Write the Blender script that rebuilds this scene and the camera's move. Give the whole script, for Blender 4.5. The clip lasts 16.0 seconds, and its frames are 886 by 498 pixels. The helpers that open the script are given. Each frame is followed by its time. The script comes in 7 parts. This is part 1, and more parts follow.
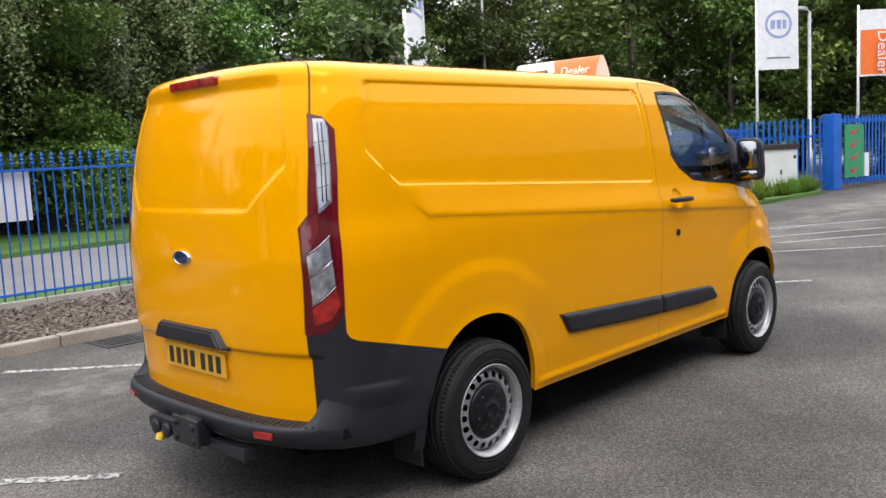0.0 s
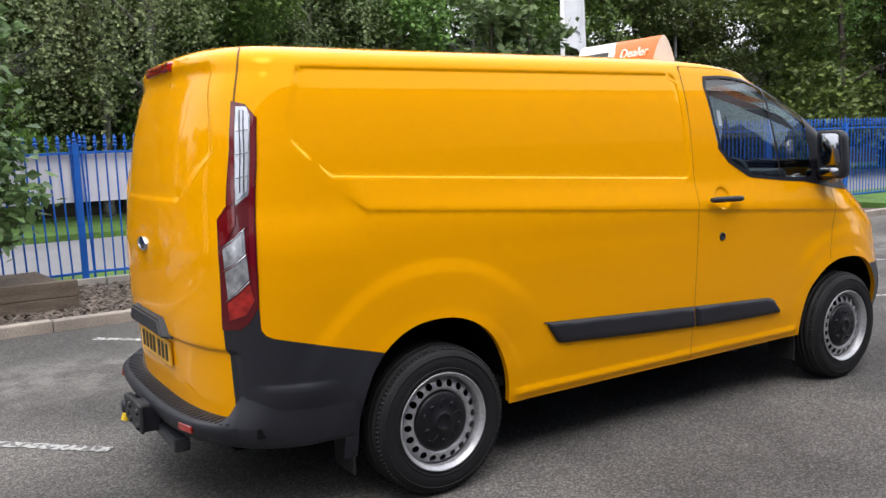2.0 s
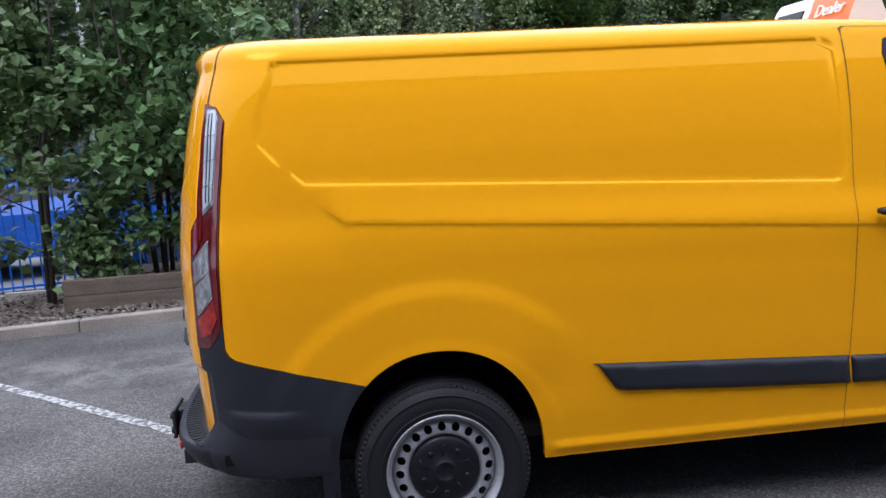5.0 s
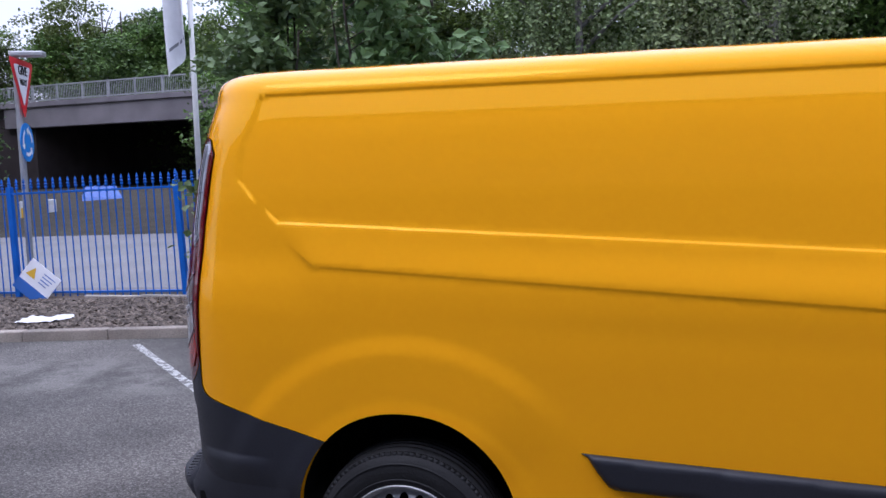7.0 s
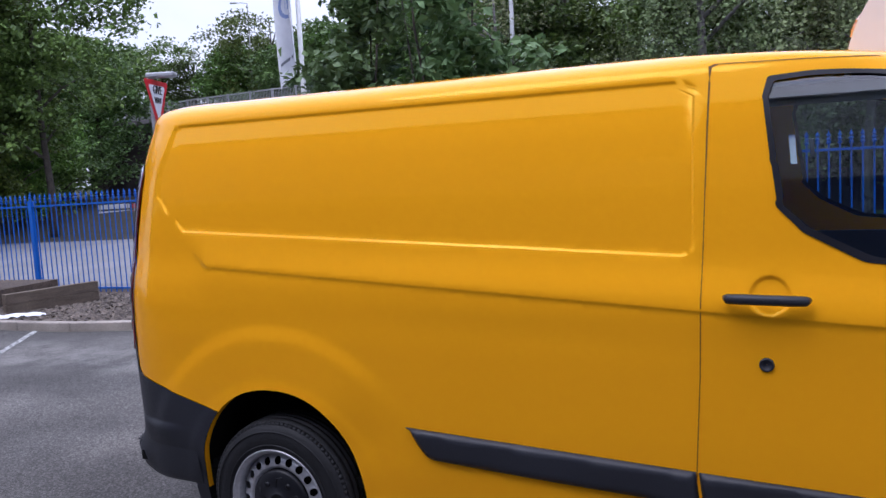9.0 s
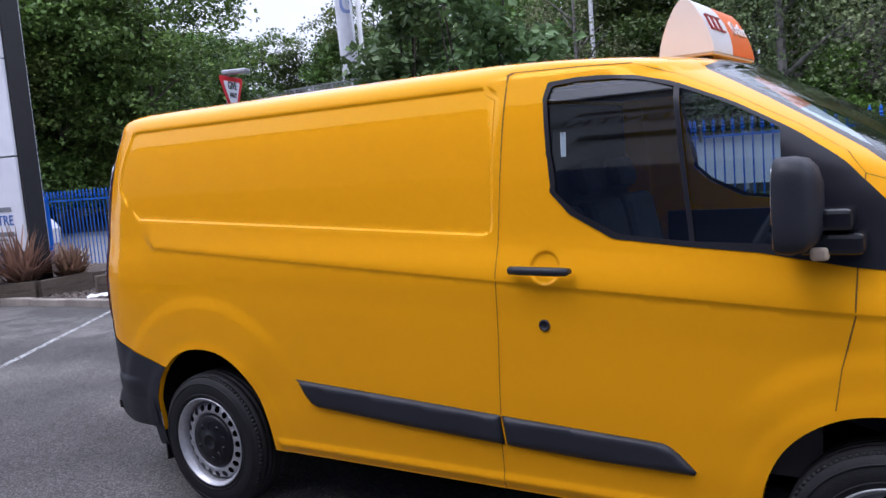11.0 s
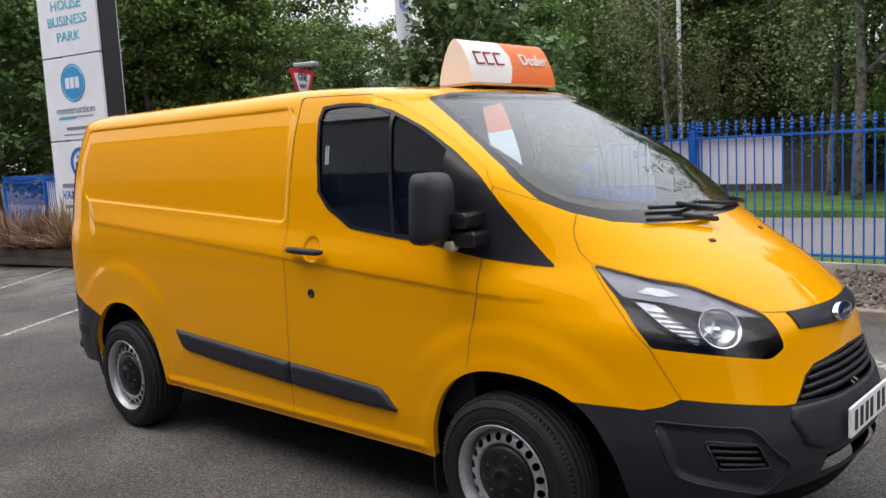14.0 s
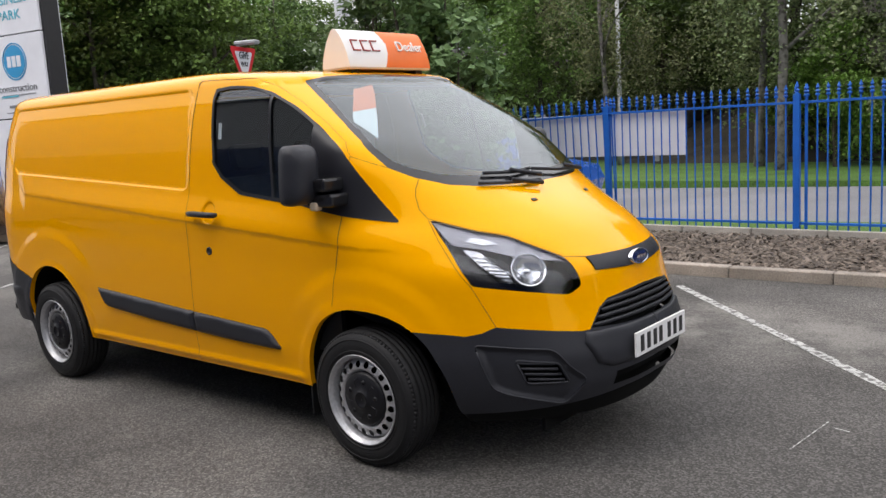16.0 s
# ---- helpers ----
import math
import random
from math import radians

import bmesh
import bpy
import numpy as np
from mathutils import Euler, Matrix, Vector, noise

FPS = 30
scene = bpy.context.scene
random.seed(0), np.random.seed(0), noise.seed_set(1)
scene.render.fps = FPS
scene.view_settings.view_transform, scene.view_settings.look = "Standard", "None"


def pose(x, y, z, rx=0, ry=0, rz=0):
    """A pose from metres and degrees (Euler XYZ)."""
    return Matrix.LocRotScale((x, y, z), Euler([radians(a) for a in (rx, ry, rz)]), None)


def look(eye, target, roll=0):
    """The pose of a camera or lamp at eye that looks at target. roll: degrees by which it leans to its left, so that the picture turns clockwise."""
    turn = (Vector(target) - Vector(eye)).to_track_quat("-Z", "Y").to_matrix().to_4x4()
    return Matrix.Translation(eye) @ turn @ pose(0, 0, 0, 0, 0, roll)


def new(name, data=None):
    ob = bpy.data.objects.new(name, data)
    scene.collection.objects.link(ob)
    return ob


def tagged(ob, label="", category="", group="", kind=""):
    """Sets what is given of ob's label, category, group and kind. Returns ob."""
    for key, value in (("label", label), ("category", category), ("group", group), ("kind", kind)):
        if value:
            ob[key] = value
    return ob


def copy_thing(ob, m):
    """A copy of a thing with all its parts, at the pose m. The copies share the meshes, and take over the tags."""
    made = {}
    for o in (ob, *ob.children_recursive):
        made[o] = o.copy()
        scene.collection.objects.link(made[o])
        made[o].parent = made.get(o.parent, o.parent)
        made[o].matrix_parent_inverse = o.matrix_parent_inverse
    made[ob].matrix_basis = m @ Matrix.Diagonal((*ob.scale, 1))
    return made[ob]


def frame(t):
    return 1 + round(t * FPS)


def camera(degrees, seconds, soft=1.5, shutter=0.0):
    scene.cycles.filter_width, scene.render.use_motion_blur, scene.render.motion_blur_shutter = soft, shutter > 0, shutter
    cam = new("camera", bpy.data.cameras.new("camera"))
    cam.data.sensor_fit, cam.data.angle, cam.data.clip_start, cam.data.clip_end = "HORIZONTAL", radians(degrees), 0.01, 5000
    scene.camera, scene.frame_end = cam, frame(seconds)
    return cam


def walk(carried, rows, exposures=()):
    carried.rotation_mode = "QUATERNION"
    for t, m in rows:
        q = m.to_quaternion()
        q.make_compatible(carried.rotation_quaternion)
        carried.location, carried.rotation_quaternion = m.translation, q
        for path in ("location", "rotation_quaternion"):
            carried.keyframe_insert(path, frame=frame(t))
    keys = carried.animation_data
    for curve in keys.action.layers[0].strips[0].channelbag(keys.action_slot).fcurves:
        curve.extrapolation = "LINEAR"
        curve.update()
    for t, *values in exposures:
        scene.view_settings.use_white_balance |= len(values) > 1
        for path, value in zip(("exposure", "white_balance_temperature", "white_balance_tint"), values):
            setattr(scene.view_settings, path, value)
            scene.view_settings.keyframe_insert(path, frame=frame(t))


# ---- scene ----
cam = camera(55.2, 16.0)
PATH = [
    (0, (-2.889, -3.483, 1.535), (-1.463, -2.099, 1.31), -2.9),
    (0.5, (-2.659, -3.623, 1.523), (-1.313, -2.162, 1.288), -2.4),
    (1, (-2.421, -3.759, 1.516), (-1.14, -2.241, 1.282), -2.4),
    (1.5, (-2.135, -3.912, 1.53), (-0.984, -2.293, 1.293), -2.2),
    (2, (-1.874, -3.964, 1.523), (-0.817, -2.284, 1.279), -2.0),
    (2.5, (-1.615, -4.02, 1.521), (-0.653, -2.283, 1.276), -2.4),
    (3, (-1.333, -4.156, 1.542), (-0.524, -2.344, 1.29), -2.6),
    (3.5, (-1.119, -4.163, 1.525), (-0.388, -2.318, 1.275), -2.5),
    (4, (-0.851, -4.11, 1.536), (-0.211, -2.231, 1.295), -2.8),
    (4.5, (-0.563, -4.041, 1.54), (-0.111, -2.107, 1.3), -3.2),
    (5, (-0.331, -3.913, 1.557), (-0.088, -1.945, 1.293), -3.2),
    (5.2, (-0.264, -3.839, 1.528), (-0.068, -1.864, 1.281), -3.0),
    (7.5, (1.15, -3.51, 1.614), (0.505, -1.626, 1.426), -1.9),
    (8, (1.451, -3.558, 1.63), (0.718, -1.707, 1.442), -2.6),
    (8.5, (1.732, -3.62, 1.647), (0.959, -1.785, 1.455), -3.0),
    (9, (2.039, -3.571, 1.62), (1.181, -1.775, 1.428), -3.1),
    (11.3, (3.361, -3.613, 1.612), (2.231, -1.978, 1.383), -4.4),
    (11.5, (3.482, -3.633, 1.63), (2.325, -2.019, 1.395), -4.2),
    (12, (3.752, -3.548, 1.615), (2.509, -1.997, 1.397), -4.3),
    (12.5, (4.055, -3.481, 1.62), (2.78, -1.953, 1.421), -4.4),
    (13, (4.355, -3.485, 1.625), (3.061, -1.975, 1.412), -4.1),
    (13.5, (4.64, -3.418, 1.619), (3.308, -1.942, 1.396), -3.6),
    (14, (4.915, -3.407, 1.615), (3.583, -1.934, 1.382), -3.0),
    (14.5, (5.167, -3.487, 1.609), (3.842, -2.011, 1.354), -3.0),
    (15, (5.427, -3.538, 1.599), (4.102, -2.063, 1.332), -3.3),
    (15.5, (5.651, -3.589, 1.588), (4.342, -2.105, 1.297), -3.6),
    (16, (5.7, -3.617, 1.593), (4.437, -2.094, 1.298), -3.4),
]
EXPOSURES = [(0, 0.33, 6600, 13), (2.5, 0.31, 6400, 13), (3.5, 0.25, 6050, 13), (4.5, 0.21, 5750, 14), (5.2, 0.18, 5650, 17), (7.5, -0.04, 5550, 24), (9.0, -0.04, 5550, 24), (11.5, 0.08, 5750, 20), (12.5, 0.23, 6050, 16), (13.5, 0.11, 6450, 14), (14.5, -0.1, 6750, 14), (15.2, -0.1, 6750, 14), (16, 0.07, 6700, 13)]
walk(cam, [(t, look(eye, target, roll)) for t, eye, target, roll in PATH], EXPOSURES)

import mathutils

# ---- world and light ----
world = bpy.data.worlds.new("overcast_sky")
scene.world = world
world.use_nodes = True
_wn, _wl = world.node_tree.nodes, world.node_tree.links
_wn.clear()
_sky = _wn.new("ShaderNodeTexSky")
_sky.sky_type = "NISHITA"
_sky.sun_disc = False
_sky.sun_elevation = radians(59)
_sky.sun_rotation = radians(214)
_sky.dust_density = 3.0
_co = _wn.new("ShaderNodeTexCoord")
_cl = _wn.new("ShaderNodeTexNoise")
_cl.inputs["Scale"].default_value = 2.2
_cl.inputs["Detail"].default_value = 6.0
_cl.inputs["Roughness"].default_value = 0.55
_cr = _wn.new("ShaderNodeMapRange")
_cr.inputs["From Min"].default_value = 0.35
_cr.inputs["From Max"].default_value = 0.7
_cr.inputs["To Min"].default_value = 8.0
_cr.inputs["To Max"].default_value = 11.5
_cc = _wn.new("ShaderNodeCombineColor")
_mx = _wn.new("ShaderNodeMix")
_mx.data_type = "RGBA"
_mx.inputs[0].default_value = 0.9
_bg = _wn.new("ShaderNodeBackground")
_bg.inputs["Strength"].default_value = 0.11
_wo = _wn.new("ShaderNodeOutputWorld")
_wl.new(_co.outputs["Generated"], _cl.inputs["Vector"])
_wl.new(_cl.outputs["Fac"], _cr.inputs["Value"])
# an overcast sky is about three times as bright overhead as at the horizon
_sx = _wn.new("ShaderNodeSeparateXYZ")
_gr = _wn.new("ShaderNodeMapRange")
_gr.inputs["To Min"].default_value = 0.85
_gr.inputs["To Max"].default_value = 2.5
_ml = _wn.new("ShaderNodeMath")
_ml.operation = "MULTIPLY"
_wl.new(_co.outputs["Generated"], _sx.inputs["Vector"])
_wl.new(_sx.outputs["Z"], _gr.inputs["Value"])
_wl.new(_cr.outputs["Result"], _ml.inputs[0])
_wl.new(_gr.outputs["Result"], _ml.inputs[1])
for _c, _k in (("Red", 0.97), ("Green", 1.0), ("Blue", 1.05)):
    _t = _wn.new("ShaderNodeMath")
    _t.operation = "MULTIPLY"
    _t.inputs[1].default_value = _k
    _wl.new(_ml.outputs["Value"], _t.inputs[0])
    _wl.new(_t.outputs["Value"], _cc.inputs[_c])
_wl.new(_sky.outputs["Color"], _mx.inputs["A"])
_wl.new(_cc.outputs["Color"], _mx.inputs["B"])
_wl.new(_mx.outputs["Result"], _bg.inputs["Color"])
_wl.new(_bg.outputs["Background"], _wo.inputs["Surface"])

_sun = bpy.data.lights.new("sun", "SUN")
_sun.energy, _sun.angle, _sun.color = 0.9, radians(25), (1.0, 0.95, 0.88)
sun = new("sun", _sun)
sun.matrix_world = look((-8, -12, 24), (0, 0, 0))

# ---- materials ----
def material(name, colour, rough=0.5, metal=0.0, spec=0.5, scale=8.0, vary=0.12, fine=0.0, fine_scale=120.0, bump=0.0, bump_scale=60.0,
             coat=0.0, rand=0.0, island=0.0, second=None, second_scale=2.0, second_lo=0.5, second_hi=0.65, coords="Object", stretch=(1, 1, 1)):
    """A principled material with broad and fine variation of colour, a second colour in patches, and relief."""
    m = bpy.data.materials.new(name)
    m.use_nodes = True
    nt = m.node_tree
    n, l = nt.nodes, nt.links
    b = n["Principled BSDF"]
    b.inputs["Roughness"].default_value = rough
    b.inputs["Metallic"].default_value = metal
    b.inputs["Specular IOR Level"].default_value = spec
    b.inputs["Coat Weight"].default_value = coat
    b.inputs["Coat Roughness"].default_value = 0.04
    tc = n.new("ShaderNodeTexCoord")
    mp = n.new("ShaderNodeMapping")
    mp.inputs["Scale"].default_value = stretch
    l.new(tc.outputs[coords], mp.inputs["Vector"])
    vec = mp.outputs["Vector"]

    def tex(sc, detail=5.0):
        t = n.new("ShaderNodeTexNoise")
        t.inputs["Scale"].default_value = sc
        t.inputs["Detail"].default_value = detail
        l.new(vec, t.inputs["Vector"])
        return t.outputs["Fac"]

    def rng(src, lo, hi, a, c):
        r = n.new("ShaderNodeMapRange")
        for k, v in (("From Min", lo), ("From Max", hi), ("To Min", a), ("To Max", c)):
            r.inputs[k].default_value = v
        l.new(src, r.inputs["Value"])
        return r.outputs["Result"]

    def mix(fac, a, c, mode="MIX"):
        x = n.new("ShaderNodeMix")
        x.data_type = "RGBA"
        x.blend_type = mode
        for sock, v in ((x.inputs[0], fac), (x.inputs["A"], a), (x.inputs["B"], c)):
            if isinstance(v, (int, float)):
                sock.default_value = v
            elif isinstance(v, tuple):
                sock.default_value = (*v, 1) if len(v) == 3 else v
            else:
                l.new(v, sock)
        return x.outputs["Result"]

    def grey(v):
        c = n.new("ShaderNodeCombineColor")
        for k in ("Red", "Green", "Blue"):
            l.new(v, c.inputs[k])
        return c.outputs["Color"]

    col = tuple(colour)
    if second:
        col = mix(rng(tex(second_scale), second_lo, second_hi, 0, 1), col, tuple(second))
    col = mix(1.0, col, grey(rng(tex(scale), 0.3, 0.7, 1 - vary, 1 + vary)), "MULTIPLY")
    if fine:
        col = mix(1.0, col, grey(rng(tex(fine_scale, 3.0), 0.3, 0.7, 1 - fine, 1 + fine)), "MULTIPLY")
    if rand:
        oi = n.new("ShaderNodeObjectInfo")
        col = mix(1.0, col, grey(rng(oi.outputs["Random"], 0, 1, 1 - rand, 1 + rand)), "MULTIPLY")
    if island:
        ge = n.new("ShaderNodeNewGeometry")
        col = mix(1.0, col, grey(rng(ge.outputs["Random Per Island"], 0, 1, 1 - island, 1 + island)), "MULTIPLY")
    l.new(col, b.inputs["Base Color"])
    l.new(rng(tex(scale * 1.7), 0.3, 0.7, rough - min(0.06, rough * 0.3), min(rough + min(0.06, rough * 0.3), 1)), b.inputs["Roughness"])
    if bump:
        bp = n.new("ShaderNodeBump")
        bp.inputs["Strength"].default_value = bump
        bp.inputs["Distance"].default_value = 0.01
        l.new(tex(bump_scale, 4.0), bp.inputs["Height"])
        l.new(bp.outputs["Normal"], b.inputs["Normal"])
    return m


def leaf_material(name, colour, vary=0.6, warm=(0.10, 0.11, 0.02), glow=0.2):
    m = bpy.data.materials.new(name)
    m.use_nodes = True
    colour = tuple(c * 1.95 for c in colour)
    n, l = m.node_tree.nodes, m.node_tree.links
    b = n["Principled BSDF"]
    b.inputs["Roughness"].default_value = 0.5
    b.inputs["Specular IOR Level"].default_value = 0.4
    ge = n.new("ShaderNodeNewGeometry")
    oi = n.new("ShaderNodeObjectInfo")
    ramp = n.new("ShaderNodeValToRGB")
    e = ramp.color_ramp.elements
    e[0].color = (*[c * (1 - vary) for c in colour], 1)
    e[1].color = (*[min(c * (1 + vary) * 0.7 + w * 0.5, 1) for c, w in zip(colour, warm)], 1)
    l.new(ge.outputs["Random Per Island"], ramp.inputs["Fac"])
    hs = n.new("ShaderNodeHueSaturation")
    mr = n.new("ShaderNodeMapRange")
    mr.inputs["To Min"].default_value, mr.inputs["To Max"].default_value = 0.75, 1.3
    l.new(oi.outputs["Random"], mr.inputs["Value"])
    mh = n.new("ShaderNodeMapRange")
    mh.inputs["To Min"].default_value, mh.inputs["To Max"].default_value = 0.47, 0.52
    l.new(oi.outputs["Random"], mh.inputs["Value"])
    l.new(mr.outputs["Result"], hs.inputs["Value"])
    l.new(mh.outputs["Result"], hs.inputs["Hue"])
    l.new(ramp.outputs["Color"], hs.inputs["Color"])
    l.new(hs.outputs["Color"], b.inputs["Base Color"])
    tr = n.new("ShaderNodeBsdfTranslucent")
    l.new(hs.outputs["Color"], tr.inputs["Color"])
    mx = n.new("ShaderNodeMixShader")
    mx.inputs[0].default_value = glow
    l.new(b.outputs["BSDF"], mx.inputs[1])
    l.new(tr.outputs["BSDF"], mx.inputs[2])
    l.new(mx.outputs["Shader"], n["Material Output"].inputs["Surface"])
    return m


def asphalt_material():
    """Worn car-park asphalt: dark binder, pale aggregate of two sizes, dusty and patched areas."""
    m = material("asphalt", (0.078, 0.074, 0.070), 0.88, spec=0.2, scale=0.9, vary=0.2, fine=0.4, fine_scale=95, bump=0.6, bump_scale=110, second=(0.15, 0.14, 0.13), second_scale=0.55, second_lo=0.47, second_hi=0.72)
    n, l = m.node_tree.nodes, m.node_tree.links
    b = n["Principled BSDF"]
    src = b.inputs["Base Color"].links[0].from_socket
    tc = [x for x in n if x.bl_idname == "ShaderNodeMapping"][0].outputs["Vector"]
    vo = n.new("ShaderNodeTexVoronoi")
    vo.inputs["Scale"].default_value = 105
    l.new(tc, vo.inputs["Vector"])
    sp = n.new("ShaderNodeSeparateColor")
    l.new(vo.outputs["Color"], sp.inputs["Color"])
    r = n.new("ShaderNodeMapRange")
    for k, v in (("From Min", 0.35), ("From Max", 1.0), ("To Min", 0.55), ("To Max", 2.1)):
        r.inputs[k].default_value = v
    l.new(sp.outputs["Red"], r.inputs["Value"])
    cc = n.new("ShaderNodeCombineColor")
    for k in ("Red", "Green", "Blue"):
        l.new(r.outputs["Result"], cc.inputs[k])
    x = n.new("ShaderNodeMix")
    x.data_type, x.blend_type = "RGBA", "MULTIPLY"
    x.inputs[0].default_value = 0.6
    l.new(src, x.inputs["A"])
    l.new(cc.outputs["Color"], x.inputs["B"])
    # coarse pale strip worn along the heads of the bays
    sx = n.new("ShaderNodeSeparateXYZ")
    l.new(tc, sx.inputs["Vector"])

    def step(src, lo, hi, a, c):
        q = n.new("ShaderNodeMapRange")
        q.interpolation_type = "SMOOTHSTEP"
        for k, v in (("From Min", lo), ("From Max", hi), ("To Min", a), ("To Max", c)):
            q.inputs[k].default_value = v
        l.new(src, q.inputs["Value"])
        return q.outputs["Result"]

    def times(p, q):
        t = n.new("ShaderNodeMath")
        t.operation = "MULTIPLY"
        l.new(p, t.inputs[0])
        l.new(q, t.inputs[1])
        return t.outputs["Value"]

    nz = n.new("ShaderNodeTexNoise")
    nz.inputs["Scale"].default_value, nz.inputs["Detail"].default_value, nz.inputs["Roughness"].default_value = 2.2, 8.0, 0.7
    l.new(tc, nz.inputs["Vector"])
    band = times(times(step(sx.outputs["Y"], 1.5, 2.2, 0, 1), step(sx.outputs["Y"], 2.6, 3.2, 1, 0)), step(nz.outputs["Fac"], 0.40, 0.62, 0.1, 1.0))
    w = n.new("ShaderNodeMix")
    w.data_type = "RGBA"
    l.new(times(band, step(sp.outputs["Green"], 0.2, 0.8, 0.35, 0.9)), w.inputs[0])
    l.new(x.outputs["Result"], w.inputs["A"])
    w.inputs["B"].default_value = (0.215, 0.205, 0.19, 1)
    l.new(w.outputs["Result"], b.inputs["Base Color"])
    return m


M = {}
M["asphalt"] = asphalt_material()
M["road"] = material("worn_road_asphalt", (0.18, 0.18, 0.19), 0.85, scale=0.6, vary=0.12, fine=0.2, bump=0.4)
M["footway"] = material("footway_asphalt", (0.2, 0.2, 0.2), 0.9, scale=1.0, vary=0.15, fine=0.25, bump=0.4)
M["paint_line"] = material("worn_line_paint", (0.42, 0.42, 0.40), 0.7, scale=3, vary=0.15, fine=0.2, fine_scale=60, second=(0.11, 0.105, 0.10), second_scale=24, second_lo=0.47, second_hi=0.55, bump=0.5)
M["kerb"] = material("concrete_kerb", (0.27, 0.235, 0.2), 0.9, scale=2.5, vary=0.25, fine=0.25, fine_scale=70, bump=0.5, rand=0.12)
M["kerb_pale"] = material("pale_concrete_edging", (0.36, 0.34, 0.31), 0.9, scale=2.5, vary=0.25, fine=0.2, fine_scale=70, bump=0.4, rand=0.12)
M["bark"] = material("bark_mulch", (0.09, 0.066, 0.05), 0.95, scale=6, vary=0.3, fine=0.4, fine_scale=40, bump=0.8)
M["chip"] = material("bark_chip", (0.13, 0.105, 0.085), 0.9, scale=5, vary=0.2, island=0.65)
M["grass"] = material("mown_grass", (0.065, 0.14, 0.02), 0.9, scale=1.2, vary=0.3, fine=0.5, fine_scale=45, bump=0.8, bump_scale=60)
M["blade"] = leaf_material("grass_blade", (0.07, 0.15, 0.02), 0.4)
M["earth"] = material("woodland_earth", (0.035, 0.03, 0.02), 1.0, scale=1.5, vary=0.4, fine=0.4, bump=0.6)
M["fence_blue"] = material("blue_fence_paint", (0.010, 0.11, 0.47), 0.45, spec=0.3, scale=3, vary=0.15, fine=0.1)
M["sleeper"] = material("weathered_timber", (0.13, 0.1, 0.075), 0.9, scale=3, vary=0.25, fine=0.3, fine_scale=30, bump=0.6, stretch=(1, 6, 6))
M["white_sheet"] = material("white_board", (0.74, 0.75, 0.8), 0.5, scale=2, vary=0.06)
M["galv"] = material("galvanised_steel", (0.38, 0.39, 0.4), 0.45, metal=0.6, scale=6, vary=0.12, fine=0.1)
M["white_pole"] = material("white_pole_paint", (0.72, 0.72, 0.7), 0.4, scale=4, vary=0.08)
M["flag_white"] = material("white_flag_cloth", (0.72, 0.73, 0.76), 0.8, scale=5, vary=0.08)
M["logo_blue"] = material("blue_print", (0.03, 0.12, 0.42), 0.5, scale=5, vary=0.06)
M["logo_pale"] = material("pale_blue_print", (0.26, 0.33, 0.56), 0.7, scale=5, vary=0.06)
M["logo_cyan"] = material("cyan_print", (0.02, 0.28, 0.55), 0.5, scale=5, vary=0.06)
M["sign_teal"] = material("teal_print", (0.08, 0.42, 0.55), 0.5, scale=5, vary=0.06)
M["print_grey"] = material("grey_print", (0.2, 0.21, 0.23), 0.6, scale=5, vary=0.06)
M["print_black"] = material("black_print", (0.02, 0.02, 0.022), 0.5, scale=5, vary=0.06)
M["orange"] = material("orange_print", (0.82, 0.17, 0.025), 0.45, scale=4, vary=0.06)
M["sign_red"] = material("red_sign_sheeting", (0.6, 0.02, 0.03), 0.4, scale=4, vary=0.08)
M["sign_blue"] = material("blue_sign_sheeting", (0.02, 0.22, 0.65), 0.4, scale=4, vary=0.08)
M["concrete"] = material("weathered_concrete", (0.17, 0.155, 0.165), 0.9, scale=0.5, vary=0.25, fine=0.15, bump=0.3)
# brown darkened further in the colour for the shade under the bridge
M["brown_wall"] = material("brown_wall_with_shade", (0.035, 0.026, 0.026), 0.95, scale=0.6, vary=0.3, fine=0.2)
M["brick"] = material("brown_brick", (0.24, 0.12, 0.075), 0.9, scale=3, vary=0.2, fine=0.2, rand=0.25, bump=0.3)
M["mortar"] = material("mortar", (0.3, 0.28, 0.25), 0.95, scale=5, vary=0.15)
M["cabinet_white"] = material("white_cabinet_paint", (0.66, 0.67, 0.68), 0.5, scale=3, vary=0.08)
M["green_sign"] = material("green_sign_sheet", (0.02, 0.26, 0.12), 0.5, scale=3, vary=0.08)
M["bollard_yellow"] = material("yellow_bollard_plastic", (0.7, 0.42, 0.03), 0.5, scale=4, vary=0.08)
M["trunk"] = material("tree_bark", (0.06, 0.05, 0.04), 0.95, scale=4, vary=0.35, fine=0.3, fine_scale=30, bump=0.7)
M["birch"] = material("pale_birch_bark", (0.15, 0.14, 0.13), 0.9, scale=4, vary=0.3, second=(0.05, 0.045, 0.04), second_scale=7, bump=0.4)
M["leaf_dark"] = leaf_material("dark_leaves", (0.035, 0.065, 0.018))
M["leaf_mid"] = leaf_material("mid_green_leaves", (0.055, 0.10, 0.022))
M["leaf_light"] = leaf_material("light_green_leaves", (0.09, 0.145, 0.03))
M["leaf_birch"] = leaf_material("birch_leaves", (0.10, 0.125, 0.06))
M["leaf_sap"] = leaf_material("sapling_leaves", (0.055, 0.108, 0.035), 0.4, (0.12, 0.16, 0.08))
M["phormium"] = leaf_material("bronze_strap_leaves", (0.17, 0.11, 0.072), 0.5, (0.25, 0.18, 0.1), 0.15)
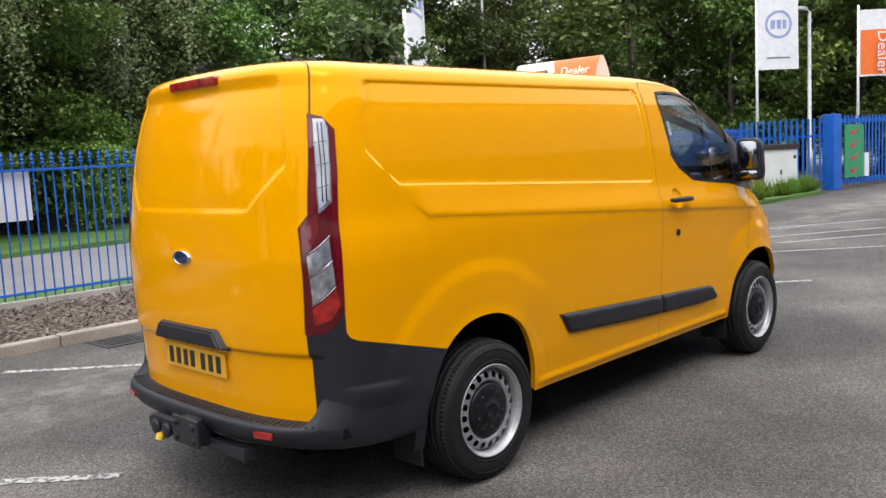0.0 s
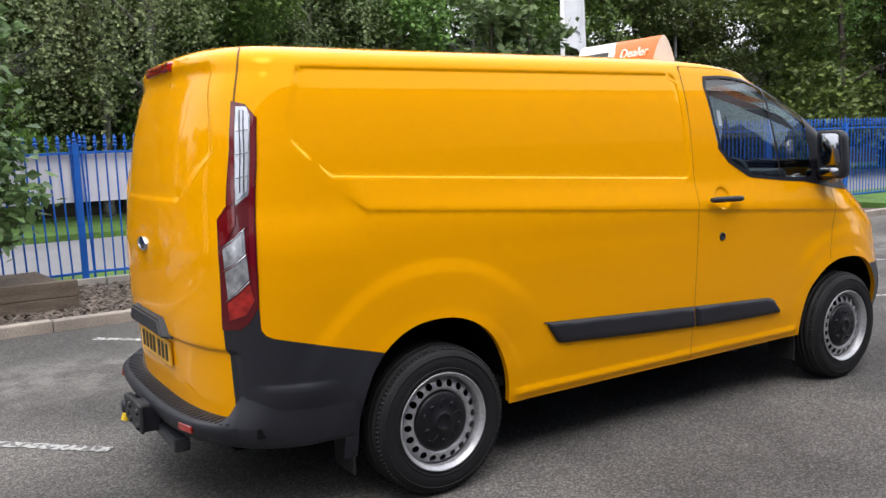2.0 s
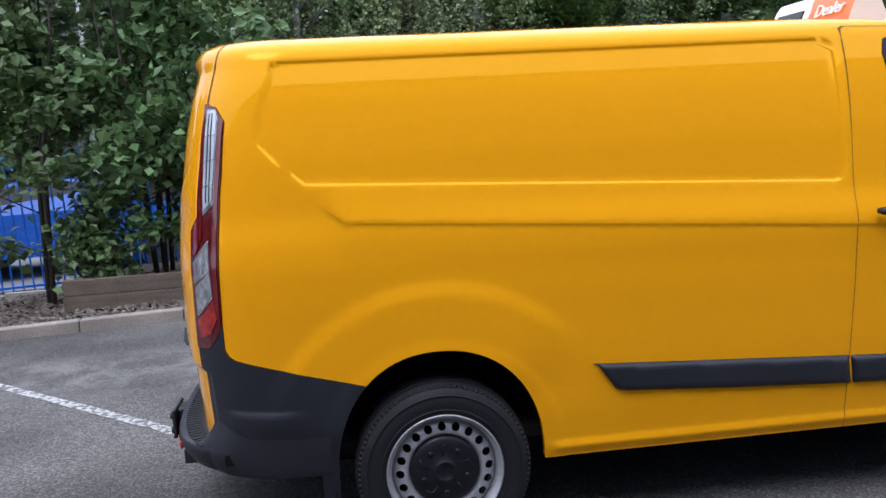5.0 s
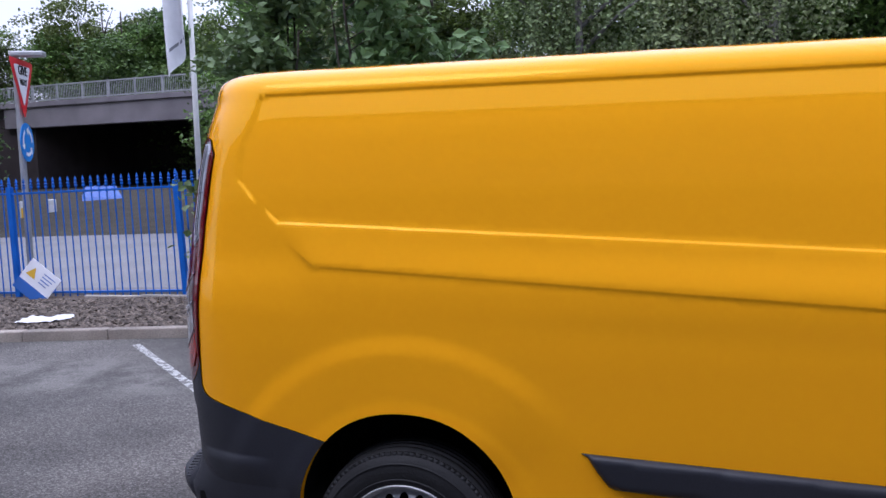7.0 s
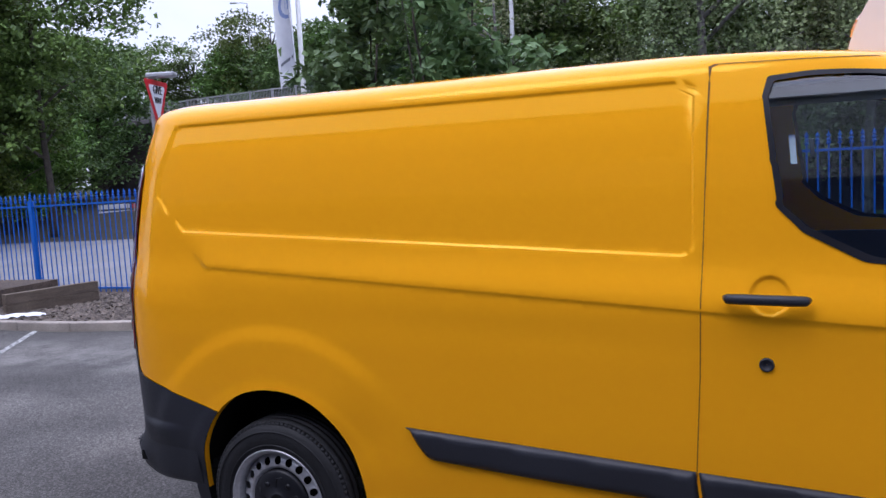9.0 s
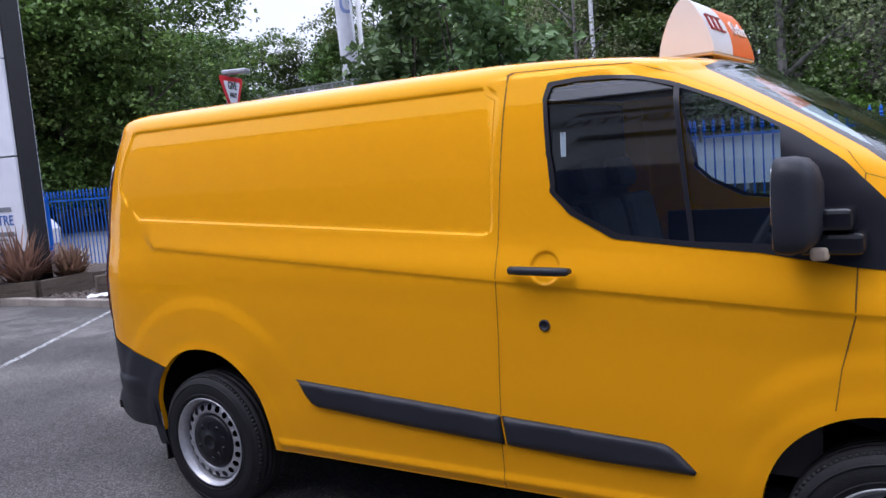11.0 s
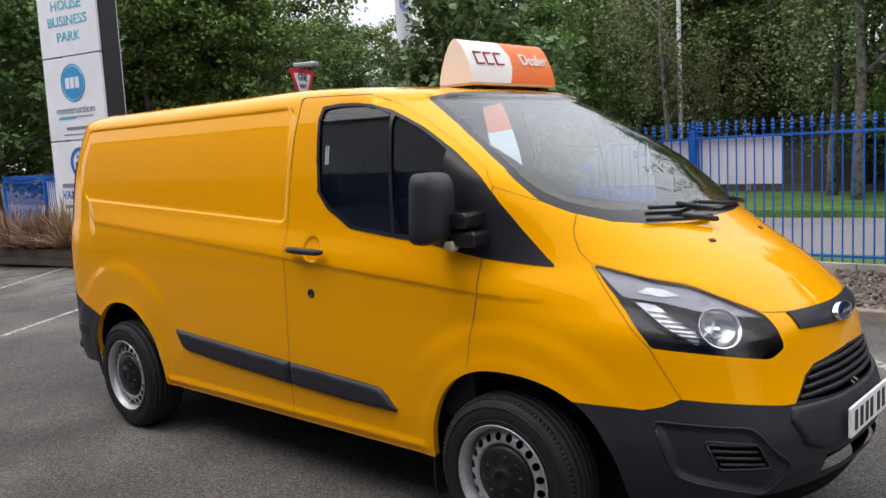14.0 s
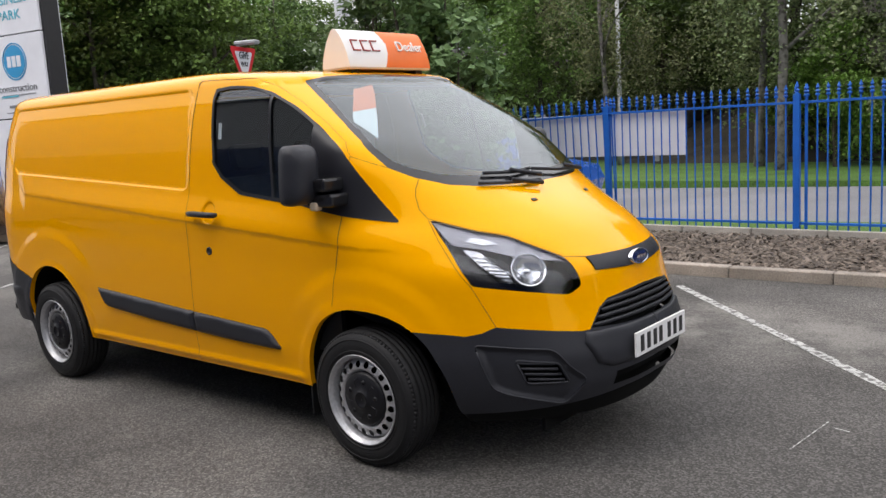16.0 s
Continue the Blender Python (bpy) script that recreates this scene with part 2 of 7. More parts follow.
M["wall_clad"] = material("grey_wall_cladding", (0.36, 0.38, 0.40), 0.6, scale=1.5, vary=0.08, fine=0.05)
M["wall_blue"] = material("blue_wall_cladding", (0.012, 0.03, 0.1), 0.5, scale=1.5, vary=0.08)
M["vehicle_blue"] = material("blue_car_paint", (0.02, 0.1, 0.45), 0.25, coat=0.6, scale=4, vary=0.06)
M["vehicle_white"] = material("white_car_paint", (0.7, 0.7, 0.72), 0.3, coat=0.5, scale=4, vary=0.06)
M["barrier_red"] = material("red_barrier_plastic", (0.55, 0.03, 0.04), 0.5, scale=4, vary=0.1)


def glass_material(name, tint, base=0.05, gloss=(1.0, 1.0, 1.0)):
    """Thin clear glass: tinted see-through with mirror gloss that grows towards a grazing view."""
    m = bpy.data.materials.new(name)
    m.use_nodes = True
    n, l = m.node_tree.nodes, m.node_tree.links
    n.remove(n["Principled BSDF"])
    tr, gl, lw, mx = n.new("ShaderNodeBsdfTransparent"), n.new("ShaderNodeBsdfGlossy"), n.new("ShaderNodeLayerWeight"), n.new("ShaderNodeMixShader")
    tr.inputs["Color"].default_value = (*tint, 1)
    gl.inputs["Roughness"].default_value = 0.0
    gl.inputs["Color"].default_value = (*gloss, 1)
    lw.inputs["Blend"].default_value = 0.5
    pw, mr = n.new("ShaderNodeMath"), n.new("ShaderNodeMapRange")
    pw.operation = "POWER"
    pw.inputs[1].default_value = 5.0
    mr.inputs["To Min"].default_value = base
    l.new(lw.outputs["Facing"], pw.inputs[0])
    l.new(pw.outputs["Value"], mr.inputs["Value"])
    l.new(mr.outputs["Result"], mx.inputs[0])
    l.new(tr.outputs["BSDF"], mx.inputs[1])
    l.new(gl.outputs["BSDF"], mx.inputs[2])
    l.new(mx.outputs["Shader"], n["Material Output"].inputs["Surface"])
    return m


M["yellow"] = material("yellow_van_paint", (0.89, 0.372, 0.0), 0.055, spec=0.5, scale=1.2, vary=0.015)
M["yellow"].node_tree.nodes["Principled BSDF"].inputs["Specular Tint"].default_value = (1.0, 0.84, 0.14, 1.0)
M["gap"] = material("dark_shut_line", (0.13, 0.048, 0.004), 0.8, scale=5, vary=0.1)
M["plastic"] = material("grained_black_plastic", (0.020, 0.021, 0.027), 0.44, spec=0.36, scale=3, vary=0.12, fine=0.15, fine_scale=200, bump=0.12, bump_scale=500)
M["gloss_black"] = material("gloss_black_trim", (0.012, 0.012, 0.014), 0.16, scale=3, vary=0.05)
M["trim_black"] = material("satin_black_trim", (0.013, 0.013, 0.017), 0.38, spec=0.3, scale=3, vary=0.08)
M["rubber"] = material("tyre_rubber", (0.014, 0.014, 0.015), 0.62, spec=0.25, scale=6, vary=0.2, fine=0.15, bump=0.2, bump_scale=90)
M["cap"] = material("black_wheel_cap", (0.008, 0.008, 0.01), 0.4, spec=0.3, scale=5, vary=0.15)
M["steel"] = material("silver_steel_wheel", (0.46, 0.46, 0.475), 0.36, metal=0.55, scale=8, vary=0.12, fine=0.12, fine_scale=60)
M["dark_under"] = material("dark_underbody", (0.008, 0.008, 0.008), 0.95, spec=0.1, scale=3, vary=0.2)
M["glass_side"] = glass_material("tinted_side_glass", (0.62, 0.72, 0.76), 0.085)
M["glass_screen"] = glass_material("windscreen_glass", (0.62, 0.70, 0.72), 0.10, (0.93, 0.98, 1.0))
M["lens_clear"] = glass_material("clear_lamp_lens", (0.92, 0.93, 0.95), 0.035)
M["lens_red"] = material("red_lamp_plastic", (0.15, 0.003, 0.007), 0.08, coat=0.8, scale=4, vary=0.1)
M["lens_dark"] = material("dark_red_lamp_plastic", (0.10, 0.002, 0.005), 0.12, coat=0.4, scale=4, vary=0.1)
M["lens_silver"] = material("silver_lamp_reflector", (0.5, 0.51, 0.54), 0.2, coat=0.6, metal=0.7, scale=26, vary=0.45)
M["lens_white"] = material("clear_lamp_segment", (0.62, 0.65, 0.72), 0.2, coat=0.6, metal=0.4, scale=18, vary=0.3, stretch=(1, 1, 0.3))
M["lens_pink"] = material("pale_red_lamp_segment", (0.27, 0.035, 0.04), 0.12, coat=0.8, scale=25, vary=0.3)
M["lamp_band"] = material("grey_lamp_band", (0.24, 0.24, 0.27), 0.3, metal=0.3, scale=8, vary=0.12)
M["bowl"] = material("bright_lamp_bowl", (0.66, 0.67, 0.70), 0.14, metal=0.9, scale=24, vary=0.3)
M["lens_bright_red"] = material("bright_red_lamp_plastic", (0.32, 0.012, 0.008), 0.08, coat=0.8, scale=22, vary=0.45)
M["chrome"] = material("chrome_reflector", (0.75, 0.76, 0.78), 0.08, metal=1.0, scale=4, vary=0.04)
# mirror colour lowered to stand in for the dim surroundings it reflects
M["mirror"] = material("mirror_glass_dimmed", (0.3, 0.31, 0.33), 0.03, metal=1.0, scale=4, vary=0.03)
M["dash"] = material("dark_cab_plastic", (0.02, 0.021, 0.024), 0.6, scale=4, vary=0.12)
M["seat"] = material("dark_seat_fabric", (0.03, 0.032, 0.036), 0.9, scale=9, vary=0.2, fine=0.2)
M["paper"] = material("white_paper", (0.75, 0.76, 0.78), 0.8, scale=5, vary=0.05)
M["plate_yellow"] = material("yellow_number_plate", (0.8, 0.42, 0.02), 0.35, scale=5, vary=0.04)
M["plate_white"] = material("white_number_plate", (0.8, 0.8, 0.8), 0.35, scale=5, vary=0.04)
M["badge_blue"] = material("dark_blue_badge", (0.008, 0.018, 0.09), 0.15, scale=5, vary=0.05, coat=1.0)
M["yellow_plug"] = material("yellow_plug", (0.75, 0.5, 0.02), 0.5, scale=5, vary=0.08)
M["fabric_white"] = material("white_sign_plastic", (0.82, 0.8, 0.78), 0.35, scale=3, vary=0.04)
M["print_red"] = material("dull_red_print", (0.36, 0.05, 0.04), 0.5, scale=5, vary=0.06)
M["buff"] = material("buff_sign_base", (0.62, 0.5, 0.36), 0.6, scale=3, vary=0.06)

# ---- builders ----
def mesh_of(name, bm, mat, smooth=False):
    me = bpy.data.meshes.new(name)
    bm.normal_update()
    bm.to_mesh(me)
    bm.free()
    for x in (mat if isinstance(mat, (list, tuple)) else [mat]):
        me.materials.append(x)
    if smooth:
        for p in me.polygons:
            p.use_smooth = True
    return me


def part(name, bm, mat, parent=None, label="", smooth=False, at=None):
    """Links a bmesh as one mesh object under a thing or a part."""
    ob = new(name, mesh_of(name, bm, mat, smooth))
    if parent is not None:
        ob.parent = parent
    if at is not None:
        ob.matrix_basis = at
    return tagged(ob, label) if label else ob


def thing(name, label, category, group="", at=None, kind=""):
    ob = new(name)
    ob.empty_display_size = 0.1
    if at is not None:
        ob.matrix_basis = at
    return tagged(ob, label, category, group, kind)


def box(bm, x0, x1, y0, y1, z0, z1, bevel=0.0, m=None):
    r = bmesh.ops.create_cube(bm, size=1.0)
    vs = r["verts"]
    for v in vs:
        v.co = Vector(((x0 + x1) / 2 + v.co.x * (x1 - x0), (y0 + y1) / 2 + v.co.y * (y1 - y0), (z0 + z1) / 2 + v.co.z * (z1 - z0)))
    if bevel:
        es = list({e for v in vs for e in v.link_edges})
        vs = list({v for f in bmesh.ops.bevel(bm, geom=es, offset=bevel, segments=2, affect="EDGES", profile=0.5)["faces"] for v in f.verts} | {v for v in vs if v.is_valid})
    if m is not None:
        bmesh.ops.transform(bm, matrix=m, verts=[v for v in vs if v.is_valid])
    return vs


def boxm(*a, bevel=0.0, m=None):
    bm = bmesh.new()
    box(bm, *a, bevel=bevel, m=m)
    return bm


def tube(bm, pts, radii, sides=8, cap=True):
    """A tapered tube along points."""
    rings = []
    for i, p in enumerate(pts):
        p = Vector(p)
        d = (Vector(pts[min(i + 1, len(pts) - 1)]) - Vector(pts[max(i - 1, 0)])).normalized()
        a = d.orthogonal().normalized() if abs(d.z) > 0.9 else d.cross(Vector((0, 0, 1))).normalized()
        if abs(d.z) > 0.9:
            a = (Vector((1, 0, 0)) - d * d.x).normalized()
        c = d.cross(a)
        r = radii[i] if isinstance(radii, (list, tuple)) else radii
        rings.append([bm.verts.new(p + (a * math.cos(2 * math.pi * k / sides) + c * math.sin(2 * math.pi * k / sides)) * r) for k in range(sides)])
    for r0, r1 in zip(rings, rings[1:]):
        for k in range(sides):
            bm.faces.new((r0[k], r0[(k + 1) % sides], r1[(k + 1) % sides], r1[k]))
    if cap:
        bm.faces.new(rings[0][::-1])
        bm.faces.new(rings[-1])
    return bm


def lathe(bm, prof, sides=32, axis="z", m=None, close=False):
    """A turned form from (radius, height) pairs."""
    rings = []
    for r, h in prof:
        ring = []
        for k in range(sides):
            a = 2 * math.pi * k / sides
            co = Vector((r * math.cos(a), r * math.sin(a), h))
            ring.append(bm.verts.new(m @ co if m is not None else co))
        rings.append(ring)
    pairs = list(zip(rings, rings[1:])) + ([(rings[-1], rings[0])] if close else [])
    for r0, r1 in pairs:
        for k in range(sides):
            bm.faces.new((r0[k], r0[(k + 1) % sides], r1[(k + 1) % sides], r1[k]))
    return rings


def slab(pts, z0, z1, zfun=None):
    """A closed slab over a plan outline."""
    bm = bmesh.new()
    zf = zfun or (lambda x, y: 0.0)
    top = [bm.verts.new((x, y, z1 + zf(x, y))) for x, y in pts]
    bot = [bm.verts.new((x, y, z0 + zf(x, y))) for x, y in pts]
    bm.faces.new(top)
    bm.faces.new(bot[::-1])
    n = len(pts)
    for i in range(n):
        bm.faces.new((bot[i], bot[(i + 1) % n], top[(i + 1) % n], top[i]))
    bmesh.ops.recalc_face_normals(bm, faces=bm.faces)
    return bm


def raw_mesh(name, verts, faces, mats, smooth=False, fmat=None):
    me = bpy.data.meshes.new(name)
    me.from_pydata(verts, [], faces)
    for x in (mats if isinstance(mats, (list, tuple)) else [mats]):
        me.materials.append(x)
    if fmat is not None:
        me.polygons.foreach_set("material_index", fmat)
    if smooth:
        me.polygons.foreach_set("use_smooth", [True] * len(me.polygons))
    me.update()
    return me


def text_mesh(name, body, size, mat, depth=0.004, align="CENTER", squeeze=1.0):
    """Lettering in the built-in font, as a mesh lying in the x-z plane and facing -y."""
    cu = bpy.data.curves.new(name, "FONT")
    cu.body, cu.size, cu.align_x, cu.align_y, cu.extrude = body, size, align, "CENTER", depth
    cu.resolution_u = 3
    tmp = bpy.data.objects.new(name, cu)
    me = bpy.data.meshes.new_from_object(tmp)
    bpy.data.objects.remove(tmp)
    me.transform(Matrix.Rotation(radians(90), 4, "X") @ Matrix.Diagonal((squeeze, 1, 1, 1)))
    me.materials.clear()
    me.materials.append(mat)
    return me


def lettering(name, body, size, mat, parent, at, label="", squeeze=1.0):
    ob = new(name, text_mesh(name, body, size, mat, squeeze=squeeze))
    ob.parent = parent
    ob.matrix_basis = at
    return tagged(ob, label) if label else ob


def dip(x, y=0.0):
    """The gentle fall of the yard and verge towards the junction."""
    return -0.02 * max(-1.5 - x, 0.0) if x > -14 else -0.25


def bed_dip(x, y=0.0):
    """The bed falls a little towards the railings."""
    return dip(x) - 0.03 * max(y - 4.2, 0.0)


def bank(x, y):
    """The wooded bank that climbs beyond the road."""
    a, b = min(max((y - 18.5) / 16, 0.0), 1.0), min(max((x + 9) / 7, 0.0), 1.0)
    return 6.5 * a * a * (3 - 2 * a) * b * b * (3 - 2 * b)


# ---- ground ----
def build_ground():
    xs = [-1500, -300, -80, -40, -26] + [i * 2.0 for i in range(-12, 16)] + [36, 50, 80, 300, 1500]
    ys = [-1500, -300, -60, -20, 4, 7, 10, 14, 17, 18.5, 20, 22, 24, 26, 28, 30, 32, 34, 36, 60, 300, 1500]
    vs = [(x, y, -0.40 + (0.0 if y < 17 or y > 200 else min((y - 17) * 0.06, 1.2)) + (bank(x, y) if y < 200 else 0.0)) for y in ys for x in xs]
    n = len(xs)
    fs = [(j * n + i, j * n + i + 1, (j + 1) * n + i + 1, (j + 1) * n + i) for j in range(len(ys) - 1) for i in range(n - 1)]
    tagged(new("ground", raw_mesh("ground", vs, fs, M["earth"])), "dark earth under grass and leaf litter", "ground", kind="structure")
    # yard surface
    bm = bmesh.new()
    cols = [-34, -20, -14] + [-13 + 0.5 * i for i in range(60)] + [18, 22, 26, 34]
    rows = [-30, -15, -8, -5, -3, -1, 0, 1, 2, 3]
    grid = []
    for x in cols:
        edge = yard_edge(x)
        grid.append([bm.verts.new((x, y, dip(x))) for y in rows if y < edge - 0.3] + [bm.verts.new((x, edge, dip(x)))])
    for a, b in zip(grid, grid[1:]):
        m = min(len(a), len(b)) - 1
        for j in range(m):
            bm.faces.new((a[j], b[j], b[j + 1], a[j + 1]))
        long, other = (a, b[m]) if len(a) > len(b) else (b, a[m])
        for j in range(m, len(long) - 1):
            bm.faces.new((long[j], other, long[j + 1]))
    bmesh.ops.recalc_face_normals(bm, faces=bm.faces)
    tagged(part("car_park_surface", bm, M["asphalt"]), "worn dark grey asphalt of the parking yard", "pavement", kind="structure")


def kerb_line():
    return [(-10.0, 3.55), (-8.4, 3.55), (-6.5, 3.5), (-5, 3.72), (-3.5, 3.92), (-2, 4.05), (-0.5, 4.12), (1, 4.1), (2.5, 4.05), (4, 4.1), (6, 4.2), (9, 4.4), (12, 4.6), (14.2, 4.7)]


def yard_edge(x):
    if x < -12.2:
        return 3.2
    k = kerb_line()
    return float(np.interp(x, [p[0] for p in k] + [16, 20, 22, 34], [p[1] for p in k] + [4.7, 4.6, 4.6, 4.6]))


build_ground()

# road, footway and verges beyond the fence
tagged(part("verge", slab([(-3.5, 6.55), (22, 6.7), (22, 9.2), (3, 8.6), (-3.5, 8.45)], -0.35, -0.05, dip), M["grass"]), "mown green grass verge behind the fence", "grass", kind="structure")
tagged(part("road", slab([(-60, 7.0), (-24, 8.0), (-10, 8.1), (3, 8.4), (22, 9.0), (60, 11), (60, 18), (22, 16.5), (3, 14.6), (-7, 14.6), (-9, 20), (-12, 30), (-30, 46), (-46, 46), (-60, 36)], -0.38, -0.12, dip), M["road"]),
       "pale grey worn asphalt road", "road", kind="structure")
tagged(part("far_verge", slab([(60, 17.9), (22, 16.4), (3, 14.5), (-6.8, 14.5), (-8.8, 20), (-10, 30), (60, 40)], -0.35, -0.02), M["grass"]), "long green grass bank below the trees", "grass", kind="structure")
tagged(part("planting_bed", slab([(x, y + 0.12) for x, y in kerb_line()] + [(14.2, 7.2), (3, 7.2), (-2, 7.25), (-6.5, 7.15), (-13, 7.1), (-13, 3.6)], -0.3, 0.035, bed_dip), M["bark"]), "planting bed covered with dark bark mulch", "planting bed", kind="structure")


def build_chips():
    rs = np.random.RandomState(4)
    vs, fs = [], []
    kx, ky = zip(*kerb_line())
    for i in range(21000):
        x = rs.uniform(-9.5, 6)
        y = np.interp(x, kx, ky) + 0.13 + rs.uniform(0, 2.9)
        L, w, h = rs.uniform(0.02, 0.055), rs.uniform(0.008, 0.02), rs.uniform(0.003, 0.012)
        a, tilt = rs.uniform(0, 6.28), rs.uniform(-0.5, 0.5)
        c, s = math.cos(a), math.sin(a)
        z = 0.04 + bed_dip(x, y) + rs.uniform(0, 0.025)
        o = len(vs)
        for u, v, q in ((-L, -w, 0), (L, -w * 0.6, 0), (L, w, 0), (-L, w * 0.7, 0), (0, 0, h)):
            vs.append((x + u * c - v * s, y + u * s + v * c, z + q + u * tilt))
        fs += [(o, o + 1, o + 4), (o + 1, o + 2, o + 4), (o + 2, o + 3, o + 4), (o + 3, o, o + 4)]
    tagged(new("bark_chips", raw_mesh("bark_chips", vs, fs, M["chip"])), "loose grey-brown bark chips on the bed", "mulch", kind="stuff")


build_chips()


def build_kerb():
    root = thing("kerb", "weathered buff concrete kerb along the bed", "kerb", kind="structure")
    k = [Vector((x, y, 0)) for x, y in kerb_line()]
    L = 0.915
    bm = bmesh.new()
    box(bm, 0.003, L - 0.003, 0, 0.13, -0.1, 0.105, bevel=0.012)
    me = mesh_of("kerb_stone", bm, M["kerb"])
    seg, d = 0, 0.0
    rs = random.Random(2)
    pos = k[0].copy()
    while True:
        need = L
        p = pos.copy()
        i = seg
        while i < len(k) - 1 and (k[i + 1] - p).length < need:
            need -= (k[i + 1] - p).length
            p = k[i + 1].copy()
            i += 1
        if i >= len(k) - 1:
            break
        end = p + (k[i + 1] - p).normalized() * need
        ob = new("kerb_stone", me)
        ob.parent = root
        dirv = end - pos
        ob.matrix_basis = pose(pos.x, pos.y, dip(pos.x) + rs.uniform(-0.006, 0.004), rs.uniform(-0.8, 0.8), math.degrees(math.atan2(dip(pos.x) - dip(end.x), L)), math.degrees(math.atan2(dirv.y, dirv.x)))
        pos, seg = end, i


build_kerb()


def painted_line(pts, width=0.075, label="worn white parking bay line"):
    vs, fs = [], []
    rs = random.Random(int(abs(pts[0][0] * 13)))
    n = 40
    (x0, y0), (x1, y1) = pts
    d = Vector((x1 - x0, y1 - y0)).normalized()
    p = Vector((-d.y, d.x))
    for i in range(n + 1):
        t = i / n
        for s in (-1, 1):
            w = width / 2 * (1 + rs.uniform(-0.12, 0.12))
            x, y = x0 + (x1 - x0) * t + p.x * s * w, y0 + (y1 - y0) * t + p.y * s * w
            vs.append((x, y, dip(x) + 0.004))
        if i:
            fs.append((2 * i - 2, 2 * i - 1, 2 * i + 1, 2 * i))
    tagged(new("bay_line", raw_mesh("bay_line", vs, fs, M["paint_line"])), label, "road marking", "parking bay lines", kind="structure")


for c in (-10.67, -7.2, -0.5, 2.9, 6.06, 9.4):
    e = 0.6 if -1.2 < c < 0.5 else -0.1
    painted_line([(c - 3.55, 3.55), (c - e, e)])
painted_line([(-6.95, 3.55), (-4.2, -0.15)])
for a, b in (((4.51, 0.25), (4.56, 0.69)), ((4.60, 0.62), (4.68, 0.60))):
    painted_line([a, b], 0.007, "pale scuff mark on the asphalt")
painted_line([(9.9, 1.9), (14.5, -0.9)])
painted_line([(10.7, 2.6), (16.2, -0.6)])
painted_line([(9.2, 1.5), (13.0, -0.9)])

# gully by the kerb
def build_gully(x, y):
    root = thing("gully_grate", "dark iron gully grate beside the kerb", "drain", at=pose(x, y, dip(x), 0, 0, 2))
    rim = bmesh.new()
    for x0, x1, y0, y1 in ((-0.22, 0.22, -0.21, -0.17), (-0.22, 0.22, 0.17, 0.21), (-0.22, -0.18, -0.17, 0.17), (0.18, 0.22, -0.17, 0.17)):
        box(rim, x0, x1, y0, y1, -0.02, 0.008)
    part("rim", rim, M["dash"], root)
    # near-black slab in place of a hollow, its colour gives the shade between bars
    part("pit", boxm(-0.18, 0.18, -0.17, 0.17, -0.02, 0.003), M["dark_under"], root)
    bar = mesh_of("grate_bar", boxm(-0.012, 0.012, -0.17, 0.17, -0.005, 0.008), M["dash"])
    for i in range(8):
        o = new("grate_bar", bar)
        o.parent = root
        o.matrix_basis = pose(-0.155 + i * 0.0443, 0, 0)


build_gully(0.45, 3.85)

# pale concrete edging along the foot of the railings
def build_edging():
    root = thing("bed_edging", "pale concrete edging at the foot of the railings", "edging", kind="structure")
    me = mesh_of("edging_stone", boxm(0.004, 0.906, 0, 0.07, -0.12, 0.05, bevel=0.008), M["kerb_pale"])
    for i in range(22):
        x = -7.2 + i * 0.915
        o = new("edging_stone", me)
        o.parent = root
        y = [float(np.interp(q, [-8.4, -1, 4, 20], [6.93, 7.02, 6.98, 6.98])) for q in (x, x + 0.915)]
        z = float(np.interp(x, [-12, -6.5, -1, 20], [-0.24, -0.18, 0.0, 0.0]))
        o.matrix_basis = pose(x, y[0], z, 0, 0, math.degrees(math.atan2(y[1] - y[0], 0.915)))


build_edging()

# ---- blue railing fence ----
PITCH = 2.55


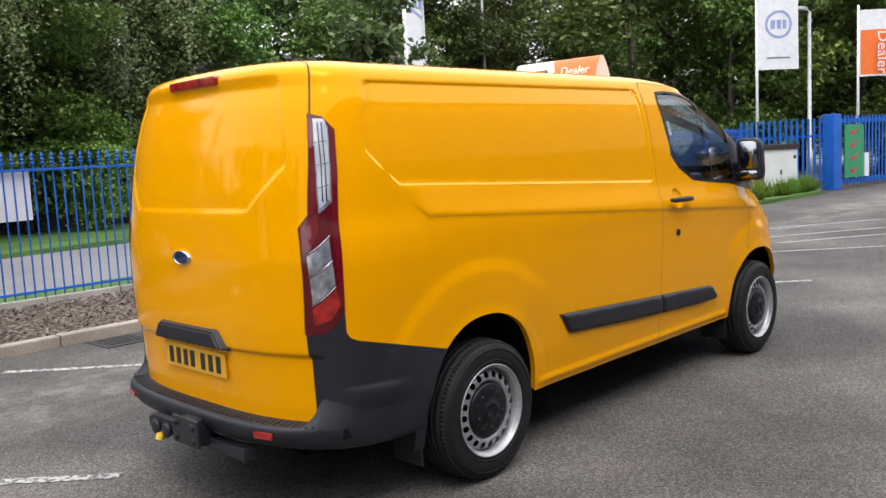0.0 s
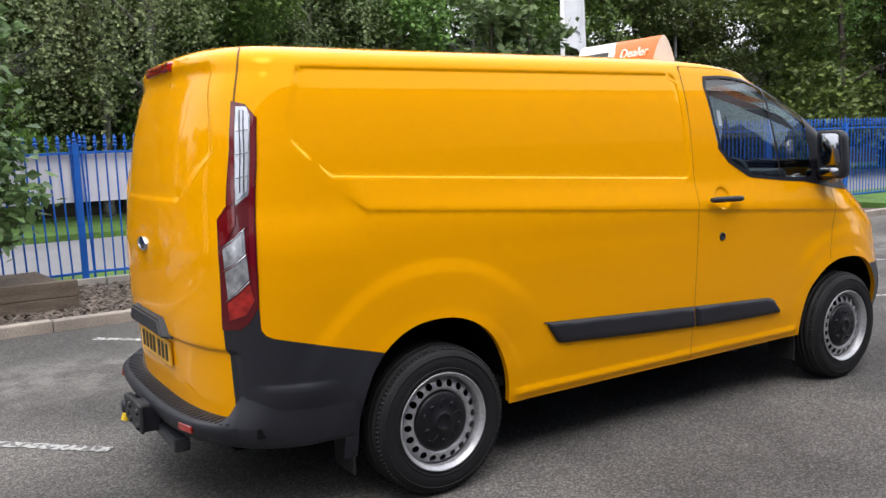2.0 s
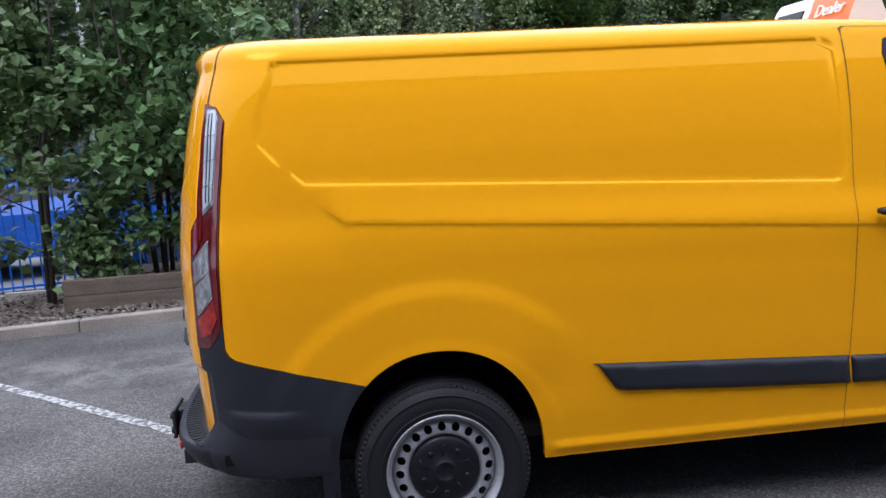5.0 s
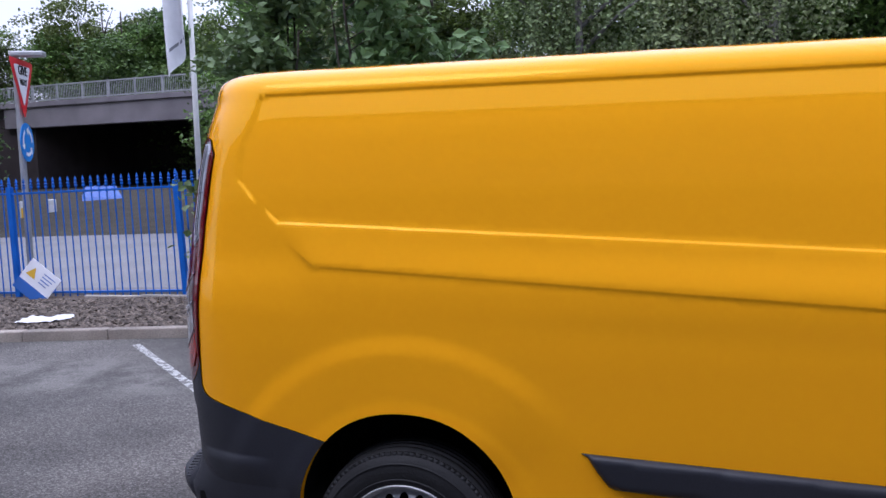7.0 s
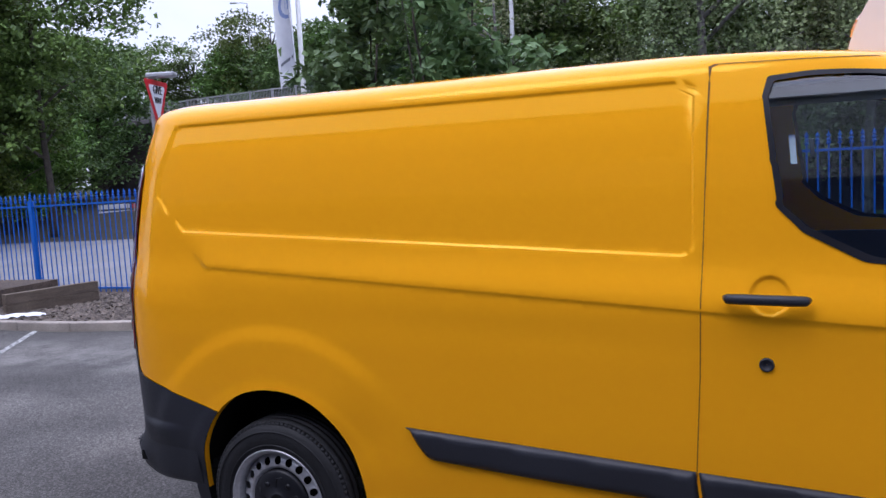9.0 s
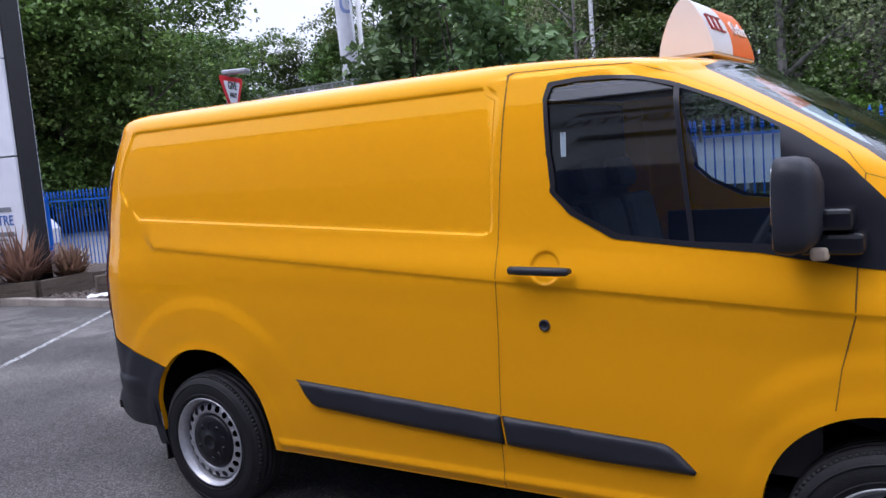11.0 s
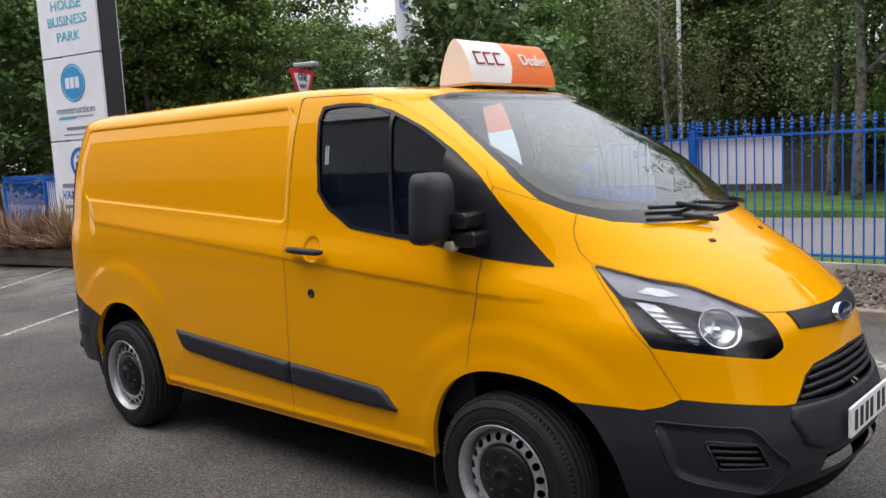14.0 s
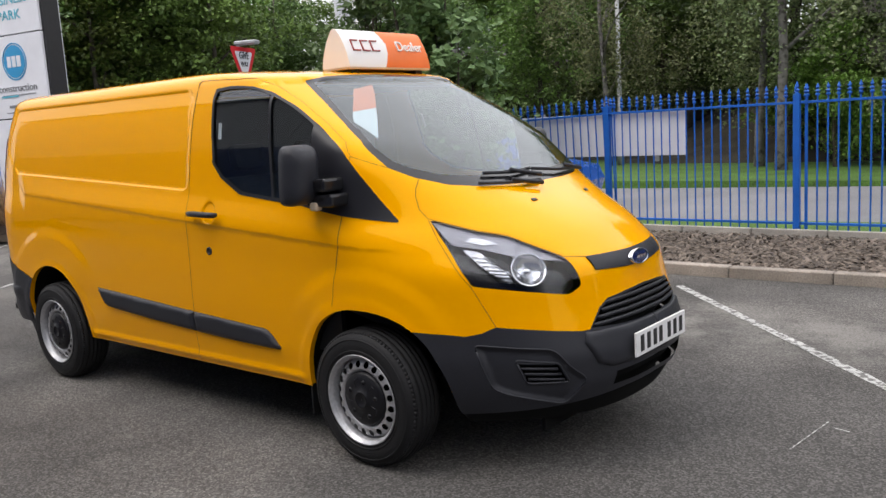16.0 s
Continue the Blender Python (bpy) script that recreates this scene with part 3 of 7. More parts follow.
def build_fence():
    bar = bmesh.new()
    tube(bar, [(0, 0, 0.06), (0, 0, 1.68)], 0.0095, 6)
    lathe(bar, [(0.0095, 1.66), (0.024, 1.675), (0.024, 1.69), (0.010, 1.70), (0.026, 1.725), (0.008, 1.745), (0.021, 1.765), (0.0, 1.825)], 6)
    bar_me = mesh_of("bar", bar, M["fence_blue"])
    post = bmesh.new()
    box(post, -0.035, 0.035, -0.035, 0.035, -0.12, 1.70, bevel=0.004)
    lathe(post, [(0.012, 1.69), (0.026, 1.70), (0.026, 1.715), (0.012, 1.725), (0.03, 1.75), (0.008, 1.77), (0.023, 1.79), (0.0, 1.86)], 6)
    post_me = mesh_of("post", post, M["fence_blue"])
    first = None
    posts = [-0.1 - 2.76 * k for k in range(8, 0, -1)] + [-0.1, 2.47] + [2.47 + 2.62 * k for k in range(1, 8)]
    for x, x1 in zip(posts, posts[1:]):
        y, y1 = (float(np.interp(q, [-22, -8.4, -1, 4, 20], [6.9, 7.05, 7.14, 7.1, 7.1])) for q in (x, x1))
        z, z1 = (float(np.interp(q, [-22, -12, -6.5, -1, 20], [-0.32, -0.30, -0.24, -0.02, -0.02])) for q in (x, x1))
        at = Matrix.Translation((x, y, z)) @ Matrix.Rotation(math.atan2(y1 - y, x1 - x), 4, "Z") @ Matrix.Rotation(-math.atan2(z1 - z, x1 - x), 4, "Y") @ Matrix.Diagonal(((x1 - x) / PITCH, 1, 1, 1))
        if first is None:
            first = thing("fence_panel", "blue painted steel railing panel with spear-top bars", "fence", "blue boundary railings", at)
            o = new("post", post_me)
            o.parent = first
            for zz in (0.12, 1.585):
                part("rail", boxm(0.03, PITCH - 0.03, -0.018, 0.018, zz, zz + 0.03, bevel=0.003), M["fence_blue"], first)
            for i in range(23):
                o = new("bar", bar_me)
                o.parent = first
                o.matrix_basis = pose(0.106 + i * 0.1065, 0, 0)
        else:
            copy_thing(first, at)


build_fence()

# ---- trees ----
def leaves(rs, centres, normals_up, size, count_each, spread, flat=0.6):
    """Small pointed leaves scattered round clump centres: vertex and face arrays."""
    c = np.repeat(centres, count_each, axis=0)
    n = len(c)
    p = c + rs.normal(0, 1, (n, 3)) * spread * np.array([1, 1, flat])
    d = rs.normal(0, 1, (n, 3)) * np.array([1, 1, 0.55]) - np.array([0, 0, 0.25])
    d /= np.linalg.norm(d, axis=1)[:, None] + 1e-9
    up = rs.normal(0, 0.55, (n, 3)) + np.array([0, 0, normals_up])
    s = np.cross(d, up)
    s /= np.linalg.norm(s, axis=1)[:, None] + 1e-9
    L = size * rs.uniform(0.65, 1.35, (n, 1))
    w = L * rs.uniform(0.3, 0.42, (n, 1))
    nn = np.cross(s, d)
    v = np.stack([p - d * L * 0.5, p + s * w - d * L * 0.05 + nn * L * 0.08, p + d * L * 0.5 - nn * L * 0.06, p - s * w - d * L * 0.05 + nn * L * 0.08], 1).reshape(-1, 3)
    f = np.arange(4 * n).reshape(-1, 4)
    return v, f


def crown_mesh(name, seed, height, radius, base, mat, clumps=260, each=42, size=0.16, weeping=0.0, spread=0.38, lumps=9):
    rs = np.random.RandomState(seed)
    lob = np.stack([rs.uniform(-1, 1, lumps) * radius * 0.62, rs.uniform(-1, 1, lumps) * radius * 0.62, base + (height - base) * rs.uniform(0.12, 0.86, lumps)], 1)
    rad = radius * rs.uniform(0.38, 0.62, lumps)
    pick = rs.randint(0, lumps, clumps)
    d = rs.normal(0, 1, (clumps, 3))
    d[:, 2] += 0.35
    d /= np.linalg.norm(d, axis=1)[:, None]
    c = lob[pick] + d * (rad[pick] * rs.uniform(0.55, 1.08, clumps))[:, None] * np.array([1, 1, 0.85])
    c[:, 2] = np.maximum(c[:, 2], base * 0.7)
    if weeping:
        m = int(clumps * 0.7)
        drop = np.linspace(0, 1, 9)
        c = np.concatenate([np.stack([c[:m, 0:1] + 0 * drop, c[:m, 1:2] + 0 * drop, c[:m, 2:3] - drop * weeping * rs.uniform(0.5, 1.2, (m, 1))], 2).reshape(-1, 3), c[m:]])
        v, f = leaves(rs, c, 0.6, size, max(each // 6, 3), 0.12, 1.2)
    else:
        v, f = leaves(rs, c, 1.2, size, each, spread, 0.45)
    return raw_mesh(name, v.tolist(), f.tolist(), mat)


def trunk_mesh(name, seed, height, r0, mat, limbs=7, base=2.0, radius=2.5):
    rs = random.Random(seed)
    bm = bmesh.new()
    pts, x, y = [], 0.0, 0.0
    for i in range(7):
        pts.append((x, y, height * 0.85 * i / 6 - (0.3 if i == 0 else 0)))
        x, y = x + rs.uniform(-0.12, 0.12), y + rs.uniform(-0.12, 0.12)
    tube(bm, pts, [r0 * (1.25 if i == 0 else 1) * (1 - 0.13 * i) for i in range(7)], 8)
    for _ in range(limbs):
        z = rs.uniform(base * 0.8, height * 0.75)
        a = rs.uniform(0, 6.28)
        L = radius * rs.uniform(0.5, 0.95)
        bx, by = float(np.interp(z, [p[2] for p in pts], [p[0] for p in pts])), float(np.interp(z, [p[2] for p in pts], [p[1] for p in pts]))
        tube(bm, [(bx, by, z), (bx + L * 0.5 * math.cos(a), by + L * 0.5 * math.sin(a), z + L * 0.4), (bx + L * math.cos(a), by + L * math.sin(a), z + L * 0.65)], [r0 * 0.4, r0 * 0.22, r0 * 0.06], 6)
    return mesh_of(name, bm, mat, True)


def build_trees():
    kinds = []
    spec = [  # height, radius, base, leaf colour, weeping, bark
        (12.0, 3.6, 1.2, "leaf_dark", 0, "trunk"),
        (13.0, 3.8, 2.6, "leaf_mid", 0, "trunk"),
        (11.0, 3.4, 0.6, "leaf_mid", 0, "trunk"),
        (12.0, 3.2, 3.0, "leaf_birch", 2.2, "birch"),
        (8.5, 3.0, 0.3, "leaf_light", 0, "trunk"),
    ]
    for i, (h, r, b, mat, weep, bark) in enumerate(spec):
        kinds.append((h, crown_mesh("crown", 11 + i, h, r, b, M[mat], clumps=290 if not weep else 260, each=52 if not weep else 36, size=0.21 if not weep else 0.11, weeping=weep, lumps=11, spread=0.36),
                      trunk_mesh("trunk", 31 + i, h, 0.17, M[bark], base=b + 0.8, radius=r)))
    words = ["dark green broadleaf tree in dense woodland", "tall mid-green broadleaf tree with a dense crown", "bushy green tree leafy down to the bank", "weeping birch with pale trunk and hanging twigs", "light green rounded shrub-like tree"]
    rs = random.Random(8)
    spots = []
    for x in range(-10, 52, 4):
        spots.append((x + rs.uniform(-1, 1), 20.5 + rs.uniform(-1, 1.4) + max(x - 5, 0) * 0.06, rs.choice([0, 1, 2, 2, 3 if x < 16 else 1]), rs.uniform(0.64, 0.8)))
    for x in range(-12, 56, 5):
        spots.append((x + rs.uniform(-1.5, 1.5), 26 + rs.uniform(-1.5, 1.5) + max(x - 5, 0) * 0.06, rs.choice([0, 1, 0]), rs.uniform(0.74, 0.9) * (1.4 if x > 6 else 1.0)))
    for x in (0, 6, 13, 21, 30):
        spots.append((x + rs.uniform(-1, 1), 18.7 + rs.uniform(-0.4, 0.4) + max(x - 5, 0) * 0.05, 4, rs.uniform(0.35, 0.5)))
    spots += [(4.4, 25.5, 0, 0.95), (3.0, 21.8, 2, 0.72), (3.9, 20.5, 2, 0.75), (4.8, 22.5, 0, 0.8), (7.5, 22.0, 2, 0.8), (2.5, 19.0, 3, 0.8), (-2.0, 18.8, 3, 0.8), (8.5, 20, 3, 0.85), (3.4, 17.0, 3, 0.95), (-1.0, 17.4, 3, 0.9)]
    # the far bank round the junction and beyond the bridge
    for x, y, k, s in [(-30, 4, 1, 1.0), (-27, 8.5, 0, 1.05), (-30, 12, 2, 1.0), (-33, 17, 1, 0.95), (-36, 21, 4, 0.9), (-31, 24, 4, 0.75), (-38, 10, 1, 1.2), (-40, 16, 0, 1.1), (-35, 1, 0, 1.1), (-28, -3, 1, 1.0),
                       (-47, 39, 1, 0.9), (-39, 56, 0, 0.95), (-31, 54, 1, 0.9), (-25, 47, 0, 0.85), (-19, 44, 1, 0.9), (-12, 38, 0, 1.0), (-14, 32, 1, 1.05), (-9, 28, 0, 1.1), (-52, 30, 2, 0.9), (-48, 22, 1, 0.8),
                       (30, 12, 2, 0.9), (36, 9, 2, 1.0), (42, 4, 2, 1.05), (48, -2, 2, 1.0), (44, 14, 1, 1.1), (28, 15, 2, 1.0), (33, 12.5, 4, 1.1), (39, 9, 4, 1.2), (45, 7, 0, 1.2), (34, 17, 2, 1.2), (40, 13, 0, 1.25), (50, 6, 2, 1.3), (47, 2, 4, 1.2),
                       (-29.5, 20.5, 4, 0.9), (-29, 17.5, 2, 1.0), (-28.5, 15.5, 2, 1.05), (-30, 18, 1, 1.15), (-44, 36, 1, 1.0), (-52, 53, 1, 1.2), (-48.5, 54, 0, 1.15), (-45.5, 55, 2, 1.25), (-43, 56.5, 1, 1.1), (-40, 57, 0, 1.2), (-37.5, 57, 2, 1.25), (-35, 57, 1, 1.15), (-32.5, 56, 0, 1.25), (-29.5, 55, 1, 1.2), (-46, 62, 1, 1.3), (-39, 64, 0, 1.3), (-45, 33, 2, 1.2), (-49, 29, 2, 1.25), (-37, 33, 0, 1.0), (-42, 27, 1, 1.2), (-47, 23, 0, 1.3), (-35, 26, 2, 1.1), (-53, 25, 1, 1.3), (-50, 35, 0, 1.3), (-52, 43, 1, 1.2), (-56, 30, 2, 1.4)]:
        spots.append((x, y, k, s))
    spots += [(-25.5, 19.5, 1, 1.0), (-37.0, 53.0, 0, 1.35), (-40.5, 54.5, 1, 1.3)]
    for x, y, k, s in spots:
        root = thing("tree", words[k], "tree", "woodland trees", pose(x, y, -0.3 + bank(x, y), 0, 0, rs.uniform(0, 360)) @ Matrix.Diagonal((s * rs.uniform(0.9, 1.1), s * rs.uniform(0.9, 1.1), s, 1)))
        for nm, me in (("crown", kinds[k][1]), ("trunk", kinds[k][2])):
            o = new(nm, me)
            o.parent = root


build_trees()


def sapling(x, y, h, seed, stems=4, radius=1.1, n=340, label="multi-stemmed young tree with broad fresh green leaves", size=0.13, lo=0.5):
    rs = random.Random(seed)
    root = thing("sapling", label, "tree", "young trees in the bed", pose(x, y, dip(x) + 0.02))
    bm = bmesh.new()
    tips = []
    for _ in range(stems):
        a, lean = rs.uniform(0, 6.28), rs.uniform(0.1, 0.55) * radius
        hh = h * rs.uniform(0.8, 1.0)
        pts = [(0.08 * math.cos(a), 0.08 * math.sin(a), -0.1), (0.3 * lean * math.cos(a), 0.3 * lean * math.sin(a), hh * 0.35), (0.8 * lean * math.cos(a + 0.3), 0.8 * lean * math.sin(a + 0.3), hh * 0.7), (lean * math.cos(a + 0.4), lean * math.sin(a + 0.4), hh)]
        tube(bm, pts, [0.028, 0.022, 0.014, 0.005], 7)
        for _ in range(13):
            t = rs.uniform(0.12, 0.98)
            q = Vector([float(np.interp(t, [0, 0.35, 0.7, 1], [p[i] for p in pts])) for i in range(3)])
            b, L = rs.uniform(0, 6.28), radius * rs.uniform(0.35, 0.85) * (1.15 - t * 0.6)
            e = q + Vector((L * math.cos(b), L * math.sin(b), L * rs.uniform(0.1, 0.7)))
            mid = (q + e) / 2 + Vector((0, 0, 0.06))
            tube(bm, [q, mid, e], [0.009, 0.006, 0.002], 5)
            tips += [mid.lerp(e, f) for f in (0.0, 0.4, 0.75, 1.0)]
    part("stem", bm, M["trunk"], root, smooth=True)
    r = np.random.RandomState(seed)
    c = np.array([t[:] for t in tips if t.z > lo])
    c = c[r.randint(0, len(c), n)]
    v, f = leaves(r, c, 0.9, size, 9, 0.13, 0.7)
    o = new("foliage", raw_mesh("foliage", v.tolist(), f.tolist(), M["leaf_sap"]))
    o.parent = root


sapling(-3.55, 5.75, 4.6, 3, 5, 1.25, 620)
sapling(-2.3, 5.9, 4.9, 5, 5, 1.3, 640)
sapling(-1.5, 5.65, 3.1, 6, 4, 0.95, 330)
sapling(5.4, 5.7, 4.1, 9, 4, 1.3, 480)
sapling(-2.9, 5.55, 1.0, 15, 5, 0.5, 130, "low bramble-like shrub with green leaves", 0.1, 0.1)


# ---- timber edging ----
def sleeper_wall(pts, h, label):
    root = thing("timber_edging", label, "edging")
    for (x0, y0), (x1, y1) in zip(pts, pts[1:]):
        L = math.hypot(x1 - x0, y1 - y0)
        for z0, z1 in ((0.0, h * 0.49), (h * 0.5, h)):
            part("sleeper", boxm(0, L, 0, 0.1, z0, z1, bevel=0.008), M["sleeper"], root, at=pose(x0, y0, dip(x0) + 0.02, 0, 0, math.degrees(math.atan2(y1 - y0, x1 - x0))))
    return root


sleeper_wall([(-3.15, 5.02), (-0.5, 5.12)], 0.32, "weathered timber sleepers holding back the raised bed")
tagged(part("raised_bed", slab([(-3.1, 5.1), (-0.55, 5.2), (-0.7, 6.7), (-3.3, 6.7)], 0.0, 0.24, dip), M["bark"]), "raised soil bed with bark mulch", "planting bed", kind="structure")
sleeper_wall([(-8.35, 5.75), (-8.6, 4.35)], 0.3, "grey weathered timber sleepers round the sign bed")


# ---- pylon sign in its planter ----
def build_pylon():
    px, py, rot = PYLON
    root = thing("pylon_sign", "tall white panel pylon sign between black posts", "sign", at=pose(px, py, -0.2, 0, 0, rot))
    W, H0, T = 1.66, 0.80, 0.42
    heights = [1.54, 1.54, 2.0]
    z = H0
    names = []
    for h in heights:
        for side in (1, -1):
            y0, y1 = (-T / 2 - 0.02, -T / 2 + 0.03) if side == 1 else (T / 2 - 0.03, T / 2 + 0.02)
            names.append((z, h, part("panel", boxm(-W / 2, W / 2, y0, y1, z + 0.012, z + h - 0.012, bevel=0.006), M["white_sheet"], root)))
        z += h
    for s in (-1, 1):
        part("post", boxm(s * (W / 2 + 0.0) - 0.05, s * (W / 2) + 0.05, -T / 2 + 0.035, T / 2 - 0.035, -0.1, z + 0.02, bevel=0.006), M["print_black"], root)
    yf = -T / 2 - 0.026
    z0, h0, p0 = names[0]
    z1, h1, p1 = names[2]
    z2, h2, p2 = names[4]

    def bar(x0, x1, za, zb, mat, pa):
        part("print_bar", boxm(x0, x1, yf - 0.004, yf + 0.002, za, zb), M[mat], pa)

    def disc(cx, cz, r, mat, pa, r0=0.0, nm="emblem", y=0.0):
        bm = bmesh.new()
        lathe(bm, [(r, -0.004), (r, 0.004), (max(r0, 0.001), 0.004), (max(r0, 0.001), -0.004)], 28, m=Matrix.Translation((cx, yf - y, cz)) @ Matrix.Rotation(radians(90), 4, "X"), close=True)
        part(nm, bm, M[mat], pa)

    # lowest panel: emblem, name bars, van centre, number bars
    disc(0, z0 + 1.12, 0.29, "logo_blue", p0, 0.22)
    for i in range(3):
        bar(-0.2 + 0.05 * i, 0.26, z0 + 0.94 + 0.13 * i, z0 + 1.00 + 0.13 * i, "logo_blue", p0)
    bar(-0.6, 0.6, z0 + 0.67, z0 + 0.74, "print_grey", p0)
    lettering("lettering", "VAN CENTRE", 0.235, M["logo_blue"], p0, pose(0, yf, z0 + 0.52), squeeze=0.88)
    bar(-0.56, 0.6, z0 + 0.27, z0 + 0.34, "print_grey", p0)
    bar(-0.4, 0.45, z0 + 0.2, z0 + 0.225, "print_grey", p0)
    # middle panel
    disc(0, z1 + 1.05, 0.30, "logo_cyan", p1)
    disc(0, z1 + 1.05, 0.345, "logo_cyan", p1, 0.325, "emblem_ring")
    for i in range(3):
        part("print_bar", boxm(-0.2 + 0.14 * i, -0.09 + 0.14 * i, yf - 0.010, yf - 0.004, z1 + 0.95, z1 + 1.15), M["white_sheet"], p1)
    lettering("lettering", "construction", 0.19, M["print_grey"], p1, pose(0, yf, z1 + 0.56), squeeze=1.15)
    bar(-0.5, 0.0, z1 + 0.4, z1 + 0.43, "sign_teal", p1)
    bar(-0.45, 0.5, z1 + 0.43, z1 + 0.445, "print_grey", p1)
    bar(-0.3, 0.42, z1 + 0.2, z1 + 0.25, "print_grey", p1)
    bar(-0.4, 0.45, z1 + 0.1, z1 + 0.12, "print_grey", p1)
    for i, w in enumerate(("OPTIMUM", "HOUSE", "BUSINESS", "PARK")):
        lettering("lettering", w, 0.245, M["sign_teal"], p2, pose(0, yf, z2 + 1.20 - 0.285 * i), squeeze=1.12)


PYLON = (-10.76, 4.17, 11)
build_pylon()

sleeper_wall([(-9.55, 4.9), (-9.5, 3.95), (-10.0, 3.6), (-13.0, 3.0)], 0.3, "low planter edging below the pylon sign")
tagged(part("sign_bed", slab([(-9.6, 4.9), (-9.6, 4.0), (-10.1, 3.7), (-13, 3.1), (-14, 6.3), (-9.8, 6.3)], -0.1, 0.28, dip), M["bark"]), "raised planter soil round the sign", "planting bed", kind="structure")


def strap_plant(x, y, r, seed, mat="phormium", w=0.026, z=0.27, label="bronze-brown spiky strap-leaved plant in the planter", group="spiky planter plants", name="strap_leaf_plant"):
    rs = np.random.RandomState(seed)
    vs, fs = [], []
    for i in range(300):
        a, L, lean = rs.uniform(0, 6.28), r * rs.uniform(0.7, 1.25), rs.uniform(0.25, 1.0)
        b = (rs.uniform(-0.15, 0.15), rs.uniform(-0.15, 0.15))
        o = len(vs)
        for k in range(6):
            t = k / 5
            hx = L * lean * t
            hz = L * (1.15 - 0.75 * lean) * (t * 1.25 - 0.55 * lean * t * t)
            ww = w * (1 - t) ** 0.6 + 0.001
            cx, cy = b[0] + hx * math.cos(a), b[1] + hx * math.sin(a)
            vs += [(cx - ww * math.sin(a), cy + ww * math.cos(a), max(hz, 0.02)), (cx + ww * math.sin(a), cy - ww * math.cos(a), max(hz, 0.02) + 0.004)]
            if k:
                fs.append((o + 2 * k - 2, o + 2 * k - 1, o + 2 * k + 1, o + 2 * k))
    ob = new(name, raw_mesh(name, vs, fs, M[mat]))
    ob.matrix_basis = pose(x, y, z + dip(x))
    tagged(ob, label, "plant", group)


for i, (x, y, r) in enumerate([(-9.95, 3.98, 0.85), (-10.7, 3.62, 0.85), (-11.5, 3.4, 0.8), (-12.3, 3.25, 0.85), (-9.75, 4.7, 0.5)]):
    strap_plant(x, y, r, 50 + i)


# ---- give-way and roundabout signs ----
def build_road_signs():
    root = thing("road_sign_post", "grey post with give way and roundabout signs", "road sign", at=pose(-8.42, 7.38, -0.42, 0, 0, 112))
    part("post", tube(bmesh.new(), [(0, 0, 0), (0, 0, 3.85)], 0.05, 12), M["galv"], root)
    k0 = 0.88

    def tri(k, y, zoff):
        bm = bmesh.new()
        pts = []
        for a in (90, 210, 330):
            cx, cz = 0.545 * k * math.cos(radians(a + 180)), 0.545 * k * math.sin(radians(a + 180))
            for d in (-25, 0, 25):
                pts.append((cx * 0.93 + 0.045 * k * math.cos(radians(a + 180 + d * 2)), cz * 0.93 + 0.045 * k * math.sin(radians(a + 180 + d * 2))))
        f = [bm.verts.new((x, y, z + zoff)) for x, z in pts]
        b = [bm.verts.new((x, y + 0.004, z + zoff)) for x, z in pts]
        bm.faces.new(f)
        bm.faces.new(b[::-1])
        for i in range(9):
            bm.faces.new((b[i], b[(i + 1) % 9], f[(i + 1) % 9], f[i]))
        bmesh.ops.recalc_face_normals(bm, faces=bm.faces)
        return bm

    g = part("give_way_plate", tri(1.0, -0.08, 3.44), M["sign_red"], root, "red-bordered triangular give way plate")
    part("plate_face", tri(0.68, -0.086, 3.45), M["white_sheet"], g)
    lettering("lettering", "GIVE", 0.2, M["print_black"], g, pose(0, -0.092, 3.57), squeeze=0.9)
    lettering("lettering", "WAY", 0.14, M["print_black"], g, pose(0, -0.092, 3.4), squeeze=0.9)
    part("sign_lamp", boxm(-0.1, 0.1, -0.42, 0.06, 3.78, 3.86, bevel=0.02), M["galv"], root)
    bm = bmesh.new()
    lathe(bm, [(0.001, -0.004), (0.29, -0.004), (0.29, 0.004), (0.001, 0.004)], 32, m=Matrix.Translation((0.0, -0.08, 2.52)) @ Matrix.Rotation(radians(90), 4, "X"))
    r = part("roundabout_plate", bm, M["sign_blue"], root, "round blue mini roundabout plate")
    for k in range(3):
        bm = bmesh.new()
        pts = []
        for rr in (0.16, 0.21):
            pts.append([(rr * math.cos(radians(120 * k + d)), rr * math.sin(radians(120 * k + d))) for d in range(0, 75, 12)])
        a = [bm.verts.new((x, -0.09, z + 2.52)) for x, z in pts[0]]
        b = [bm.verts.new((x, -0.09, z + 2.52)) for x, z in pts[1]]
        for i in range(len(a) - 1):
            bm.faces.new((a[i], a[i + 1], b[i + 1], b[i]))
        t1, t0 = radians(120 * k + 98), radians(120 * k + 71)
        bm.faces.new([bm.verts.new((rr * math.cos(t), -0.09, rr * math.sin(t) + 2.52)) for rr, t in ((0.11, t0), (0.185, t1), (0.26, t0))])
        part("arrow", bm, M["white_sheet"], r)


build_road_signs()

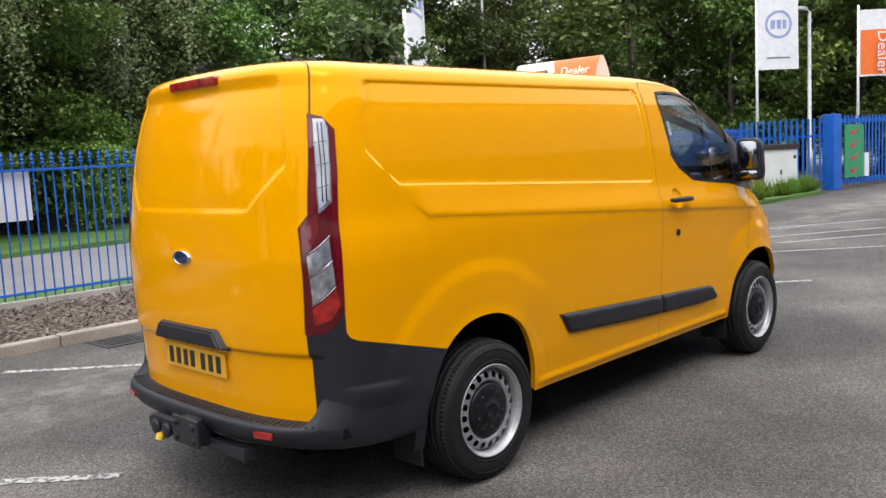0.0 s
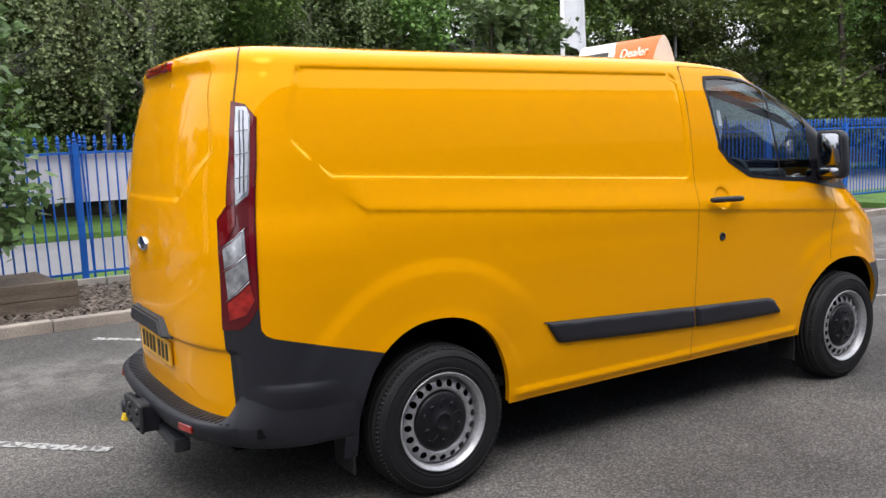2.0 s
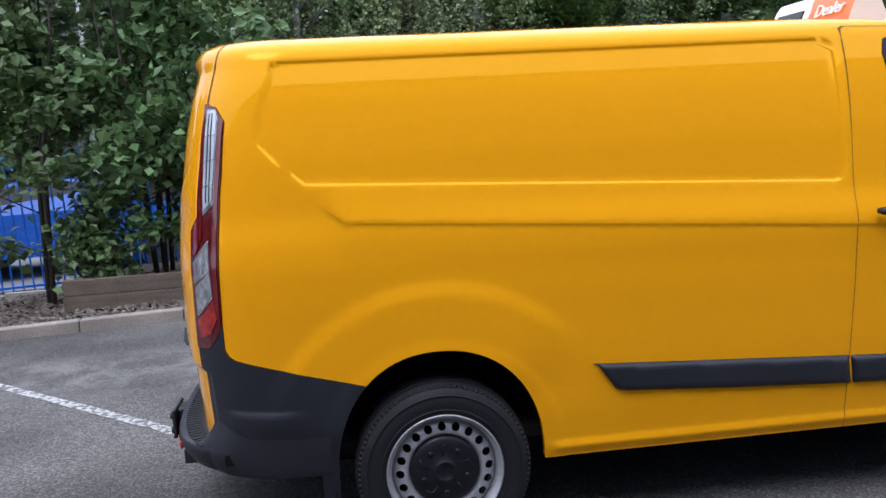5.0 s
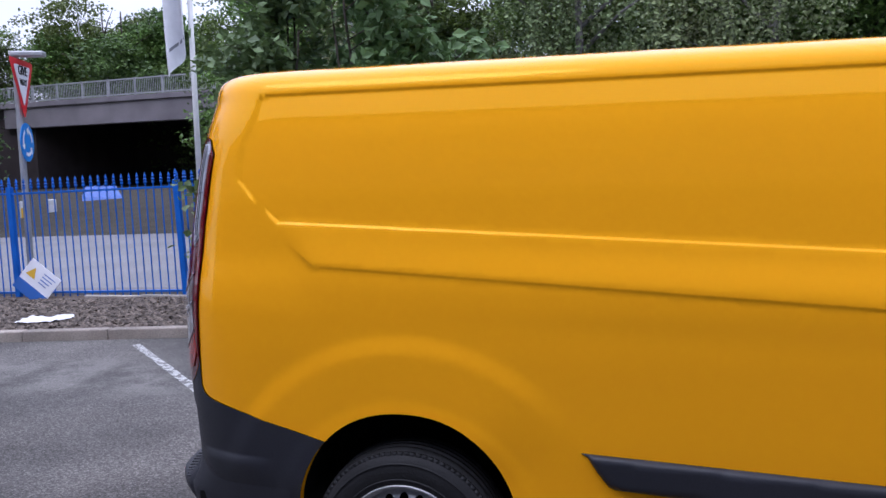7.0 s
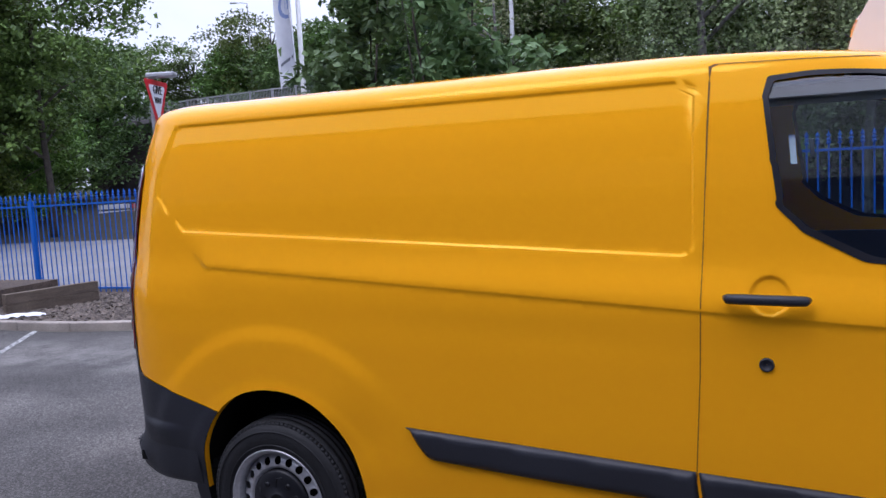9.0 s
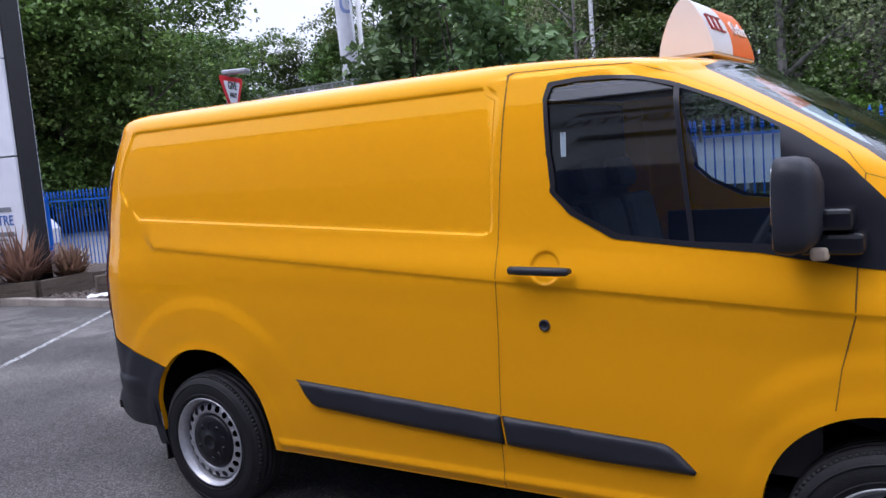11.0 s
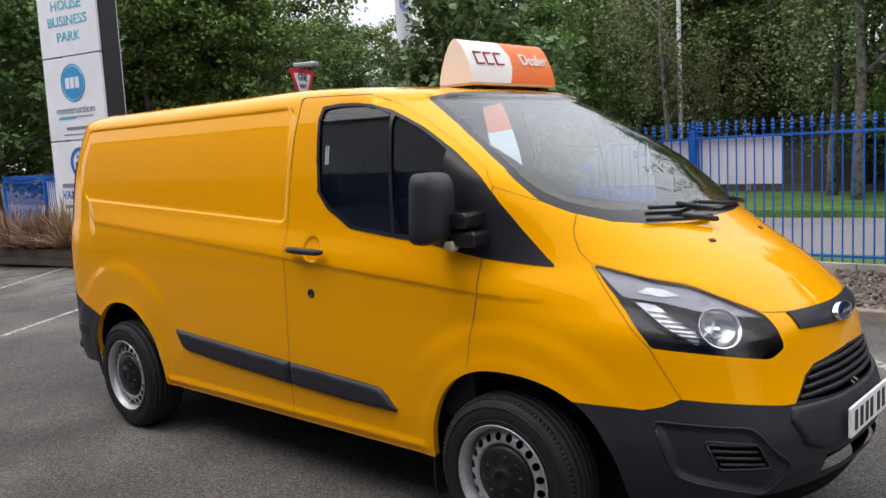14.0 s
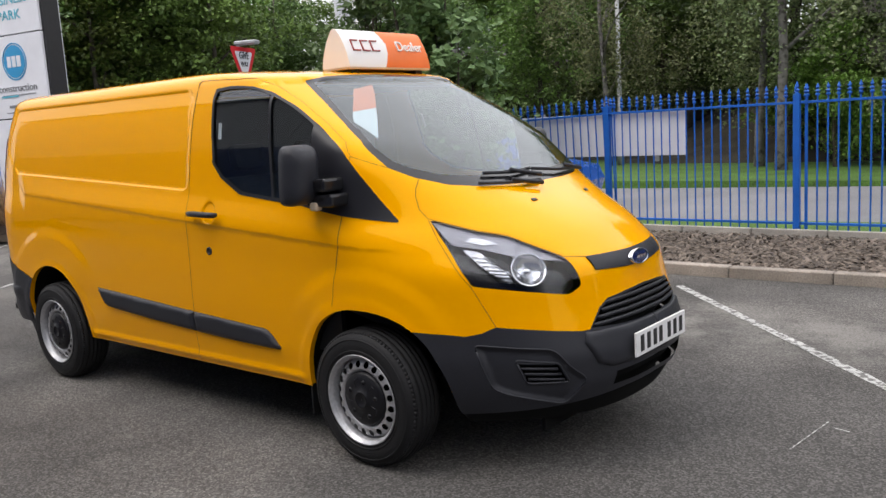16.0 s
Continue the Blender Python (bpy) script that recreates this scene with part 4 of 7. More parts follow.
# fallen notice leaning on the railings, white sheet on the bed
fs = thing("fallen_notice", "fallen white and blue notice board leaning on railings", "sign", at=pose(-7.85, 6.80, 0.06, -10, 38, 4) @ Matrix.Scale(0.82, 4))
part("board", boxm(-0.33, 0.33, -0.008, 0.008, -0.3, 0.3, bevel=0.003), M["white_sheet"], fs)
part("blue_band", boxm(-0.33, 0.33, -0.013, -0.009, -0.3, -0.1), M["logo_blue"], fs)
bm = bmesh.new()
bm.faces.new([bm.verts.new(v) for v in ((-0.27, -0.013, 0.02), (-0.07, -0.013, 0.02), (-0.17, -0.013, 0.2))])
part("warning_triangle", bm, M["bollard_yellow"], fs)
for i in range(4):
    part("print_bar", boxm(0.02, 0.27 - 0.03 * i, -0.013, -0.009, 0.2 - 0.06 * i, 0.215 - 0.06 * i), M["logo_blue"], fs)


def crumpled(x, y, sx, sy, seed):
    vs, fcs = [], []
    n = 12
    for j in range(n + 1):
        for i in range(n + 1):
            u, v = i / n - 0.5, j / n - 0.5
            k = 1 - 0.45 * noise.noise(Vector((u * 3 + seed, v * 3, 1)))
            vs.append((u * sx * k, v * sy * k, 0.02 + 0.06 * abs(noise.noise(Vector((u * 4, v * 4, seed))))))
    for j in range(n):
        for i in range(n):
            fcs.append((j * (n + 1) + i, j * (n + 1) + i + 1, (j + 1) * (n + 1) + i + 1, (j + 1) * (n + 1) + i))
    ob = new("plastic_sheet", raw_mesh("plastic_sheet", vs, fcs, M["white_sheet"], True))
    ob.matrix_basis = pose(x, y, dip(x) + 0.045, 0, 0, 20 * seed)
    tagged(ob, "crumpled white plastic sheet lying on the mulch", "litter")


crumpled(-5.9, 4.55, 0.5, 0.34, 1)
crumpled(-8.0, 4.15, 0.55, 0.32, 2)

# white board fixed behind the railings
bd = thing("notice_board", "blank white board fixed behind the railings", "board")
part("panel", boxm(-1.65, 1.03, 7.18, 7.20, 0.98, 1.58, bevel=0.003), M["white_sheet"], bd)
for x in (-1.2, 0.6):
    part("batten", boxm(x - 0.025, x + 0.025, 7.20, 7.24, 0.9, 1.62), M["galv"], bd)
bd2 = thing("notice_board", "blank white board fixed behind the railings", "board")
part("panel", boxm(-19.6, -17.6, 6.98, 7.0, 0.6, 1.3, bevel=0.003), M["white_sheet"], bd2)


# ---- lamp posts and flags ----
def lamp_post(x, y, h, arm, rot):
    root = thing("street_lamp", "grey galvanised street lamp post", "street lamp", "street lamps", pose(x, y, -0.2, 0, 0, rot))
    part("post", tube(bmesh.new(), [(0, 0, 0), (0, 0, 1.2), (0, 0, 1.22), (0, 0, h)], [0.11, 0.11, 0.075, 0.055], 12), M["galv"], root, smooth=True)
    part("arm", tube(bmesh.new(), [(0, 0, h - 0.02), (arm * 0.5, 0, h + 0.06), (arm, 0, h + 0.08)], 0.035, 8), M["galv"], root)
    part("lantern", boxm(arm - 0.05, arm + 0.5, -0.11, 0.11, h + 0.03, h + 0.15, bevel=0.03), M["galv"], root)


lamp_post(-6.7, 20.2, 9, 0.7, 200)
lamp_post(25.5, 21.0, 8.5, 0.7, 200)
lamp_post(27.05, 7.76, 5.85, 0.25, 160)
lamp_post(-42.0, 54.0, 16.0, 0.9, 200)


def flag(x, y, top, w, h, rot, kind, droop=0.0):
    root = thing("flag", "white advertising flag on a white pole" if kind != "orange" else "orange and white advertising flag on a white pole", "flag", "advertising flags", pose(x, y, -0.2, 0, 0, rot))
    part("pole", tube(bmesh.new(), [(0, 0, 0), (0, 0, top + 0.15)], [0.05, 0.035], 10), M["white_pole"], root, smooth=True)

    def at(u, v):
        return (0.06 + w * u * (1 - droop * 0.55), 0.10 * math.sin(u * 7 + v * 2) * (0.4 + droop), top - h * v - droop * u * 0.55 * w)

    def cloth(u0, u1, v0, v1, off, mat, nm):
        n, k = 10, 12
        vs = [tuple(Vector(at(u0 + (u1 - u0) * i / n, v0 + (v1 - v0) * j / k)) + Vector((0, off, 0))) for j in range(k + 1) for i in range(n + 1)]
        fcs = [(j * (n + 1) + i, j * (n + 1) + i + 1, (j + 1) * (n + 1) + i + 1, (j + 1) * (n + 1) + i) for j in range(k) for i in range(n)]
        o = new(nm, raw_mesh(nm, vs, fcs, mat, True))
        o.parent = root

    cloth(0, 1, 0, 1, 0.0, M["flag_white"], "cloth")
    if kind == "orange":
        for off in (-0.006, 0.006):
            cloth(0.03, 0.97, 0.3, 0.97, off, M["orange"], "orange_field")
        lettering("lettering", "Dealer", 0.5, M["flag_white"], root, pose(0.06 + w * 0.5, -0.16, top - h * 0.65) @ Matrix.Rotation(radians(90), 4, "Y"))
    else:
        for off in (-0.006, 0.006):
            cx, cz = 0.5, 0.5
            n = 24
            vs, fcs = [], []
            for i in range(n):
                a = 2 * math.pi * i / n
                for rr in (0.27, 0.33):
                    vs.append(tuple(Vector(at(cx + rr * math.cos(a), cz + rr * math.sin(a) * w / h)) + Vector((0, off, 0))))
                fcs.append((2 * i, 2 * i + 1, (2 * i + 3) % (2 * n), (2 * i + 2) % (2 * n)))
            o = new("emblem_ring", raw_mesh("emblem_ring", vs, fcs, M["logo_pale"]))
            o.parent = root
            for q in range(3):
                cloth(cx - 0.2 + 0.14 * q, cx - 0.1 + 0.14 * q, cz - 0.05, cz + 0.05, off, M["logo_pale"], "emblem_bar")
            cloth(0.2, 0.8, 0.86, 0.88, off, M["print_grey"], "print_bar")


flag(23.4, 8.0, 6.55, 1.3, 2.75, -42, "white")
flag(26.45, 6.0, 5.6, 1.3, 2.1, -42, "orange")
flag(9.2, 9.0, 6.2, 0.9, 2.6, 0, "white", 0.6)
flag(-6.02, 8.3, 6.35, 0.9, 2.6, 190, "white", 1.2)


# ---- bridge over the road ----
def build_bridge():
    root = thing("road_bridge", "dark concrete road bridge over an underpass", "bridge", at=pose(-36.5, 41.8, -0.4, 0, 0, -8))
    part("deck_beam", boxm(-2.2, 26, -0.3, 0.4, 4.95, 6.18, bevel=0.03), M["concrete"], root)
    part("deck", boxm(-14, 26, 0.4, 9, 5.6, 6.2), M["concrete"], root)
    part("parapet_edge", boxm(-14, 26, -0.42, 0.42, 6.19, 6.5, bevel=0.03), M["concrete"], root)
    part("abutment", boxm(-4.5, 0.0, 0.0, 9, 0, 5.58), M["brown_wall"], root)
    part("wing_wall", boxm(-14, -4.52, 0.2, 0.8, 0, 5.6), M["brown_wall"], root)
    # dark wall added across the far end, stands in for underpass shade
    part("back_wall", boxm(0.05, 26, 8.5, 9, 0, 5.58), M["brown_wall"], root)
    rail = thing("bridge_railing", "grey steel bridge parapet railing", "railing", at=pose(-36.5, 41.8, -0.4, 0, 0, -8))
    for z in (6.58, 7.45):
        part("rail", boxm(-14, 26, -0.04, 0.04, z, z + 0.08), M["galv"], rail)
    for x in range(-14, 27, 2):
        part("post", boxm(x - 0.05, x + 0.05, -0.06, 0.06, 6.5, 7.55), M["galv"], rail)
    bm = bmesh.new()
    for i in range(300):
        x = -13.9 + i * 0.13
        vs = [bm.verts.new((x + a, b, z)) for z in (6.64, 7.46) for a, b in ((-0.012, -0.012), (0.012, -0.012), (0.012, 0.012), (-0.012, 0.012))]
        for q in range(4):
            bm.faces.new((vs[q], vs[(q + 1) % 4], vs[4 + (q + 1) % 4], vs[4 + q]))
    tagged(part("baluster", bm, M["galv"], rail), kind="stuff")


build_bridge()

for i, (x, y) in enumerate([(-22.6, 24.0), (-22.8, 25.8)]):
    b = thing("traffic_bollard", "white and yellow traffic island bollard", "bollard", "traffic bollards", pose(x, y, -0.4, 0, 0, 45))
    part("body", boxm(-0.16, 0.16, -0.1, 0.1, 0, 1.05, bevel=0.05), M["cabinet_white"], b)
    part("panel", boxm(-0.12, 0.12, -0.108, -0.1, 0.25, 0.8, bevel=0.002), M["bollard_yellow" if i == 0 else "white_sheet"], b)
for x, y, mt, nm in [(-31.3, 28.0, "white_sheet", "white"), (-29.6, 28.6, "barrier_red", "red")]:
    b = thing("road_barrier", nm + " plastic road barrier board on feet", "barrier", "road barriers", pose(x, y, -0.4, 0, 0, 45))
    for z in (0.5, 0.82):
        part("plank", boxm(-0.75, 0.75, -0.02, 0.02, z, z + 0.22, bevel=0.01), M[mt], b)
    for s in (-0.65, 0.65):
        part("leg", boxm(s - 0.03, s + 0.03, -0.03, 0.03, 0, 1.05), M["galv"], b)


def small_car(x, y, z, rot, mat, label):
    root = thing("car", label, "car", at=pose(x, y, z, 0, 0, rot))
    prof = [(-2.0, 0.3), (-2.05, 0.75), (-1.9, 0.95), (-1.35, 1.42), (0.35, 1.46), (1.05, 1.0), (1.95, 0.82), (2.08, 0.55), (2.0, 0.3)]
    bm = bmesh.new()
    rings = [[bm.verts.new((px, s * (0.85 if pz < 1.1 else 0.66), pz)) for px, pz in prof] for s in (-1, 1)]
    for i in range(len(prof)):
        j = (i + 1) % len(prof)
        bm.faces.new((rings[0][i], rings[0][j], rings[1][j], rings[1][i]))
    bm.faces.new(rings[0])
    bm.faces.new(rings[1][::-1])
    bmesh.ops.recalc_face_normals(bm, faces=bm.faces)
    part("body", bm, M[mat], root)
    for s in (-1, 1):
        bm = bmesh.new()
        yy = s * 0.80
        bm.faces.new([bm.verts.new(v) for v in ((-1.5, yy * 1.035, 1.0), (0.8, yy * 1.035, 1.0), (0.25, s * 0.69, 1.4), (-1.25, s * 0.69, 1.4))])
        part("side_window", bm, M["print_black"], root)
        for wx in (-1.3, 1.3):
            bm = bmesh.new()
            lathe(bm, [(0.02, -0.1), (0.32, -0.1), (0.32, 0.1), (0.02, 0.1)], 18, m=Matrix.Translation((wx, s * 0.8, 0.32)) @ Matrix.Rotation(radians(90), 4, "X"))
            part("wheel", bm, M["print_black"], root)


small_car(-4.6, 10.6, -0.24, 10, "vehicle_blue", "bright blue car on the road behind the railings")
small_car(-25.2, 32.2, -0.4, 128, "vehicle_blue", "blue car at the underpass")
small_car(-22.5, 10.2, -0.4, 200, "vehicle_white", "white and blue vehicle beyond the railings")


# ---- entrance: brick pier, cabinet, gate ----
def build_entrance():
    tagged(part("entrance_verge", slab([(14.3, 5.0), (14.8, 4.7), (19.3, 4.6), (20.5, 5.0), (20.5, 7.2), (14.3, 7.2)], -0.2, 0.09), M["grass"]), "grass verge beside the entrance", "grass", kind="structure")
    cab = thing("utility_cabinet", "white metal utility cabinet with dark lid", "cabinet", at=pose(19.05, 5.55, 0.05, 0, 0, -55))
    part("body", boxm(-0.4, 0.4, -0.3, 0.3, 0, 1.15, bevel=0.01), M["cabinet_white"], cab)
    part("lid", boxm(-0.45, 0.45, -0.35, 0.35, 1.15, 1.27, bevel=0.01), M["brown_wall"], cab)
    for z in (0.25, 0.9):
        part("hinge", boxm(0.3, 0.36, -0.315, -0.3, z, z + 0.08), M["print_black"], cab)
    part("handle", boxm(-0.02, 0.02, -0.315, -0.3, 0.5, 0.62), M["print_black"], cab)
    pier = thing("brick_wall_pier", "low brown brick wall with stone coping", "wall", at=pose(18.3, 6.3, 0.05, 0, 0, -40))
    core = part("core", boxm(-0.98, 0.98, -0.13, 0.13, 0, 1.06), M["mortar"], pier)
    bme = mesh_of("brick", boxm(-0.105, 0.105, -0.145, 0.145, 0.0, 0.065, bevel=0.004), M["brick"])
    for r in range(14):
        for c in range(9):
            o = new("brick", bme)
            o.parent = core
            o.matrix_basis = pose(-0.88 + c * 0.222 + (0.06 if r % 2 else -0.05), 0, 0.005 + r * 0.075)
    part("coping", boxm(-1.1, 1.1, -0.2, 0.2, 1.06, 1.14, bevel=0.01), M["brown_wall"], pier)
    gate = thing("entrance_gate", "blue steel palisade gate with notice board", "gate", at=pose(21.0, 5.0, 0.0, 0, 0, -14))
    part("gate_post", boxm(0, 0.35, -0.17, 0.17, 0, 2.05, bevel=0.01), M["fence_blue"], gate)
    for z in (0.15, 1.8):
        part("gate_rail", boxm(0.35, 6.5, -0.04, 0.04, z, z + 0.12), M["fence_blue"], gate)
    pal = mesh_of("pale", boxm(-0.03, 0.03, -0.06, -0.045, 0.1, 2.0, bevel=0.003), M["fence_blue"])
    for i in range(36):
        o = new("pale", pal)
        o.parent = gate
        o.matrix_basis = pose(0.5 + i * 0.165, 0, 0)
    sign = part("notice_panel", boxm(0.62, 1.5, -0.1, -0.07, 0.3, 1.75), M["green_sign"], gate, "green notice panel with red and white ticks")
    for z in (0.5, 0.85, 1.2, 1.55):
        bm = bmesh.new()
        bm.faces.new([bm.verts.new(v) for v in ((0.85, -0.105, z), (0.97, -0.105, z - 0.1), (1.3, -0.105, z + 0.16), (1.0, -0.105, z + 0.02))])
        part("tick", bm, M["sign_red"], sign)
    part("white_tag", boxm(1.55, 1.75, -0.1, -0.07, 0.3, 0.95), M["white_sheet"], gate)
    leaf = thing("palisade_fence", "blue palisade fence beside the entrance", "fence", at=pose(19.6, 6.9, 0, 0, 0, -50))
    for z in (0.35, 1.45):
        part("rail", boxm(0, 2.4, -0.02, 0.02, z, z + 0.06), M["fence_blue"], leaf)
    for i in range(16):
        o = new("pale", pal)
        o.parent = leaf
        o.matrix_basis = pose(0.08 + i * 0.15, 0.0, -0.05)


build_entrance()
for i, (x, y) in enumerate([(17.9, 5.0), (18.6, 5.05), (19.0, 4.95), (19.6, 5.0), (20.0, 5.3), (17.2, 5.2), (16.3, 5.0), (15.4, 5.2)]):
    strap_plant(x, y, 0.42, 90 + i, "blade", 0.012, 0.07, "tuft of long rough grass on the verge", "grass tufts", "grass_tuft")


# ---- workshop building on the far side of the yard (seen in reflections) ----
def build_workshop():
    root = thing("workshop_building", "grey clad workshop with a blue lower band", "building", at=pose(0, -9.6, -0.02))
    part("wall", boxm(-24, 30, -8, 0, 0, 8.6), M["wall_clad"], root)
    part("blue_band", boxm(-24, 30, 0.003, 0.06, 0, 4.3), M["wall_blue"], root)
    part("roof", boxm(-24.4, 30.4, -8.4, 0.3, 8.61, 8.78), M["wall_clad"], root)
    for i in range(108):
        part("cladding_rib", boxm(-23.9 + i * 0.5, -23.84 + i * 0.5, 0.003, 0.035, 4.32, 8.6), M["wall_clad"], root)
    part("sign_bar", boxm(-2.6, 0.9, 0.04, 0.06, 7.0, 7.3), M["print_black"], root)
    lettering("lettering", "VAN CENTRE", 0.85, M["print_black"], root, pose(-0.85, 0.06, 6.3, 0, 0, 180), "dark wall lettering", 0.8)
    part("sign_bar", boxm(-2.3, 0.6, 0.04, 0.06, 5.5, 5.66), M["print_black"], root)


build_workshop()

# ---- the van: outer surface ----
# U runs round the right half of the plan outline in metres (rear centre, corner, side, corner, nose centre); V is the height, then the way over the roof.
U_REAR, U_SIDE, U_NOSE = 1.05, 3.2, 1.35
U_ALL = U_REAR + U_SIDE + U_NOSE
Z_ROOF, ROOF_RISE, V_TOP = 1.84, 0.128, 2.64
XC_REAR = -0.45


def smooth01(a):
    a = np.clip(a, 0.0, 1.0)
    return a * a * (3 - 2 * a)


def soft_table(z, zs, vs):
    """A table read with rounded corners."""
    r = 0.0
    for d in (-0.024, -0.012, 0.0, 0.012, 0.024):
        r = r + np.interp(z + d, zs, vs)
    return r / 5


def van_levels(V):
    """Height, half width, rear, front, rear of the nose, powers, for levels V."""
    V = np.asarray(V, float)
    z = np.minimum(V, Z_ROOF)
    w = soft_table(z, [.15, .25, .35, .5, .7, .98, 1.12, 1.2, 1.3, 1.4, 1.5, 1.6, 1.7, 1.77, 1.84, 1.9], [.83, .87, .893, .91, .918, .922, .918, .908, .886, .8735, .8600, .8425, .8210, .8010, .776, .753])
    xr = soft_table(z, [.15, .3, .45, .6, .85, 1.13, 1.4, 1.6, 1.75, 1.84, 1.9], [-.93, -.945, -.96, -.97, -.985, -.985, -.962, -.93, -.893, -.862, -.838])
    xf = soft_table(z, [.15, .25, .32, .42, .55, .65, .75, .9, .95, 1.0, 1.05, 1.1, 1.15, 1.2, 1.24, 1.3, 1.4, 1.5, 1.6, 1.7, 1.8, 1.84, 1.9],
                    [3.80, 3.90, 3.945, 3.985, 3.985, 3.955, 3.925, 3.89, 3.86, 3.80, 3.745, 3.68, 3.60, 3.51, 3.435, 3.335, 3.175, 3.015, 2.85, 2.68, 2.50, 2.425, 2.30])
    af = soft_table(z, [.2, .95, 1.0, 1.1, 1.15, 1.2, 1.3, 1.4, 1.5, 1.6, 1.84], [1.05, 1.05, 1.05, 1.02, 1.0, .95, .74, .52, .37, .34, .40])
    nf = soft_table(z, [.2, .95, 1.15, 1.3, 1.4, 1.5, 1.84], [2.3, 2.25, 2.2, 2.6, 2.8, 3.0, 2.9])
    q = np.clip((V - Z_ROOF) / (V_TOP - Z_ROOF), 0, 1)
    t = np.linspace(0, 1, 200) * np.pi / 2
    cw, cz = np.cos(t) ** 0.5, np.sin(t) ** 0.5
    arc = np.concatenate([[0], np.cumsum(np.hypot(np.diff(cw) * 0.776, np.diff(cz) * ROOF_RISE))])
    s = np.interp(q, arc / arc[-1], cw)
    zz = np.interp(q, arc / arc[-1], cz)
    roof = V > Z_ROOF
    z = np.where(roof, Z_ROOF + ROOF_RISE * zz, z)
    w = np.where(roof, 0.776 * s * (1 - 0.06 * zz), w)
    xr = np.where(roof, -0.862 + 0.35 * (1 - s), xr)
    xf = np.where(roof, 2.425 - 1.95 * (1 - s) ** 0.56, xf)
    af = np.where(roof, np.minimum(0.40, 0.40 * s + 0.1), af)
    return z, w, xr, xf, xf - af, nf


def rounded(poly, r=0.03, k=4):
    """A polygon with its corners rounded."""
    out = []
    n = len(poly)
    for i in range(n):
        a, b, c = (np.array(poly[(i + d) % n], float) for d in (-1, 0, 1))
        ra = min(r, np.hypot(*(a - b)) * 0.45)
        rc = min(r, np.hypot(*(c - b)) * 0.45)
        p, q = b + (a - b) / np.hypot(*(a - b)) * ra, b + (c - b) / np.hypot(*(c - b)) * rc
        for j in range(k + 1):
            t = j / k
            out.append(tuple(p * (1 - t) ** 2 + 2 * b * t * (1 - t) + q * t * t))
    return out


FOG = rounded([(4.739, .630), (5.024, .594), (5.075, .512), (5.145, .449), (5.07, .337), (4.839, .405), (4.779, .433)], 0.03)


def side_relief(x, z):
    """Pressed shapes of the side: panel recess, waist ridge, wheel flares, sill."""
    d = np.zeros(np.broadcast(x, z).shape)
    # upper panel recess
    zb = 1.41 - 0.053 * (x + 0.432)
    lo = z - np.maximum(zb, 1.41 - 0.85 * (x + 0.432))
    a, bl, br = 1.852 - z, x + 0.60 - 0.06 * smooth01((z - 1.6) / 0.25), 1.615 - x
    b = np.minimum(bl, br)
    rim = np.minimum(lo, a)
    inside = np.where((rim < 0.045) & (b < 0.045), 0.045 - np.hypot(np.minimum(rim - 0.045, 0), np.minimum(b - 0.045, 0)), rim)
    d = d - 0.007 * smooth01((inside + 0.002) / 0.009) * smooth01((bl + 0.006) / 0.034) * smooth01((br + 0.003) / 0.013)
    # waist ridge
    zr = np.maximum(1.252 - 0.068 * x, 1.252 + 0.020 - 0.75 * (x + 0.30))
    up = z - zr
    fade = smooth01((x + 0.43) / 0.14) * smooth01((3.35 - x) / 0.5)
    d = d + 0.013 * fade * np.where(up > 0, smooth01(1 - up / 0.14), 0.45 * smooth01(1 + up / 0.013) + 0.55 * smooth01(1 + up / 0.16))
    # wheel flares
    for hx, rr in ((0.0, 0.685), (2.94, 0.60)):
        r = np.hypot(x - hx, z - 0.335)
        lift = np.degrees(np.arctan2(z - 0.335, np.abs(x - hx)))
        fore = (x > hx) if hx < 1 else (x < hx)
        ang = np.where(fore, smooth01((lift - 30) / 30), smooth01((lift - 8) / 22))
        d = d + 0.016 * ang * (0.7 * smooth01((rr + 0.035 - r) / 0.08) + 0.3 * smooth01((rr - r) / 0.2))
        d = d + 0.005 * smooth01((0.50 - r) / 0.05)
    # pressed shelf in the rear corner trim
    d = d + 0.012 * smooth01(1 - (z - 0.585) / 0.03) * smooth01((z - 0.47) / 0.1) * smooth01((x + 0.84) / 0.1) * smooth01((-0.44 - x) / 0.14)
    # dish behind the door handle
    d = d - 0.013 * smooth01((0.064 - np.hypot(x - 1.835, z - 1.185)) / 0.018)
    # sill
    mid = smooth01((x - 0.40) / 0.05) * smooth01((2.52 - x) / 0.05)
    d = d + 0.010 * mid * smooth01(1 - np.abs(z - 0.365) / 0.035)
    return d


def rear_relief(y, z):
    """Pressed panel and step of the tailgate; positive is inwards."""
    y = np.abs(y)
    inside = np.minimum.reduce([1.885 - z, 0.66 - y - 0.10 * smooth01((z - 1.5) / 0.4), (z - 1.325) - 0.0 * y, (z - 1.325) * 0.70 + (0.47 - y) * 0.70])
    d = 0.009 * smooth01((inside + 0.004) / 0.03)
    d = d + 0.016 * smooth01((0.752 - z) / 0.02) * smooth01((0.80 - y) / 0.05)
    return d


def inset(U, V, poly):
    """How far points lie inside a polygon (negative outside)."""
    p = np.array(poly)
    pts = np.stack([np.ravel(U), np.ravel(V)], 1)
    best = np.full(len(pts), 9.0)
    for a, b in zip(p, np.roll(p, -1, 0)):
        e = b - a
        t = np.clip(((pts - a) @ e) / (e @ e), 0, 1)
        best = np.minimum(best, np.hypot(*(pts - a - t[:, None] * e).T))
    return np.where(in_poly(pts, poly), best, -best).reshape(np.shape(U))


